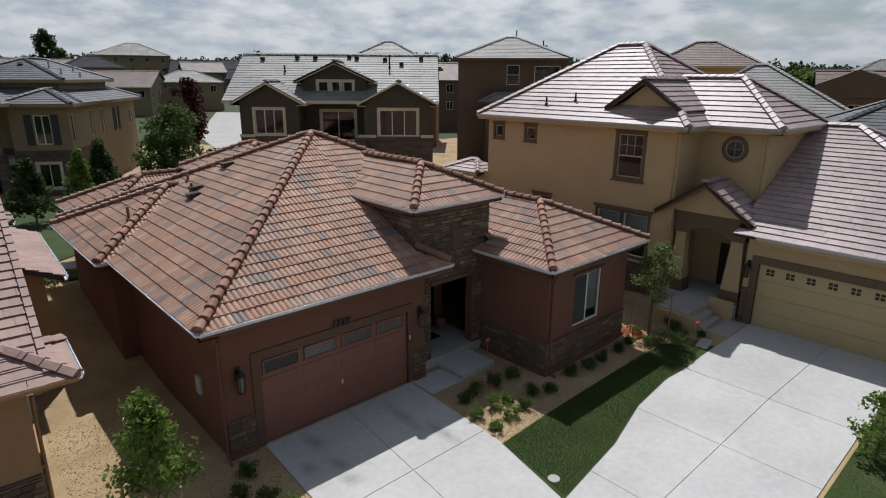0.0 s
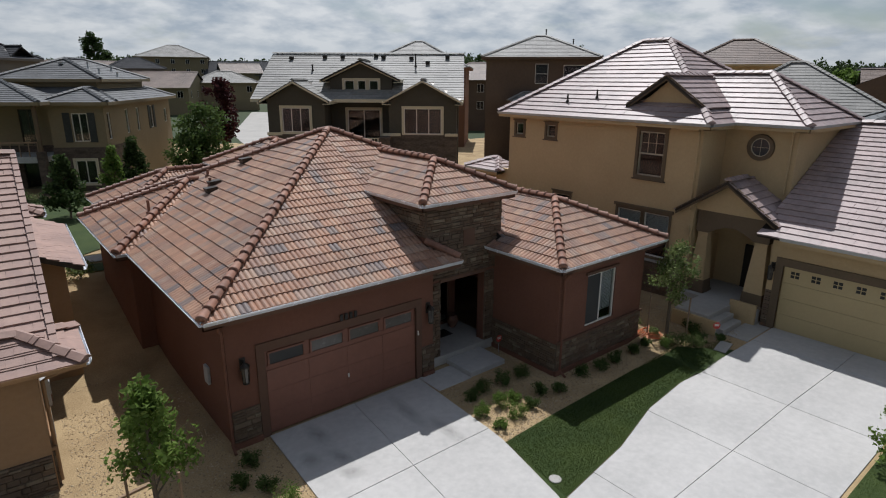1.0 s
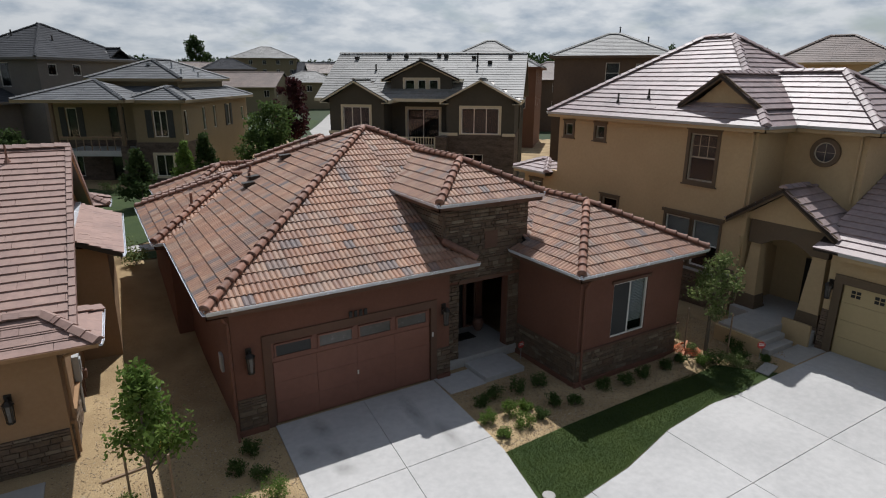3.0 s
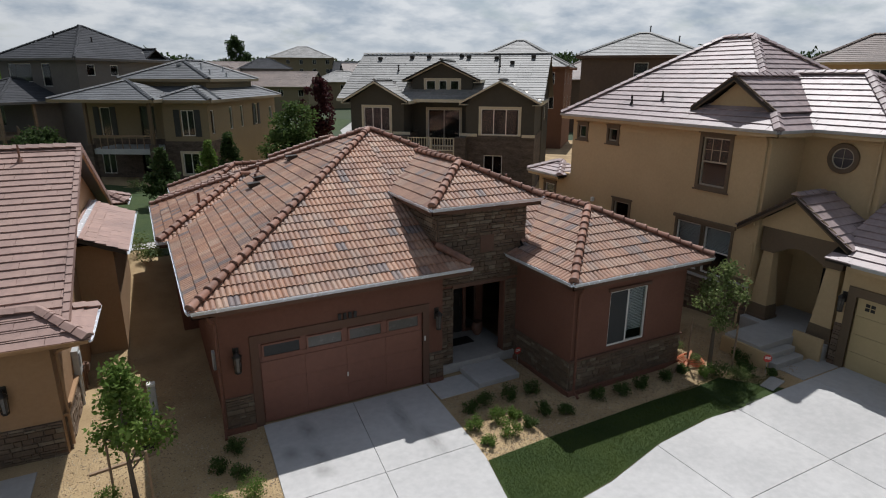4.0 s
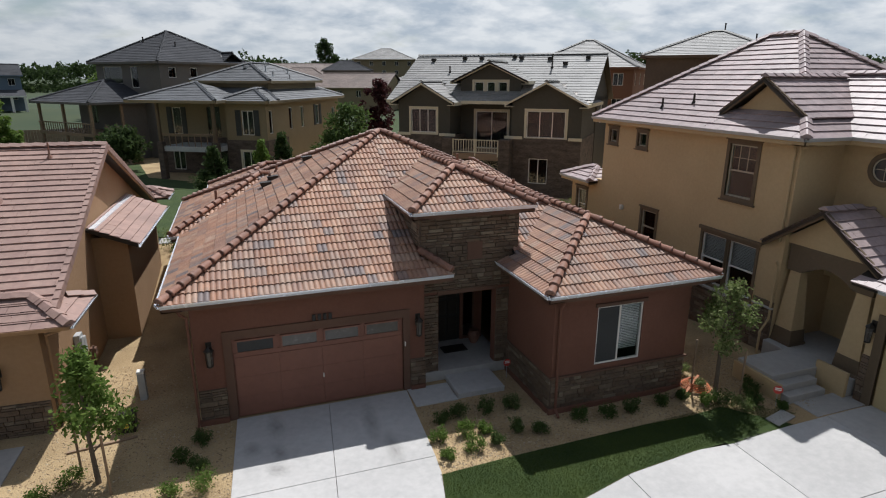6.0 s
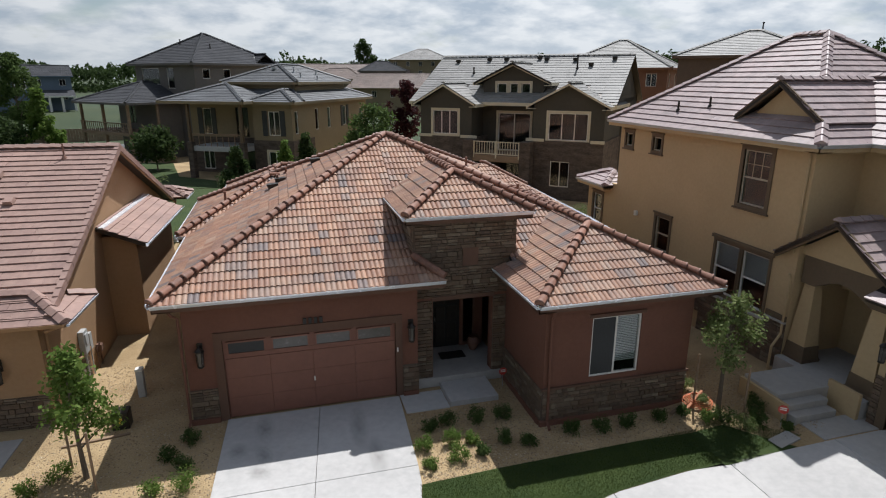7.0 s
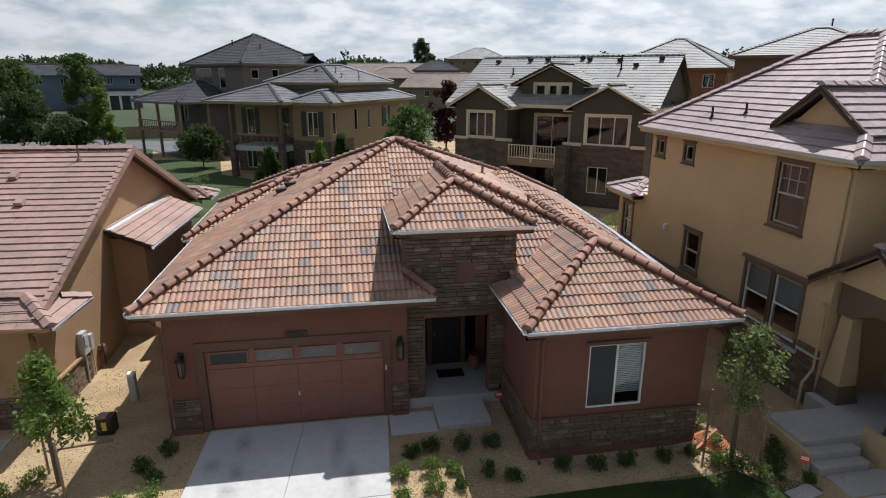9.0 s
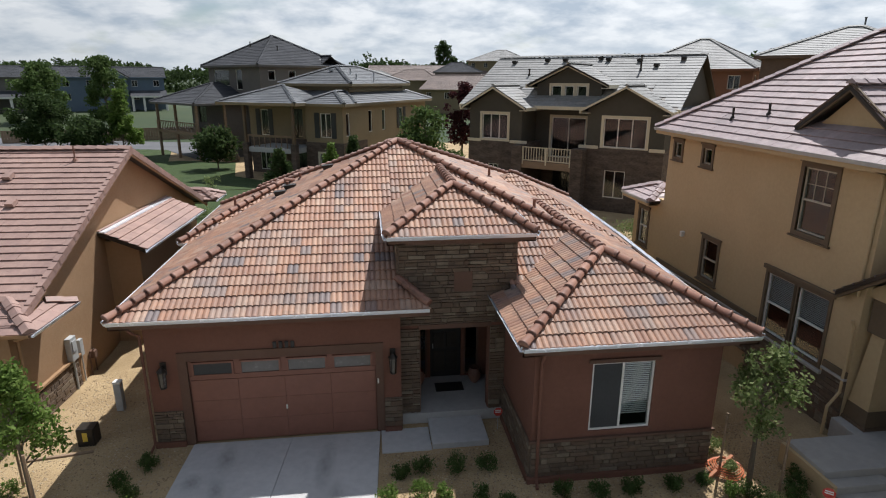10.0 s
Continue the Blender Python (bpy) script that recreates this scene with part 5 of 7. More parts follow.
for pts in ([(22.15, 10.75, 7.3), (22.19, 10.7, 7.1), (22.19, 10.7, 4.2)], [(23.98, 8.1, 7.3), (23.98, 8.1, 5.0)], [(22.1, 10.62, 3.6), (22.18, 10.62, 3.4), (22.18, 10.62, 1.6), (21.9, 10.62, 1.2), (21.9, 10.62, 0.2)]):
    Geo().tube(pts, 0.04, 8).part("downspout", M["stucco_tan"], tan)
for x, y in ((22.6, 17.4), (22.9, 16.0)):
    z = TE + (x - 21.82) * TS
    Geo().turned(x, y, [(0.1, z - 0.03), (0.06, z + 0.1), (0.04, z + 0.12), (0.04, z + 0.4)], 8).part("vent_pipe", M["bronze"], tan, "dark roof vent pipe")
Geo().box(22.10, 22.25, 18.84, 18.98, 3.56, 3.76, 0.02).part("wall_light", M["white"], tan, "small white wall light")


# ---------------------------------------------------------------- the ochre house with the rose roof
ochre = stand("house", "ochre stucco house with rose flat-tile gable roof", "house", (0, 0, 0))
LS = 0.45
ochre.matrix_basis = pose(1.71, 21.15, 0) @ pose(0, 0, 0, 0, 0, -2.5) @ pose(-1.71, -21.15, 0)
lblocks = [hip(-12.0, 1.72, 13.45, 29.2, 3.28, LS, "ew", "x"), hip(-3.0, 2.15, 13.2, 15.4, 3.18, LS, "w"), hip(-3.0, 2.35, 28.6, 30.2, 3.5, LS, "w")]
roof_of(ochre, lblocks, "flat", M["tile_left"], M["tile_left"], pick=lambda x, y: x > -3.4, deck_material=M["bronze"], caps="flat", pick_faces="s")
g = Geo(facing(1.25, 13.9, 0, "e"))
g.prism([(0.0, -0.1), (14.85, -0.1), (14.85, 3.45), (7.42, 6.72), (0.0, 3.45)], 0, 0.2)
wall_part(ochre, M["stucco_left"], facing(-8.0, 13.7, 0, "s"), 9.25, 0, 3.3, [(1.0, 7.0, -0.1, 2.4)])
wall_part(ochre, M["stucco_left"], facing(2.35, 19.55, 0, "e"), 5.0, 0, 3.75)
wall_part(ochre, M["stucco_left"], facing(1.25, 19.35, 0, "s"), 1.1, 0, 3.9)
wall_part(ochre, M["stucco_left"], facing(2.35, 24.75, 0, "n"), 1.1, 0, 3.9)
wall_part(ochre, M["stucco_left"], facing(1.25, 28.7, 0, "n"), 12, 0.5, 3.6)
g.m = Matrix()
g.part("wall", M["stucco_left"], ochre)
# shed roof of the bay
bay = [Vector((2.78, 18.9, 3.72)), Vector((2.78, 25.15, 3.72)), Vector((1.27, 25.15, 4.36)), Vector((1.27, 18.9, 4.36))]
g = Geo()
g.add([tuple(p) for p in bay] + [tuple(p - Vector((0, 0, 0.14))) for p in bay], [(0, 1, 2, 3), (7, 6, 5, 4), (0, 4, 5, 1), (1, 5, 6, 2), (2, 6, 7, 3), (3, 7, 4, 0)])
br = g.part("bay_roof", M["bronze"], ochre, "low shed roof of a side bay")
tile_face(br, bay, "flat", M["tile_left"], lambda p: False)
Geo().box(1.26, 1.52, 18.9, 25.15, 4.30, 4.345).part("flashing", M["metal"], ochre, "bright metal flashing")
gutter(ochre, (2.78, 18.85, 3.72), (2.78, 25.2, 3.72), M["metal"], (1, 0, 0))
gutter(ochre, (2.15, 13.2, 3.2), (2.15, 15.4, 3.2), M["metal"], (1, 0, 0))
gutter(ochre, (-8, 13.2, 3.2), (2.15, 13.2, 3.2), M["stucco_left"], (0, -1, 0))
gutter(ochre, (2.35, 28.6, 3.5), (2.35, 30.2, 3.5), M["metal"], (1, 0, 0))
# barge boards and rake tiles of the gable
for sgn, ye, ze in ((1, 13.45, 3.28), (-1, 29.2, 3.28)):
    top = Vector((1.72, 21.32, 3.28 + 7.87 * LS))
    lo = Vector((1.72, ye, ze))
    up = Vector((0, 0, 1))
    g = Geo()
    ring = lambda p: [tuple(p - up * 0.22), tuple(p - up * 0.22 - Vector((0.05, 0, 0))), tuple(p - Vector((0.05, 0, 0))), tuple(p)]
    g.loft([ring(lo), ring(top)])
    g.part("bargeboard", M["stucco_left"], ochre)
    d = top - lo
    rake = Geo()
    rake.loft([[(-0.12, y, 0.075 + z), (0.03, y, 0.075 + z), (0.03, y, -0.14 + z), (0.005, y, -0.14 + z), (0.005, y, 0.05 + z), (-0.12, y, 0.05 + z)] for y, z in ((0, 0.03), (0.40, 0))])
    me = rake.mesh("rake_tile", M["tile_left"])
    y = d.normalized()
    z = Vector((1, 0, 0)).cross(y)
    if z.z < 0:
        z = -z
    mm = Matrix((Vector((1, 0, 0)), y, z)).transposed().to_4x4()
    k = 0.0
    while k < d.length - 0.2:
        m2 = mm.copy()
        m2.translation = lo + y * k
        piece("rake_tile", me, ochre, m2)
        k += 0.345
# garage front
Geo().box(-7.0, -1.0, 13.9, 13.95, 0.02, 2.4).part("garage_door", M["stucco_left"], ochre, "ochre garage door")
g = Geo()
g.box(-1.0, -0.75, 13.66, 13.72, 0, 2.62)
g.box(-7.0, -1.0, 13.66, 13.72, 2.4, 2.62)
g.part("door_surround", M["stucco_left"], ochre)
lantern(ochre, 0.2, 13.7, 1.75, 1.25)
stone_field(ochre, facing(-0.7, 13.7, 0, "s"), 0, 1.93, 0, 0.95)
stone_field(ochre, facing(1.25, 13.9, 0, "e"), 0, 2.6, 0, 0.95)
Geo().box(1.25, 1.36, 13.85, 16.6, 0.95, 1.03, 0.01).part("ledge", M["stucco_left"], ochre)
Geo().tube([(2.0, 13.4, 3.05), (1.42, 13.7, 2.8), (1.33, 13.95, 2.65), (1.33, 13.95, 0.1)], 0.04).part("downspout", M["stucco_left"], ochre)
g = Geo()
g.box(1.25, 1.42, 16.0, 16.35, 1.0, 1.75, 0.015)
g.box(1.42, 1.45, 16.06, 16.29, 1.3, 1.65, 0.01)
g.tube([(1.33, 16.18, 0.0), (1.33, 16.18, 1.0)], 0.035, 8)
g.part("electric_meter", M["grey_metal"], ochre, "grey electric meter cabinet with conduit")
g = Geo()
g.box(1.25, 1.36, 16.6, 16.8, 0.9, 1.45, 0.012)
g.tube([(1.30, 16.7, 0.0), (1.30, 16.7, 0.9)], 0.02, 6)
g.part("utility_box", M["grey_metal"], ochre, "small grey utility box")
g = Geo()
g.tube([(1.32, 17.1, 0.0), (1.32, 17.1, 0.7), (1.4, 17.2, 0.85), (1.32, 17.4, 0.8), (1.32, 17.4, 0.0)], 0.025, 8)
g.box(1.27, 1.45, 17.15, 17.35, 0.55, 0.8, 0.02)
g.part("gas_meter", M["stucco_trim"], ochre, "brown gas meter and pipe")
for x, y in ((-0.8, 18.2), (-1.6, 19.6)):
    z = 3.28 + (y - 13.45) * LS
    g = Geo(pose(x, y, z + 0.06, 24, 0, 0))
    g.prism([(-0.14, 0), (0.14, 0), (0.12, 0.12), (-0.12, 0.12)], -0.15, 0.15)
    g.part("roof_vent", M["tile_left"], ochre, "rose roof vent")
Geo().turned(0.1, 20.6, [(0.12, 6.5), (0.05, 6.62), (0.03, 6.65), (0.03, 7.05)], 8).part("vent_pipe", M["cap"], ochre, "thin rusty vent pipe")


# ---------------------------------------------------------------- houses behind
def body(h, w_mat, x0, x1, y0, y1, z0, z1, holes=None, name="wall"):
    """Four walls round a rectangle; holes: openings by side."""
    holes = holes or {}
    for side, m, width in (("s", facing(x0, y0, 0, "s"), x1 - x0), ("n", facing(x1, y1, 0, "n"), x1 - x0), ("w", facing(x0, y1 - 0.2, 0, "w"), y1 - y0 - 0.4), ("e", facing(x1, y0 + 0.2, 0, "e"), y1 - y0 - 0.4)):
        g = Geo(m)
        wall_geo(g, width, z0, z1, [o[:4] for o in holes.get(side, ())])
        wall_part = g.part(name, w_mat, h)
        for o in holes.get(side, ()):
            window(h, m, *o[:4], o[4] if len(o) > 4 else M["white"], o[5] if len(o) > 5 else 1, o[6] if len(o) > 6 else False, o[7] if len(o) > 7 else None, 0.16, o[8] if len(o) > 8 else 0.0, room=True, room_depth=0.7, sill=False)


def eave_trim(h, b, mat, skip=""):
    x0, x1, y0, y1 = b["box"]
    z = b["z"]
    for side, (p, q, o) in dict(s=((x0, y0), (x1, y0), (0, -1, 0)), n=((x1, y1), (x0, y1), (0, 1, 0)), w=((x0, y1), (x0, y0), (-1, 0, 0)), e=((x1, y0), (x1, y1), (1, 0, 0))).items():
        if side in b["gables"] or side in skip:
            continue
        a, c, oo, up = Vector((*p, z)), Vector((*q, z)), Vector(o), Vector((0, 0, 1))
        ring = lambda v: [tuple(v + oo * 0.08 - up * 0.2), tuple(v - oo * 0.5 - up * 0.2), tuple(v - oo * 0.5 - up * 0.16), tuple(v - oo * 0.02 - up * 0.16), tuple(v - oo * 0.02 + up * 0.02), tuple(v + oo * 0.08 + up * 0.02)]
        Geo().loft([ring(a), ring(c)]).part("fascia", mat, h)


def gable_front(h, x, y, hw, z0, s, w_mat, t_mat, over=0.35):
    """An upright gable that faces the front, with its barge boards."""
    g = Geo(facing(x, y, 0, "s"))
    g.prism([(-hw, z0 - 0.1), (hw, z0 - 0.1), (0, z0 + hw * s)], 0.0, 0.18)
    g.part("gable", w_mat, h)
    e, t = hw + over, 0.13
    za = z0 + hw * s + 0.10
    for sgn in (-1, 1):
        pr = [(0, za - t), (sgn * e, za - e * s - t), (sgn * e, za - e * s), (0, za)]
        Geo(facing(x, y, 0, "s")).prism(pr if sgn > 0 else pr[::-1], -0.42, -0.36).part("bargeboard", t_mat, h)


def pipes(h, blocks_, pts, mat):
    for x, y, hh in pts:
        z = max(b["height"](x, y) for b in blocks_)
        if hh < 0.3:
            g = Geo(pose(x, y, z + 0.03))
            g.prism([(-0.16, 0), (0.16, 0), (0.16, 0.18), (-0.16, 0.18)], -0.2, 0.14)
        else:
            g = Geo().turned(x, y, [(0.14, z - 0.05), (0.07, z + 0.12), (0.06, z + 0.14), (0.06, z + hh), (0.09, z + hh), (0.09, z + hh + 0.08)], 8)
        g.part("roof_vent", mat, h, "dark roof vent")


# dark olive house with three gables
GB = 1.35
olive = stand("house", "dark olive-brown sided house with three gables, pale roof and balcony", "house", (22.3, 35.4, GB), -41)
D0 = -GB
ob_ = [hip(-7.9, 7.3, 1.0, 13.0, 7.65 + D0, 0.545, "we"), hip(-6.9, -1.95, -0.4, 7.0, 7.55 + D0, 0.55, "ns"), hip(1.75, 7.15, -0.4, 7.0, 7.55 + D0, 0.52, "ns"), hip(-2.95, 2.75, 1.6, 9.0, 9.0 + D0, 0.46, "ns")]
roof_of(olive, ob_, "course", M["tile_grey"], M["tile_grey"], caps="flat", deck_material=M["bronze"], skip=lambda p: False)
cw = lambda a, b, c, d, panes=3: (a, b, c + D0, d + D0, M["white"], panes, False, M["trim_cream"])
body(olive, M["siding_olive"], -6.4, -2.4, 0.0, 6.5, 5.3 + D0, 7.75 + D0, dict(s=[cw(1.0, 2.95, 5.45, 7.1)]))
body(olive, M["siding_olive"], 2.1, 6.8, 0.0, 6.5, 5.3 + D0, 7.75 + D0, dict(s=[cw(1.05, 3.65, 5.35, 7.1)]))
body(olive, M["siding_olive"], -2.4, 2.1, 2.2, 6.0, 4.2 + D0, 9.1 + D0, dict(s=[(1.2, 3.6, 4.25 + D0, 6.9 + D0, M["white"], 2, False, M["trim_cream"]), (1.05, 1.75, 8.1 + D0, 8.95 + D0, M["white"], 1, False, M["trim_cream"]), (2.0, 2.6, 8.1 + D0, 8.95 + D0, M["white"], 1, False, M["trim_cream"]), (2.85, 3.5, 8.1 + D0, 8.95 + D0, M["white"], 1, False, M["trim_cream"])]))
body(olive, M["stone_far"], -6.45, -2.0, -0.05, 6.0, -0.6, 5.3 + D0, dict(s=[(1.6, 2.4, 0.9, 2.4, M["white"], 2)]), "stone_wall")
body(olive, M["stone_far"], 1.7, 6.85, -0.05, 6.0, -0.6, 5.3 + D0, dict(s=[(1.7, 3.0, 0.9, 2.6, M["white"], 2)]), "stone_wall")
body(olive, M["siding_olive"], -7.2, 6.9, 6.0, 12.6, -0.6, 7.9 + D0, dict(e=[(2.0, 3.0, 4.5, 5.9)]))
body(olive, M["stone_far"], -2.0, 1.7, 2.6, 5.0, -0.6, 4.2 + D0, dict(s=[(0.8, 2.9, 0.1, 2.3, M["bronze"], 2)]), "lower_wall")
for x0, x1 in ((-6.5, -5.45), (-3.2, -1.95)):
    Geo().box(x0, x1, -0.12, -0.055, 5.22 + D0, 5.42 + D0, 0.01).part("band", M["trim_cream"], olive)
for x0, x1 in ((1.65, 2.9), (6.0, 6.9)):
    Geo().box(x0, x1, -0.12, -0.055, 5.22 + D0, 5.42 + D0, 0.01).part("band", M["trim_cream"], olive)
gable_front(olive, -4.43, -0.02, 2.05, 7.65 + D0, 0.55, M["siding_olive"], M["trim_cream"])
gable_front(olive, 4.45, -0.02, 2.35, 7.65 + D0, 0.52, M["siding_olive"], M["trim_cream"])
gable_front(olive, -0.1, 2.18, 2.4, 9.05 + D0, 0.46, M["siding_olive"], M["trim_cream"])
for x in (-2.3, 1.85):
    Geo().box(x - 0.38, x + 0.38, -0.9, -0.1, -0.6, 5.2 + D0, 0.03).part("stone_pier", M["stone_far"], olive, "square stone pier")
deck = Geo().box(-2.0, 1.5, -0.75, 2.2, 3.75 + D0, 4.2 + D0, 0.02).part("balcony", M["wood"], olive, "timber balcony deck with pale railing")
for k in range(18):
    x = -1.85 + 3.2 * k / 17
    Geo().box(x - 0.02, x + 0.02, -0.72, -0.68, 4.28 + D0, 5.08 + D0).part("baluster", M["trim_cream"], deck)
for x in (-1.9, -0.25, 1.4):
    Geo().box(x - 0.05, x + 0.05, -0.76, -0.66, 4.0 + D0, 5.15 + D0, 0.01).part("post", M["trim_cream"], deck)
for z in (4.25, 5.08):
    Geo().box(-1.9, 1.4, -0.73, -0.67, z + D0, z + 0.06 + D0).part("rail", M["trim_cream"], deck)
pipes(olive, ob_, [(-6.2, 6.2, 0.2), (-3.6, 6.4, 0.2), (-2.2, 6.4, 0.2), (1.0, 6.4, 0.2), (3.2, 6.3, 0.2), (4.5, 5.6, 0.2), (6.0, 6.4, 0.2), (3.6, 5.2, 0.9), (-4.2, 4.6, 0.4), (0.4, 6.6, 0.2)], M["bronze"])
Geo(facing(6.9, 1.2, 0, "e")).prism([(0.0, 7.6 + D0), (11.6, 7.6 + D0), (5.8, 10.75 + D0)], 0.0, 0.18).part("gable", M["siding_olive"], olive)
for b in ob_:
    eave_trim(olive, b, M["trim_cream"], "n")

# cream walk-out house with porch and hip roofs
cream = stand("house", "cream stucco walk-out house with grey hip roof and covered balcony", "house", (8.72, 45.56, 1.2), -30)
C0 = -1.2
cb = [hip(-11.6, 0.0, 1.5, 16.5, 7.45 + C0, 0.40), hip(-4.4, 0.0, -0.2, 8.0, 7.45 + C0, 0.40, "n"), hip(-11.4, -3.6, -1.6, 6.0, 7.5 + C0, 0.34, "n"), hip(-8.9, -1.5, 3.4, 14.5, 8.95 + C0, 0.40)]
roof_of(cream, cb, "course", M["tile_slate"], M["tile_slate"], caps="flat", deck_material=M["bronze"])
body(cream, M["stucco_cream"], -11.1, -0.5, 2.0, 16.0, 4.4 + C0, 7.55 + C0, dict(e=[(2.2, 2.8, 5.0 + C0, 6.8 + C0), (4.6, 5.2, 5.0 + C0, 6.8 + C0), (7.9, 8.7, 5.0 + C0, 6.8 + C0, M["white"], 1), (12.0, 12.8, 5.2 + C0, 6.4 + C0)], s=[(1.2, 2.0, 4.6 + C0, 6.8 + C0, M["white"], 1), (4.4, 5.6, 4.45 + C0, 6.9 + C0, M["bronze"], 2)]))
body(cream, M["stucco_cream"], -4.0, -0.5, 0.3, 2.0, 4.4 + C0, 7.55 + C0, dict(s=[(1.4, 2.4, 4.8 + C0, 6.7 + C0, M["white"], 2)], e=[(0.3, 0.85, 4.9 + C0, 6.7 + C0)]))
body(cream, M["stone_far"], -4.05, -0.45, 0.25, 2.0, -0.6, 4.4 + C0, dict(s=[(1.3, 2.6, 0.7, 2.3, M["white"], 2, False, M["trim_cream"])]), "stone_wall")
body(cream, M["stone_far"], -11.15, -0.45, 2.0, 4.0, -0.6, 4.4 + C0, dict(s=[(0.9, 2.0, 0.4, 2.3, M["white"], 2), (4.2, 6.2, 0.1, 2.4, M["bronze"], 2)]), "stone_wall")
body(cream, M["stucco_cream"], -11.1, -0.5, 4.0, 16.0, -0.6, 4.4 + C0)
body(cream, M["stucco_cream"], -8.4, -2.0, 3.9, 14.0, 7.6 + C0, 9.0 + C0)
Geo().box(-8.9, -4.05, -1.2, 2.0, 3.55 + C0, 3.95 + C0, 0.02).part("balcony", M["grey_metal"], cream, "grey-edged balcony deck")
for m_, x_, z_, zt in ((facing(-4.0, 0.3, 0, "s"), (0.86, 2.44), 4.75, 6.75), (facing(-11.1, 2.0, 0, "s"), (0.7, 2.04), 4.55, 6.85), (facing(-0.5, 2.2, 0, "e"), (7.42, 8.74), 4.95, 6.85)):
    for x0 in x_:
        sh = Geo(m_).box(x0, x0 + 0.46, -0.05, -0.002, z_ + C0, zt + C0, 0.012).part("shutter", M["shutter"], cream, "dark louvred shutter")
        for k in range(14):
            z0 = z_ + C0 + 0.12 + k * (zt - z_ - 0.24) / 14
            Geo(m_).box(x0 + 0.06, x0 + 0.40, -0.065, -0.05, z0, z0 + 0.05).part("louvre", M["shutter"], sh)
bal = Geo().box(-8.8, -4.3, -1.15, -1.08, 4.85 + C0, 4.95 + C0).part("railing", M["wood"], cream, "weathered tan timber balcony railing")
for k in range(9):
    x = -8.75 + 4.4 * k / 8
    Geo().box(x - 0.025, x + 0.025, -1.14, -1.09, 3.95 + C0, 4.85 + C0).part("baluster", M["wood"], bal)
for x in (-8.95, -4.15):
    Geo().box(x - 0.11, x + 0.11, -1.28, -1.05, -0.6, 7.45 + C0, 0.02).part("porch_post", M["trim_tan"], cream)
    Geo().box(x - 0.24, x + 0.24, -1.4, -0.92, -0.6, 4.3 + C0, 0.03).part("stone_pier", M["stone_far"], cream)
Geo().box(-11.0, -3.8, -2.2, 2.0, -0.3, 0.05, 0.02).part("patio", M["concrete_old"], cream)
for b in cb:
    eave_trim(cream, b, M["stucco_cream"], "n")
pipes(cream, cb, [(-3.4, 6.5, 0.45), (-2.4, 5.8, 0.35), (-1.9, 8.0, 0.3), (-5.0, 6.0, 0.2), (-3.0, 10.0, 0.4)], M["grey_metal"])

# slate grey tall house
slate = stand("house", "tall slate-grey sided house with charcoal hip roof and timber deck", "house", (-0.6, 64.0, 1.0), 42)
S0 = -1.0
sb = [hip(-0.5, 11.4, -0.5, 11.2, 10.75 + S0, 0.56), hip(-6.5, 4.0, 2.0, 12.0, 6.9 + S0, 0.40), hip(8.0, 10.5, -0.3, 4.0, 11.0 + S0, 0.7, "sn")]
roof_of(slate, sb, "course", M["tile_dark"], M["tile_dark"], caps="flat", deck_material=M["black"])
body(slate, M["siding_grey"], 0.0, 11.5, 0.0, 10.5, -0.6, 10.8 + S0, dict(w=[(1.0, 4.2, 7.6, 9.3, M["white"], 1), (5.6, 6.8, 7.2, 9.3, M["white"], 1)], s=[(1.0, 1.9, 8.2, 9.2), (3.6, 4.5, 8.2, 9.2)]))
body(slate, M["siding_grey"], -2.5, 0.0, 3.0, 10.5, -0.6, 6.9 + S0, dict(w=[(1.5, 3.0, 3.6, 5.4, M["bronze"], 2)]))
Geo().box(-6.3, -2.5, 2.2, 11.5, 2.7, 3.0, 0.02).part("deck", M["wood"], slate, "raised weathered timber deck")
for x, y in ((-6.1, 2.5), (-6.1, 7.0), (-6.1, 11.2), (-3.0, 2.5)):
    Geo().box(x - 0.12, x + 0.12, y - 0.12, y + 0.12, -0.6, 6.9 + S0, 0.01).part("deck_post", M["wood"], slate)
rl = Geo().box(-6.25, -6.15, 2.2, 11.5, 3.85, 3.95).part("deck_rail", M["wood"], slate)
for k in range(24):
    y = 2.3 + 9.1 * k / 23
    Geo().box(-6.23, -6.17, y - 0.03, y + 0.03, 3.0, 3.85).part("baluster", M["wood"], rl)
for k in range(12):
    Geo().box(-5.0 + 0.0, -4.0, 2.1 - 0.28 * (k + 1), 2.1 - 0.28 * k, 2.75 - 0.24 * (k + 1), 2.79 - 0.24 * k + 0.0, 0.01).part("stair_tread", M["wood"], slate)
for x in (-5.06, -3.98):
    g = Geo()
    g.add([(x, 2.2, 2.6), (x, -1.3, -0.4), (x, -1.3, 0.7), (x, 2.2, 3.9), (x + 0.06, 2.2, 2.6), (x + 0.06, -1.3, -0.4), (x + 0.06, -1.3, 0.7), (x + 0.06, 2.2, 3.9)], [(0, 1, 2, 3), (7, 6, 5, 4), (0, 4, 5, 1), (1, 5, 6, 2), (2, 6, 7, 3), (3, 7, 4, 0)])
    g.part("stair_side", M["wood"], slate)
for b in sb:
    eave_trim(slate, b, M["siding_grey"], "n")
pipes(slate, sb, [(4.0, 2.4, 0.4), (3.2, 6.5, 0.5)], M["bronze"])

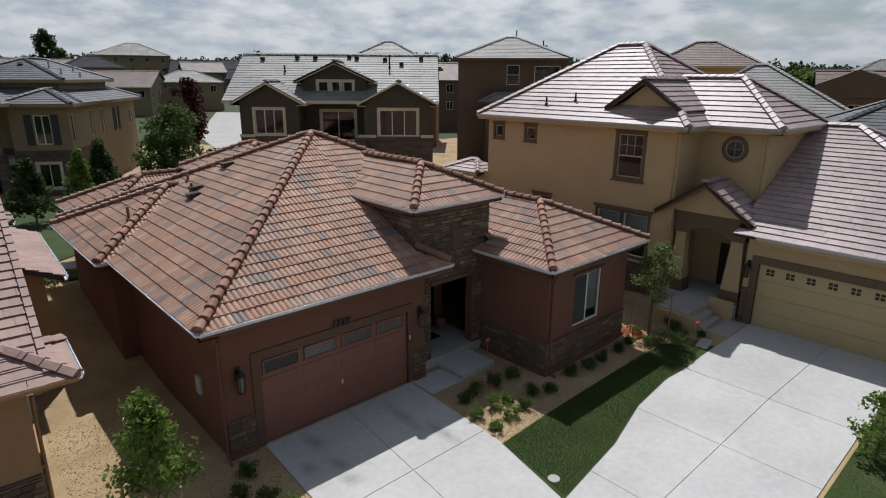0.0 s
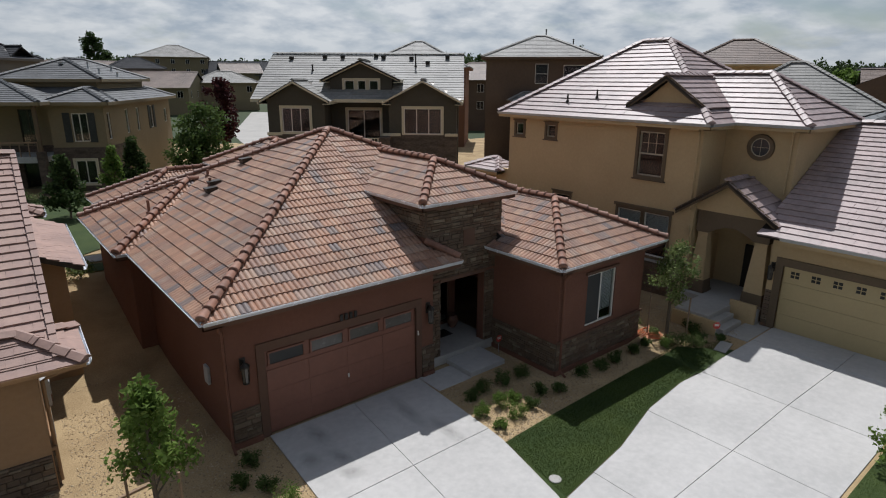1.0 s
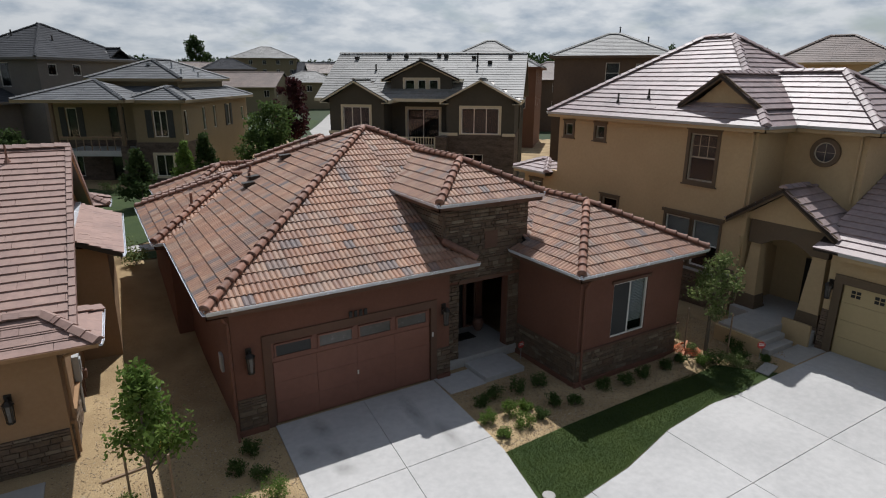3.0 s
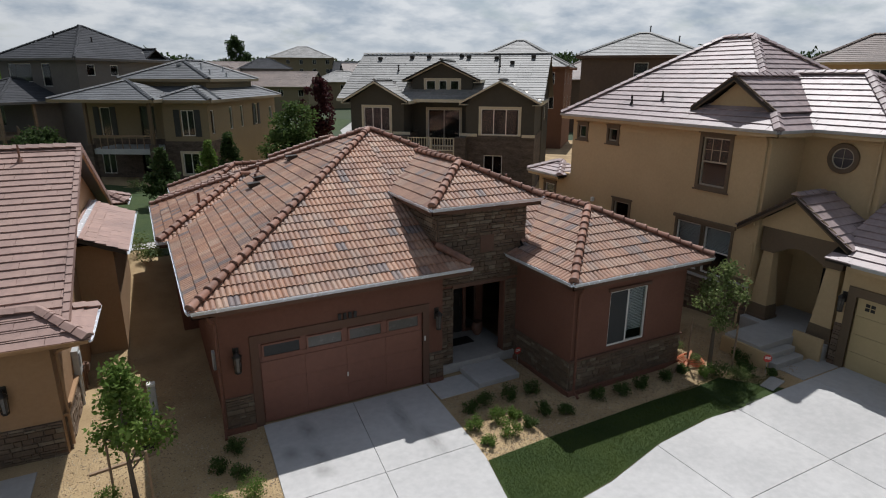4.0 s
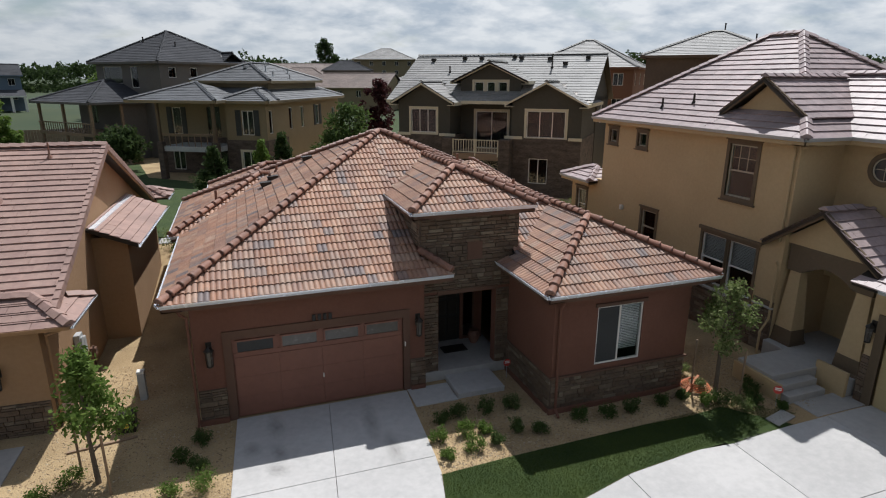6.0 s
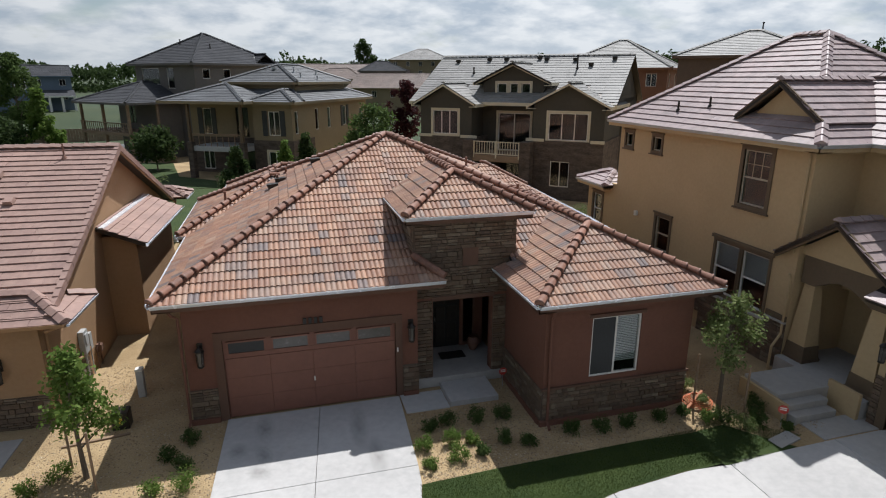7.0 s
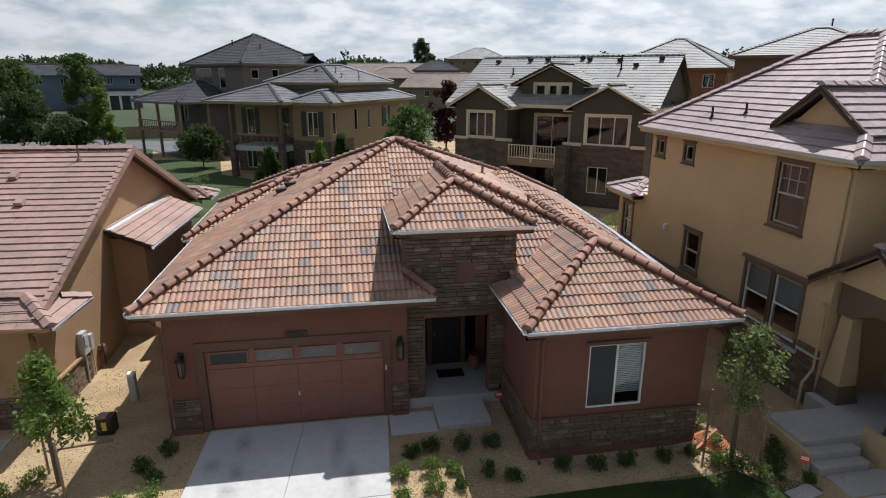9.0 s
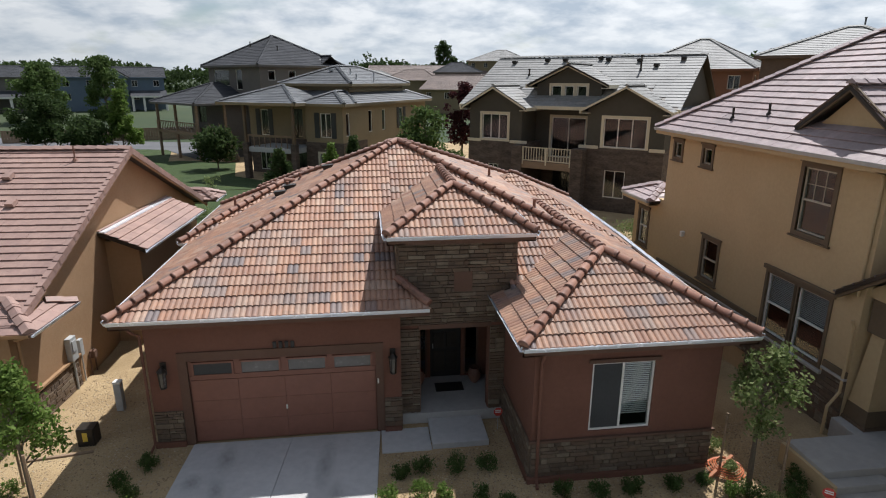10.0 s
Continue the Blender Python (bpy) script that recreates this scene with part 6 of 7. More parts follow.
# brown three-storey house
brown = stand("house", "tall brown stucco house with grey-green tile hip roof", "house", (40.2, 41.6, 1.0), -47)
B0 = -1.0
bb = [hip(-0.4, 10.6, -0.4, 9.6, 11.1 + B0, 0.42), hip(-0.2, 4.0, 6.0, 11.5, 11.2 + B0, 0.4, "n"), hip(2.2, 8.0, -2.2, 0.5, 7.2 + B0, 0.5, "n")]
roof_of(brown, bb, "course", M["tile_grey"], M["tile_grey"], caps="flat", deck_material=M["bronze"])
body(brown, M["siding_brown"], 0.0, 10.2, 0.0, 9.2, -1.0, 11.15 + B0, dict(s=[(4.6, 5.8, 7.7, 9.5, M["white"], 1, True), (7.2, 9.6, 7.6, 9.4, M["white"], 1)], w=[(2.0, 2.5, 7.6, 9.2), (4.6, 5.1, 7.6, 9.2), (7.0, 7.5, 7.6, 9.2), (3.0, 4.0, 3.6, 5.4)]))
body(brown, M["siding_brown"], 2.7, 7.6, -1.8, 0.0, -1.0, 7.25 + B0, dict(w=[(0.4, 1.1, 4.0, 5.5)]))
for b in bb:
    eave_trim(brown, b, M["siding_brown"], "n")
pipes(brown, bb, [(5.6, 5.2, 0.9), (8.2, 3.6, 0.7)], M["black"])


def plain_house(label, x, y, rz, w, d, eave, slope, wall, roof_m, gables="", z=1.0, windows=True, wing=None, over=0.45):
    h = stand("house", label, "house", (x, y, z), rz)
    bl = [hip(-w / 2, w / 2, -d / 2, d / 2, eave, slope, gables)]
    if wing:
        bl.append(hip(*wing))
    roof_of(h, bl, "course", roof_m, roof_m, caps="flat", deck_material=M["bronze"])
    holes = {}
    if windows:
        for side, ln in (("s", w), ("w", d), ("e", d)):
            n = max(int(ln / 3.6), 1)
            row = []
            for zz in ([eave - 1.9] + ([eave - 4.6] if eave > 5 else [])):
                row += [(ln * (k + 0.5) / n - 0.9, ln * (k + 0.5) / n - 0.9 + (1.1 if side == "s" else 0.8), zz, zz + 1.3, M["white"], 2 if side == "s" else 1) for k in range(n)]
            holes[side] = [(max(a, 0.1), b, *r) for a, b, *r in row]
    body(h, wall, -w / 2 + over, w / 2 - over, -d / 2 + over, d / 2 - over, -1.5, eave + 0.05, holes)
    if "e" in gables or "w" in gables or "n" in gables or "s" in gables:
        for sd in gables:
            m = {"s": facing(0, -d / 2 + over, 0, "s"), "n": facing(0, d / 2 - over, 0, "n"), "e": facing(w / 2 - over, 0, 0, "e"), "w": facing(-w / 2 + over, 0, 0, "w")}[sd]
            hw = (w if sd in "ns" else d) / 2
            Geo(m).prism([(-hw + 0.3, eave - 0.05), (hw - 0.3, eave - 0.05), (0, eave + (hw - 0.3) * slope)], 0.0, 0.18).part("gable", wall, h)
    for b in bl:
        eave_trim(h, b, wall, "")
    return h, bl


plain_house("cream two-storey house with grey hip roof, far off", 54.6, 194, -20, 20, 17, 10.5, 0.42, M["stucco_cream"], M["tile_grey"], "", 4.5)
plain_house("low cream house with brown gable roof", 32.6, 130, -32, 17, 14, 4.4, 0.42, M["stucco_cream"], M["tile_brown"], "ew", 2.9)
plain_house("long cream house with brown gable roof", 30.4, 194, -8, 38, 18, 6.2, 0.42, M["stucco_cream"], M["tile_brown"], "ew", 3.6)
plain_house("cream bungalow with grey hip roof", 47, 131, -20, 14, 11, 5.0, 0.42, M["stucco_cream"], M["tile_grey"], "", 3.2)
plain_house("house with pale glaring tile roof", 46.5, 60.5, -44, 13, 12, 9.4, 0.52, M["stucco_rust"], M["tile_grey"], "", 1.0, True, (-9.5, 0, -7.5, 0, 7.2, 0.5, "e"))
plain_house("tan house with brown tile hip roof", 64.5, 29, -65, 11, 9, 9.6, 0.55, M["stucco_tan"], M["tile_brown"])
plain_house("house with dark grey tile hip roof", 48.5, 17.5, -68, 13, 12, 5.6, 0.62, M["siding_brown"], M["tile_grey"], "", 1.0, True, (-2.0, 3.0, -8.0, 0.0, 5.4, 0.62, "n"))
plain_house("house with slate grey tile hip roofs", 39.8, 4.5, -72, 14, 9.5, 5.9, 0.44, M["stucco_tan"], M["tile_slate"], "", 0.5, True, (-3.0, 4.0, -7.0, 0.0, 5.7, 0.42, "n"))
plain_house("house with grey gable roof", 75, 17, -80, 13, 11, 6.6, 0.45, M["siding_brown"], M["tile_grey"], "sn")
plain_house("brown house with rust tile roof", 92, 20, -70, 12, 10, 7.0, 0.5, M["stucco_rust"], M["tile_brown"], "ew")
def front_porch(h, x0, x1, y, z, n):
    """A low porch on white posts before a house front."""
    g = Geo()
    g.add([(x0 - 0.3, y - 3.0, z), (x1 + 0.3, y - 3.0, z), (x1 + 0.3, y, z + 1.1), (x0 - 0.3, y, z + 1.1), (x0 - 0.3, y - 3.0, z - 0.22), (x1 + 0.3, y - 3.0, z - 0.22), (x1 + 0.3, y, z - 0.22), (x0 - 0.3, y, z - 0.22)],
          [(0, 1, 2, 3), (7, 6, 5, 4), (0, 4, 5, 1), (1, 5, 6, 2), (2, 6, 7, 3), (3, 7, 4, 0)])
    g.part("porch_roof", M["tile_dark"], h, "charcoal porch roof")
    Geo().box(x0 - 0.3, x1 + 0.3, y - 3.06, y - 3.0, z - 0.3, z + 0.03).part("porch_fascia", M["white"], h, "white porch fascia")
    for k in range(n):
        x = x0 + (x1 - x0) * k / (n - 1)
        Geo().box(x - 0.22, x + 0.22, y - 2.9, y - 2.46, -1.0, z - 0.22, 0.03).part("porch_post", M["white"], h, "white square porch post")


blue, _ = plain_house("blue-grey sided house with white trim", -46, 137, 20, 25, 10, 7.0, 0.42, M["siding_blue"], M["tile_dark"], "ew", 2.6, True, (-1.5, 5.5, -7.0, 0.0, 7.0, 0.62, "sn"))
gable_front(blue, 2.0, -6.0, 3.0, 7.0, 0.62, M["siding_blue"], M["white"])
body(blue, M["siding_blue"], -1.0, 5.0, -6.0, -4.5, -1.5, 7.05, dict(s=[(0.8, 2.4, 4.6, 6.3, M["white"], 2, False, M["white"]), (3.6, 5.2, 4.6, 6.3, M["white"], 2, False, M["white"])]))
front_porch(blue, 5.6, 12.0, -4.6, 3.2, 4)
grey_far, _ = plain_house("grey sided house with white porch trim", -63.5, 130, 20, 20, 10, 7.0, 0.42, M["siding_grey"], M["tile_dark"], "", 2.6)
front_porch(grey_far, -2.0, 9.0, -4.6, 3.2, 5)
plain_house("dark house behind olive roof", 72.0, 182, -30, 22, 16, 6.4, 0.5, M["siding_grey"], M["tile_dark"], "ew", 3.6)
plain_house("tan house with brown gable roof, far off", 2.0, 118, 5, 16, 10, 7.6, 0.45, M["stucco_cream"], M["tile_brown"], "ew")
plain_house("brown house far beyond", 70, 75, -40, 14, 11, 8.0, 0.5, M["siding_brown"], M["tile_brown"])
plain_house("tan house far beyond with grey roof", 95, 50, -55, 14, 11, 7.0, 0.5, M["stucco_cream"], M["tile_grey"])
far_kinds = [("far tan house with brown roof", M["stucco_cream"], M["tile_brown"]), ("far grey house with dark roof", M["siding_grey"], M["tile_dark"]), ("far brown house with grey roof", M["siding_brown"], M["tile_grey"])]
r2 = random.Random(5)
for k in range(26):
    a = radians(-4 + 104 * k / 25)
    dist = r2.uniform(135, 240)
    lab, wm, rm = far_kinds[k % 3]
    plain_house(lab, dist * math.sin(a), dist * math.cos(a), -math.degrees(a) + r2.uniform(-30, 30), r2.uniform(11, 16), r2.uniform(9, 11), r2.uniform(5.5, 8.2), 0.5, wm, rm, r2.choice(["", "ew", ""]), 3.2, False)


# ---------------------------------------------------------------- plants
def leaves(center_pts, spread, n, size, material, name, seed, flat=0.0):
    """A crown of many small two-sided leaves gathered round points."""
    r = np.random.default_rng(seed)
    c = np.array(center_pts)[r.integers(len(center_pts), size=n)]
    p = c + np.clip(r.normal(size=(n, 3)), -1.6, 1.6) * spread
    u = r.normal(size=(n, 3))
    u /= np.linalg.norm(u, axis=1)[:, None]
    t = r.normal(size=(n, 3))
    t[:, 2] += flat
    v = np.cross(u, t)
    v /= np.linalg.norm(v, axis=1)[:, None] + 1e-9
    s = size * r.uniform(0.6, 1.3, size=(n, 1))
    V = np.stack([p - u * s, p - v * s * 0.55, p + u * s, p + v * s * 0.55], 1).reshape(-1, 3)
    F = np.arange(4 * n).reshape(n, 4)
    return np_mesh(name, V, F, material)


def tree(label, x, y, h, r, material, n, size, trunk=0.35, seed=1, z=None, shape="round", clumps=40, stakes=False, category="tree", group=""):
    x, y = near(x, y)
    z = ground_z(x, y) if z is None else z
    t = stand("tree", label, category, (x, y, z), 0, group)
    rr = random.Random(seed)
    g = Geo()
    k = 0.012 * h + 0.015
    g.tube([(0, 0, -0.1), (0.02 * h * rr.uniform(-1, 1), 0, h * trunk), (0.0, 0.02 * h * rr.uniform(-1, 1), h * 0.9)], k * 1.3, 7, k * 0.25)
    trunk_ob = g.part("trunk", M["bark"], t)
    pts = []
    for i in range(clumps):
        a = rr.uniform(0, 2 * math.pi)
        q = rr.uniform(0, 1)
        zz = h * (trunk + (1 - trunk) * q)
        if shape == "cone":
            rad = r * (1.05 - q) * rr.uniform(0.35, 1.0)
        else:
            rad = r * math.sin(math.pi * min(max(0.14 + 0.8 * q, 0), 1)) ** 0.7 * rr.uniform(0.25, 1.0)
        pts.append((rad * math.cos(a), rad * math.sin(a), zz))
    for p in pts[::3]:
        lo = (0, 0, max(p[2] - 0.5 * math.hypot(p[0], p[1]) - 0.05 * h, h * trunk * 0.5))
        Geo().tube([lo, (p[0] * 0.5, p[1] * 0.5, (lo[2] + p[2]) / 2 + 0.02 * h), p], k * 0.45, 5, k * 0.12).part("limb", M["bark"], t)
    ob = new("crown", leaves(pts, r * (0.16 if clumps < 60 else 0.12), n, size, material, "crown", seed))
    ob.parent = t
    if stakes:
        for dx, dy in ((-0.45, 0.5), (0.35, -0.55)):
            g = Geo()
            g.tube([(dx, dy, -0.1), (dx, dy, 1.55)], 0.03, 6)
            g.part("stake", M["wood"], t, "timber tree stake")
    return t


def shrub(label, x, y, h, r, material, n, size, seed, category="shrub", group="shrubs in the gravel beds"):
    x, y = near(x, y)
    t = stand("shrub", label, category, (x, y, ground_z(x, y) + 0.005), 0, group)
    rr = random.Random(seed)
    pts = [(r * 0.75 * rr.uniform(0, 1) ** 0.5 * math.cos(a), r * 0.75 * rr.uniform(0, 1) ** 0.5 * math.sin(a), h * rr.uniform(0.25, 0.95)) for a in (rr.uniform(0, 6.28) for _ in range(14))]
    for p in pts[:6]:
        Geo().tube([(0, 0, -0.03), p], 0.012, 5, 0.004).part("stem", M["bark"], t)
    ob = new("foliage", leaves(pts, r * 0.22, n, size, material, "foliage", seed))
    ob.parent = t
    return t


tree("young silvery-green staked tree in a gravel bed", 19.3, 9.6, 3.45, 0.80, M["leaf_pale"], 2200, 0.06, 0.43, 3, stakes=True, clumps=46)
tree("young green staked tree in tan gravel", 2.4, 11.0, 3.2, 0.98, M["leaf_lime"], 2900, 0.065, 0.40, 4, shape="cone", stakes=True, clumps=44)
tree("lime-green leafy bush beside the driveway", 16.6, 1.85, 1.75, 0.66, M["leaf_lime"], 1300, 0.06, 0.2, 5)
for i, (lab, x, y, h, r, m, n, s, sh) in enumerate([
        ("dark green conifer before the cream house", 4.6, 37.7, 3.4, 1.35, "leaf_dark", 2400, 0.13, "cone"),
        ("lime-green young tree before the cream house", 7.7, 41.3, 3.5, 1.0, "leaf_lime", 2200, 0.1, "cone"),
        ("dark green shrub tree by the cream wall", 9.3, 43.0, 3.7, 1.3, "leaf_dark", 2600, 0.12, "cone"),
        ("spreading green tree between the houses", 14.9, 45.6, 5.6, 2.3, "leaf", 3400, 0.15, "round"),
        ("spreading green tree beside the cream house", 13.6, 44.6, 3.8, 1.8, "leaf", 2300, 0.14, "round"),
        ("plum-red leaved tree by the far drive", 19.4, 54.7, 7.6, 1.7, "leaf_red", 3600, 0.16, "round"),
        ("large green tree beyond the lawn", -24.2, 84.0, 10.8, 2.9, "leaf", 9000, 0.18, "round"),
        ("dark green tree by the fence", -24.9, 68.5, 6.4, 2.9, "leaf_dark", 8000, 0.17, "round"),
        ("green tree beside the street", -16.7, 68.6, 6.9, 2.0, "leaf_lime", 4500, 0.2, "cone"),
        ("dark low tree beside the street", -20.0, 67.0, 4.0, 2.6, "leaf_dark", 3200, 0.2, "round"),
        ("dark green tree beside timber deck", -3.4, 54.5, 3.7, 2.1, "leaf_dark", 3200, 0.17, "round"),
        ("tall green tree behind grey houses", -46, 112, 9.5, 4.2, "leaf", 8000, 0.24, "round"),
        ("pale green street tree", -16, 122, 8, 3.2, "leaf_lime", 5000, 0.2, "round"),
        ("pale green street tree", -10, 124, 8, 3.0, "leaf_lime", 5000, 0.2, "round"),
        ("bright green tree far beyond the roofs", 118, 36, 8, 3.5, "leaf_lime", 1800, 0.4, "round"),
        ("tall poplar on the skyline", 43, 252, 21, 5.5, "leaf_dark", 5000, 0.5, "round"),
        ("green tree by the dark olive wall", 16.8, 43.0, 2.6, 1.3, "leaf", 1600, 0.12, "round")]):
    tree(lab, x, y, h, r, M[m], n, s, 0.22 if sh == "cone" else 0.3, 20 + i, shape=sh, clumps=80)

# treeline on the skyline: countless far trees as one mass
r3 = np.random.default_rng(11)
cl = []
for a in np.linspace(radians(-50), radians(110), 900):
    d = 290 + 70 * r3.random()
    hh = 13.8 + 5.0 * math.exp(-((a - 0.7) / 0.38) ** 2) + 2.4 * r3.random() + 1.5 * math.sin(a * 9) + 1.2 * math.sin(a * 31) + (4.0 if r3.random() < 0.03 else 0)
    q = r3.normal(size=(150, 3))
    q /= np.linalg.norm(q, axis=1)[:, None]
    q *= r3.random((150, 1)) ** 0.4
    q[:, 2] = np.sign(q[:, 2]) * np.abs(q[:, 2]) ** 0.5
    cl.append(np.array((d * math.sin(a), d * math.cos(a), 1.0 + hh * 0.5)) + q * np.array((3.2, 3.2, hh * 0.52)))
cl = np.concatenate(cl)
woods = tagged(new("woods", leaves(cl, 0.3, 210000, 0.75, M["leaf_dark"], "woods", 12)), "dark green treeline along the horizon", "trees", kind="stuff")

# shrubs of the front beds
spots = [(11.26, 9.95, 0.42, "lime"), (11.82, 9.95, 0.30, "lime"), (10.5, 9.92, 0.38, "lime"), (11.25, 9.25, 0.42, "lime"), (10.45, 9.15, 0.3, "lime"), (11.4, 10.83, 0.40, ""), (12.2, 10.85, 0.42, ""), (12.96, 10.79, 0.42, ""), (10.85, 10.8, 0.34, ""),
         (11.95, 9.35, 0.32, ""), (12.6, 9.7, 0.36, ""), (13.2, 9.4, 0.34, ""), (14.54, 9.63, 0.36, ""), (15.35, 9.5, 0.38, ""), (16.2, 9.55, 0.36, ""), (17.2, 9.55, 0.38, ""), (18.1, 9.6, 0.3, ""),
         (18.95, 10.75, 0.42, "pale"), (18.9, 9.0, 0.5, ""), (19.25, 8.5, 0.45, "pale"), (18.5, 9.1, 0.34, "lime"), (19.8, 8.6, 0.38, ""), (20.1, 9.0, 0.4, ""), (20.6, 9.6, 0.35, ""), (20.4, 8.2, 0.25, ""), (19.0, 9.9, 0.3, "pale"),
         (4.73, 9.93, 0.5, "lime"), (1.79, 11.1, 0.48, "lime"), (4.02, 9.9, 0.4, "lime"), (4.64, 11.86, 0.36, ""), (4.18, 11.3, 0.34, ""), (4.61, 10.74, 0.36, ""), (1.3, 10.6, 0.4, "lime"), (3.4, 9.2, 0.45, "lime"), (2.4, 9.4, 0.4, "lime")]
for i, (x, y, s, k) in enumerate(spots):
    m = {"lime": "leaf_lime", "pale": "leaf_pale", "": "leaf"}[k]
    shrub({"lime": "small bright green shrub in tan gravel", "pale": "small grey-green shrub in tan gravel", "": "small dark green shrub in gravel bed"}[k], x, y, s * 0.85, s * 0.72, M[m], 900, 0.027, 60 + i)
for i, (x, y, s) in enumerate([(23.5, 26.5, 0.9), (24.6, 27.2, 0.8), (22.2, 27.5, 0.7), (2.8, 27.0, 0.9), (3.3, 25.8, 0.6), (0.5, 34, 0.7), (-1.5, 44.5, 0.8), (3.0, 44.0, 0.8)]):
    shrub("dry brownish shrub behind the houses", x, y, s, s * 0.9, M["leaf_pale"], 500, 0.05, 120 + i)

# grass blades on the front lawns
def blades(name, label, inside, x0, x1, y0, y1, n, h, seed):
    r = np.random.default_rng(seed)
    p = np.stack([r.uniform(x0, x1, n), r.uniform(y0, y1, n)], 1)
    p = p[[inside(a, b) for a, b in p]]
    n = len(p)
    a = r.uniform(0, 6.28, n)
    w = 0.0045
    hh = h * r.uniform(0.6, 1.3, n)
    base = np.stack([p[:, 0], p[:, 1], [0.028 + ground_z(a, b) for a, b in p]], 1)
    d = np.stack([np.cos(a) * w, np.sin(a) * w, np.zeros(n)], 1)
    tip = base + np.stack([r.normal(size=n) * 0.018, r.normal(size=n) * 0.018, hh], 1)
    V = np.stack([base - d, base + d, tip], 1).reshape(-1, 3)
    me = np_mesh(name, V, np.arange(3 * n).reshape(n, 3), M["grass"])
    return tagged(new(name, me), label, "grass", kind="stuff")


def in_lawn(x, y):
    return x > 9.72 + (y - 6.4) * 0.17 and top2(x) + 0.03 < y < 8.62 + 0.03 * (x - 10) and (x < 18.9 or y < 8.9 - (x - 18.8) * 1.1)


blades("grass", "short green lawn blades", in_lawn, 9.7, 20.2, 6.2, 8.9, 110000, 0.032, 31)
blades("grass", "short green lawn blades beside the driveway", lambda x, y: y < 2.28, 12, 24, -1.0, 2.3, 40000, 0.032, 32)

# loose stones in the gravel beds
def pebbles(name, x0, x1, y0, y1, n, seed, bad):
    r = np.random.default_rng(seed)
    p = np.stack([r.uniform(x0, x1, n), r.uniform(y0, y1, n)], 1)
    p = p[[not bad(a, b) for a, b in p]]
    n = len(p)
    s = r.uniform(0.012, 0.032, (n, 1, 1))
    unit = np.array([(1, 0, 0), (0, 1, 0), (-1, 0, 0), (0, -1, 0), (0, 0, 0.7)])
    ang = r.uniform(0, 6.28, n)
    R = np.stack([np.cos(ang), -np.sin(ang), np.zeros(n), np.sin(ang), np.cos(ang), np.zeros(n), np.zeros(n), np.zeros(n), np.ones(n)], 1).reshape(n, 3, 3)
    z = np.array([ground_z(a, b) for a, b in p])
    V = np.einsum("nij,kj->nki", R, unit) * s * r.uniform(0.7, 1.3, (n, 1, 3)) + np.stack([p[:, 0], p[:, 1], z], 1)[:, None, :]
    F = (np.array([(0, 1, 4), (1, 2, 4), (2, 3, 4), (3, 0, 4)])[None] + 5 * np.arange(n)[:, None, None]).reshape(-1, 3)
    return tagged(new(name, np_mesh(name, V.reshape(-1, 3), F, M["pebble"])), "loose tan and buff gravel stones", "gravel", kind="stuff")


def in_drive(x, y):
    return (x > 10.3 and y > 11.7 and x < 13.3) or (left1(y) < x < edge1(y) + 0.05) or x < 0.35


pebbles("gravel_stones", 10.2, 18.4, 8.6, 12.9, 14000, 41, lambda x, y: in_drive(x, y) or (x > 13.85 and y > 10.15) or in_lawn(x, y))
pebbles("gravel_stones", 18.4, 21.0, 7.6, 11.5, 4500, 42, lambda x, y: in_lawn(x, y) or y < top2(x) + 0.1 - lift(x) * 1.1)
pebbles("gravel_stones", 0.4, 5.5, 6.0, 19.0, 14000, 43, lambda x, y: (x > 4.5 and y > 12.7) or in_drive(x, y) or (x < 1.3 and y > 13.8))


# ---------------------------------------------------------------- small things
g = Geo()
for k in range(5):
    rad = 0.44 - 0.045 * k
    g.tube([(rad * math.cos(t) * (1 + 0.06 * math.sin(3 * t + k)), rad * math.sin(t), 0.03 + 0.035 * k + 0.01 * math.sin(5 * t)) for t in (2 * math.pi * j / 22 for j in range(22))], 0.014, 5)
hose = g.thing("garden_hose", M["orange"], "coiled orange garden hose lying on gravel", "hose")
hose.location = (18.75, 9.85, lift(18.75, 9.85) + 0.01)
Geo(pose(18.45, 9.95, 0.07, 0, -8, 18)).box(-0.75, 0.75, -0.05, 0.05, 0.0, 0.09, 0.012).thing("timber_stake", M["wood"], "weathered timber post lying on gravel", "timber")
Geo(pose(18.55, 9.82, 0.20, 0, -8, 30)).box(-0.6, 0.6, -0.04, 0.04, 0.0, 0.08, 0.012).thing("timber_stake", M["orange_wood"], "reddish timber offcut lying on gravel", "timber")
Geo(pose(19.55, 7.55, lift(19.55), 0, -8, 8)).box(-0.35, 0.35, -0.2, 0.2, 0.0, 0.05, 0.012).thing("stepping_stone", M["concrete_old"], "flat grey stepping stone by the driveway", "stone")
Geo().turned(9.98, 6.85, [(0.14, 0.0), (0.15, 0.05), (0.13, 0.06)], 16).thing("valve_cover", M["concrete_old"], "round tan irrigation valve cover in grass", "valve cover")
for x, y in ((13.62, 12.45), (19.85, 8.0)):
    s = stand("yard_sign", "small red hexagonal security sign on a stake", "sign", (x, y, lift(x, y)), 0 if x < 15 else -40)
    Geo().tube([(0, 0, -0.05), (0, 0, 0.45)], 0.008, 5).part("stake", M["grey_metal"], s)
    Geo().prism([(0.13 * math.cos(a), 0.55 + 0.13 * math.sin(a)) for a in (math.pi / 4 * k + math.pi / 8 for k in range(8))], -0.015, -0.005).part("plate", M["red"], s)
    for zz in (0.58, 0.53):
        Geo().box(-0.08, 0.08, -0.02, -0.015, zz, zz + 0.03).part("text_bar", M["white"], s)
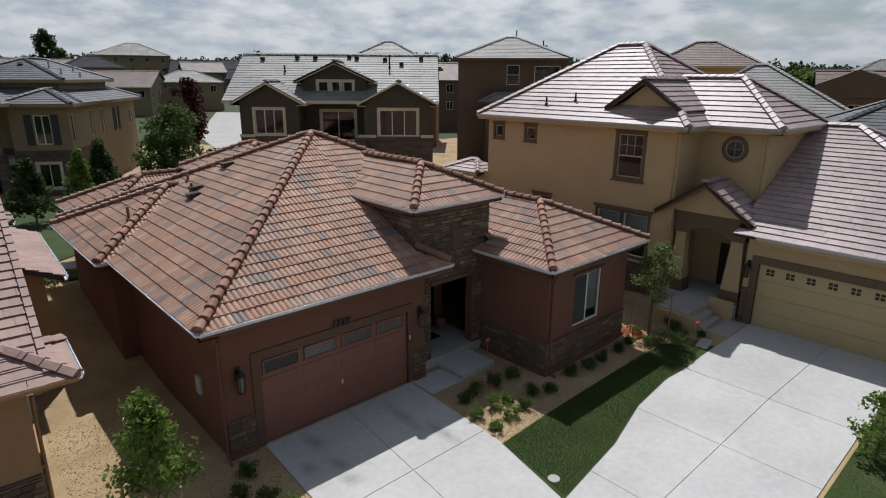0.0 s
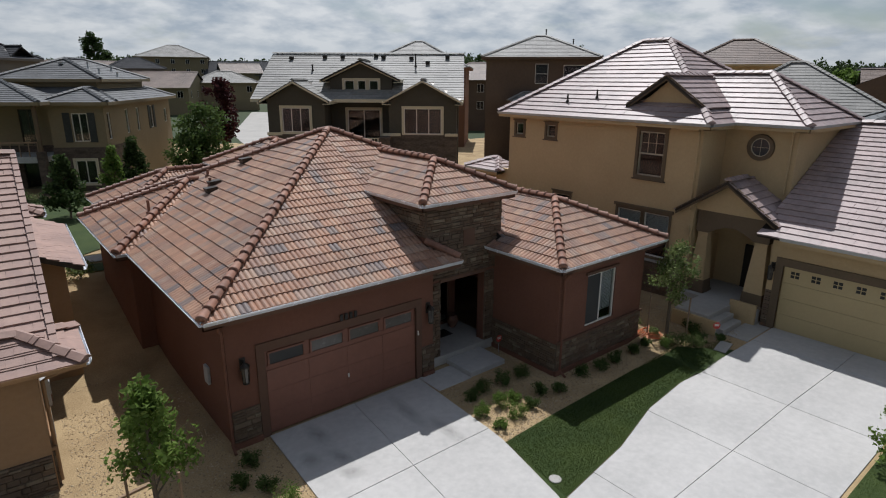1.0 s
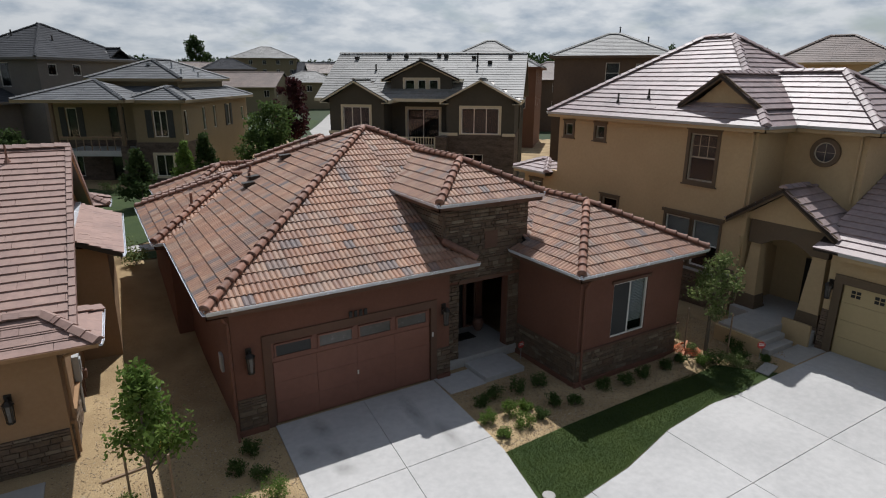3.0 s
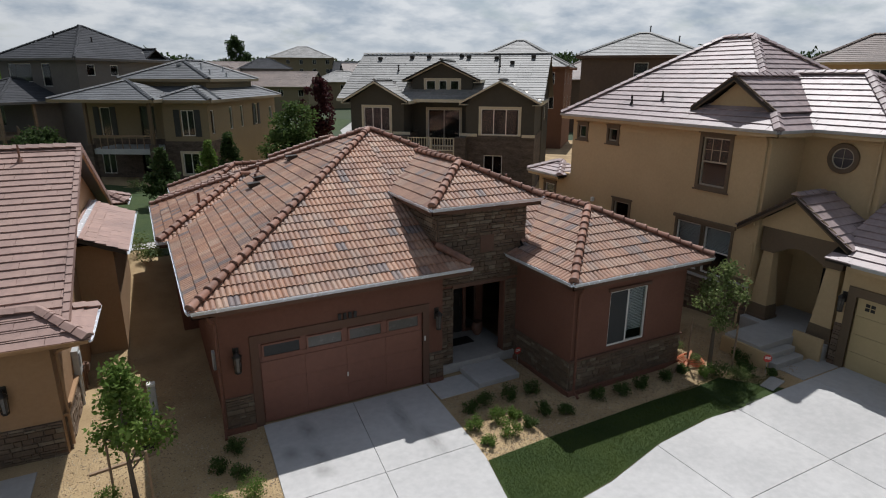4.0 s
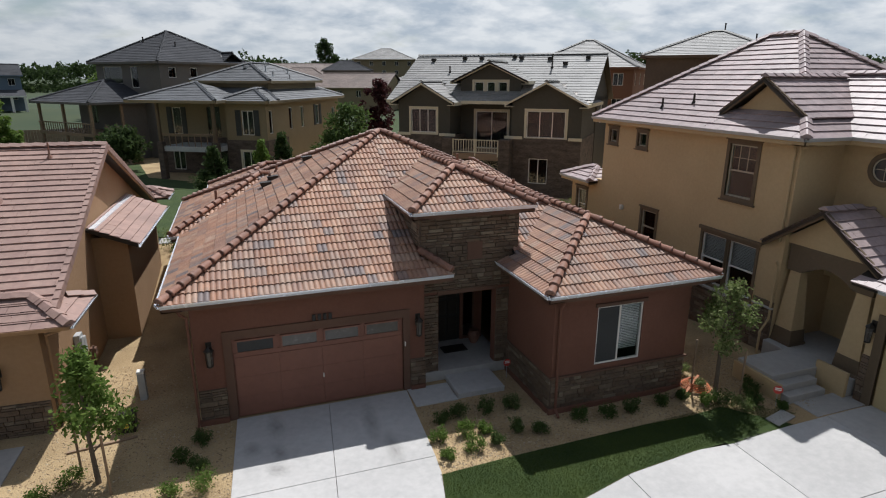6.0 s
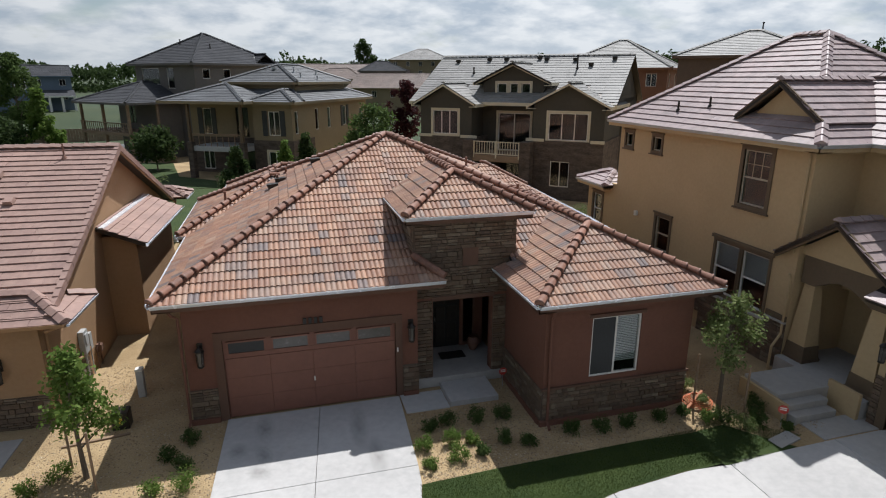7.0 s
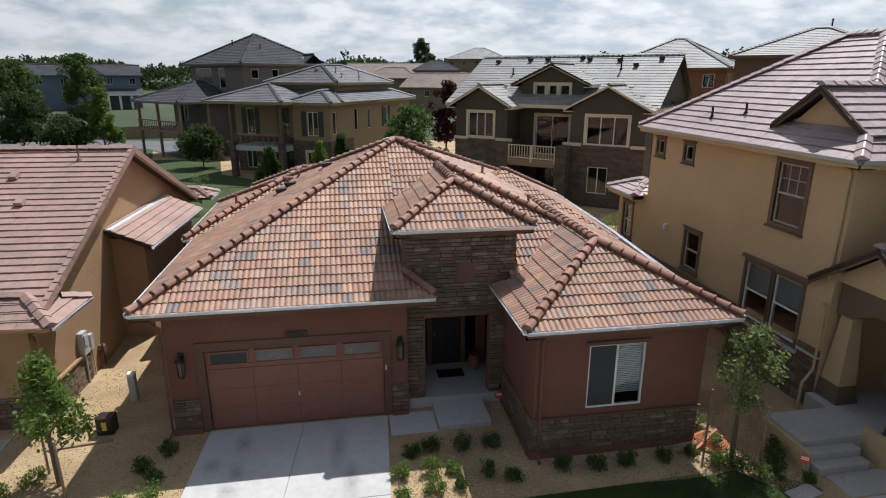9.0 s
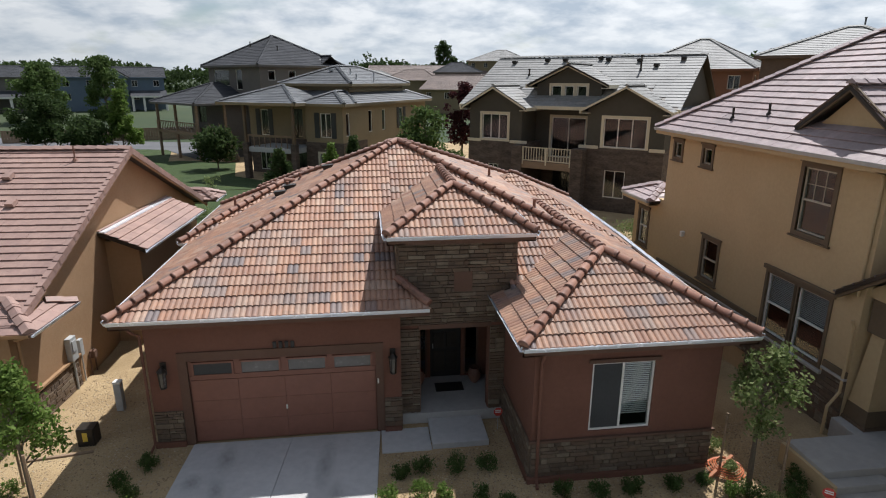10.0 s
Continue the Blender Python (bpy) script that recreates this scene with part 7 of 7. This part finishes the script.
# grey utility post with pale cap and a dark pedestal in the side yard
p = stand("utility_post", "grey square utility pedestal with white cap", "utility post", (2.9, 14.8, 0))
Geo().box(-0.10, 0.10, -0.10, 0.10, -0.05, 0.85, 0.012).part("post", M["grey_metal"], p)
Geo().box(-0.11, 0.11, -0.11, 0.11, 0.85, 0.93, 0.02).part("cap", M["white"], p)
p = stand("utility_box", "dark utility box with yellow label in gravel", "utility box", (2.7, 13.2, 0))
Geo().box(-0.22, 0.22, -0.2, 0.2, -0.05, 0.5, 0.03).part("cabinet", M["bronze"], p)
Geo().box(-0.06, 0.06, -0.208, -0.2, 0.15, 0.4).part("label", M["yellow"], p, "yellow warning label")
Geo(pose(2.2, 12.6, 0, 0, 0, 8)).box(-0.8, 0.8, -0.04, 0.04, 0.0, 0.05, 0.01).thing("edging", M["wood"], "pale timber edging in gravel", "edging")
# oil spots on the driveway
for x, y, a, b, r in ((6.5, 10.75, 0.24, 0.5, 10), (6.4, 10.1, 0.3, 0.42, 40), (5.85, 11.1, 0.28, 0.4, 0), (6.5, 12.0, 0.32, 0.75, 4), (9.0, 11.4, 0.3, 1.1, -4), (9.3, 10.0, 0.26, 0.9, 0)):
    g = Geo()
    g.add([(math.cos(k * math.pi / 12), math.sin(k * math.pi / 12), 0) for k in range(24)], [tuple(range(24))])
    st = g.thing("oil_stain", M["stain"], "faint dark oil spot on concrete", "stain")
    st.matrix_basis = pose(x, y, 0.034, 0, 0, r) @ Matrix.Diagonal((a, b, 1, 1))
# urns and mat on the porch
for x in (11.6, 13.35):
    g = Geo().turned(x, 14.6, [(0.10, 0.32), (0.13, 0.36), (0.20, 0.52), (0.21, 0.66), (0.15, 0.78), (0.17, 0.82), (0.14, 0.82)], 16)
    g.thing("urn", M["cap"], "dark red-brown ceramic urn by the front door", "urn", at=(x, 14.6, 0.32))
Geo().box(12.1, 12.95, 14.1, 14.6, 0.32, 0.34, 0.006).thing("doormat", M["black"], "dark doormat on the porch floor", "doormat")
# back fence along the street and retaining boulders
fence = stand("fence", "weathered timber fence along the street", "fence", (-38, 84, 0.8), 12)
for k in range(90):
    Geo().box(k * 0.34, k * 0.34 + 0.32, 0, 0.03, -0.3, 1.8).part("fence_board", M["wood"], fence)
rb = random.Random(9)
for k in range(12):
    x, y = 19.5 + k * 0.55 + rb.uniform(-0.15, 0.15), 47.2 - k * 0.32 + rb.uniform(-0.2, 0.2)
    s = rb.uniform(0.25, 0.42)
    z = ground_z(x, y)
    b = Geo()
    b.loft([[(x + s * q * math.cos(a) * rb.uniform(0.8, 1.15), y + s * q * math.sin(a) * rb.uniform(0.8, 1.15), z + zz * s) for a in (0.785 * j for j in range(8))] for q, zz in ((0.9, -0.2), (1.0, 0.2), (0.8, 0.6), (0.3, 0.8))])
    b.thing("boulder", M["stone"], "rounded tan landscape boulder on the slope", "boulder", "boulders on the slope", at=(x, y, z))


def car(label, x, y, z, rz, paint):
    c = stand("car", label, "car", (x, y, z), rz)
    side = [(-2.2, 0.35), (2.2, 0.35), (2.25, 0.75), (1.3, 0.92), (0.75, 1.42), (-1.2, 1.45), (-1.9, 0.98), (-2.25, 0.9)]
    Geo().prism(side, -0.85, 0.85).part("body", paint, c)
    Geo().prism([(0.72, 1.38), (-1.1, 1.40), (-1.7, 1.0), (1.2, 0.96)][::-1], -0.86, 0.86).part("side_glass", M["glass_dark"], c)
    for wx in (-1.4, 1.4):
        for wy in (-0.86, 0.70):
            g = Geo(pose(wx, wy, 0.33, -90, 0, 0))
            g.turned(0, 0, [(0.25, -0.0), (0.33, 0.03), (0.33, 0.15), (0.25, 0.18)][::1], 14)
            g.part("wheel", M["black"], c)
    return c


car("white parked car beyond the fence", -13.5, 112, 0.9, 30, M["white"])
car("dark blue parked car beyond the fence", -9.0, 110, 0.9, 20, M["siding_blue"])
car("white pickup parked by the grey house", -33.5, 84.8, 0.9, 80, M["white"])
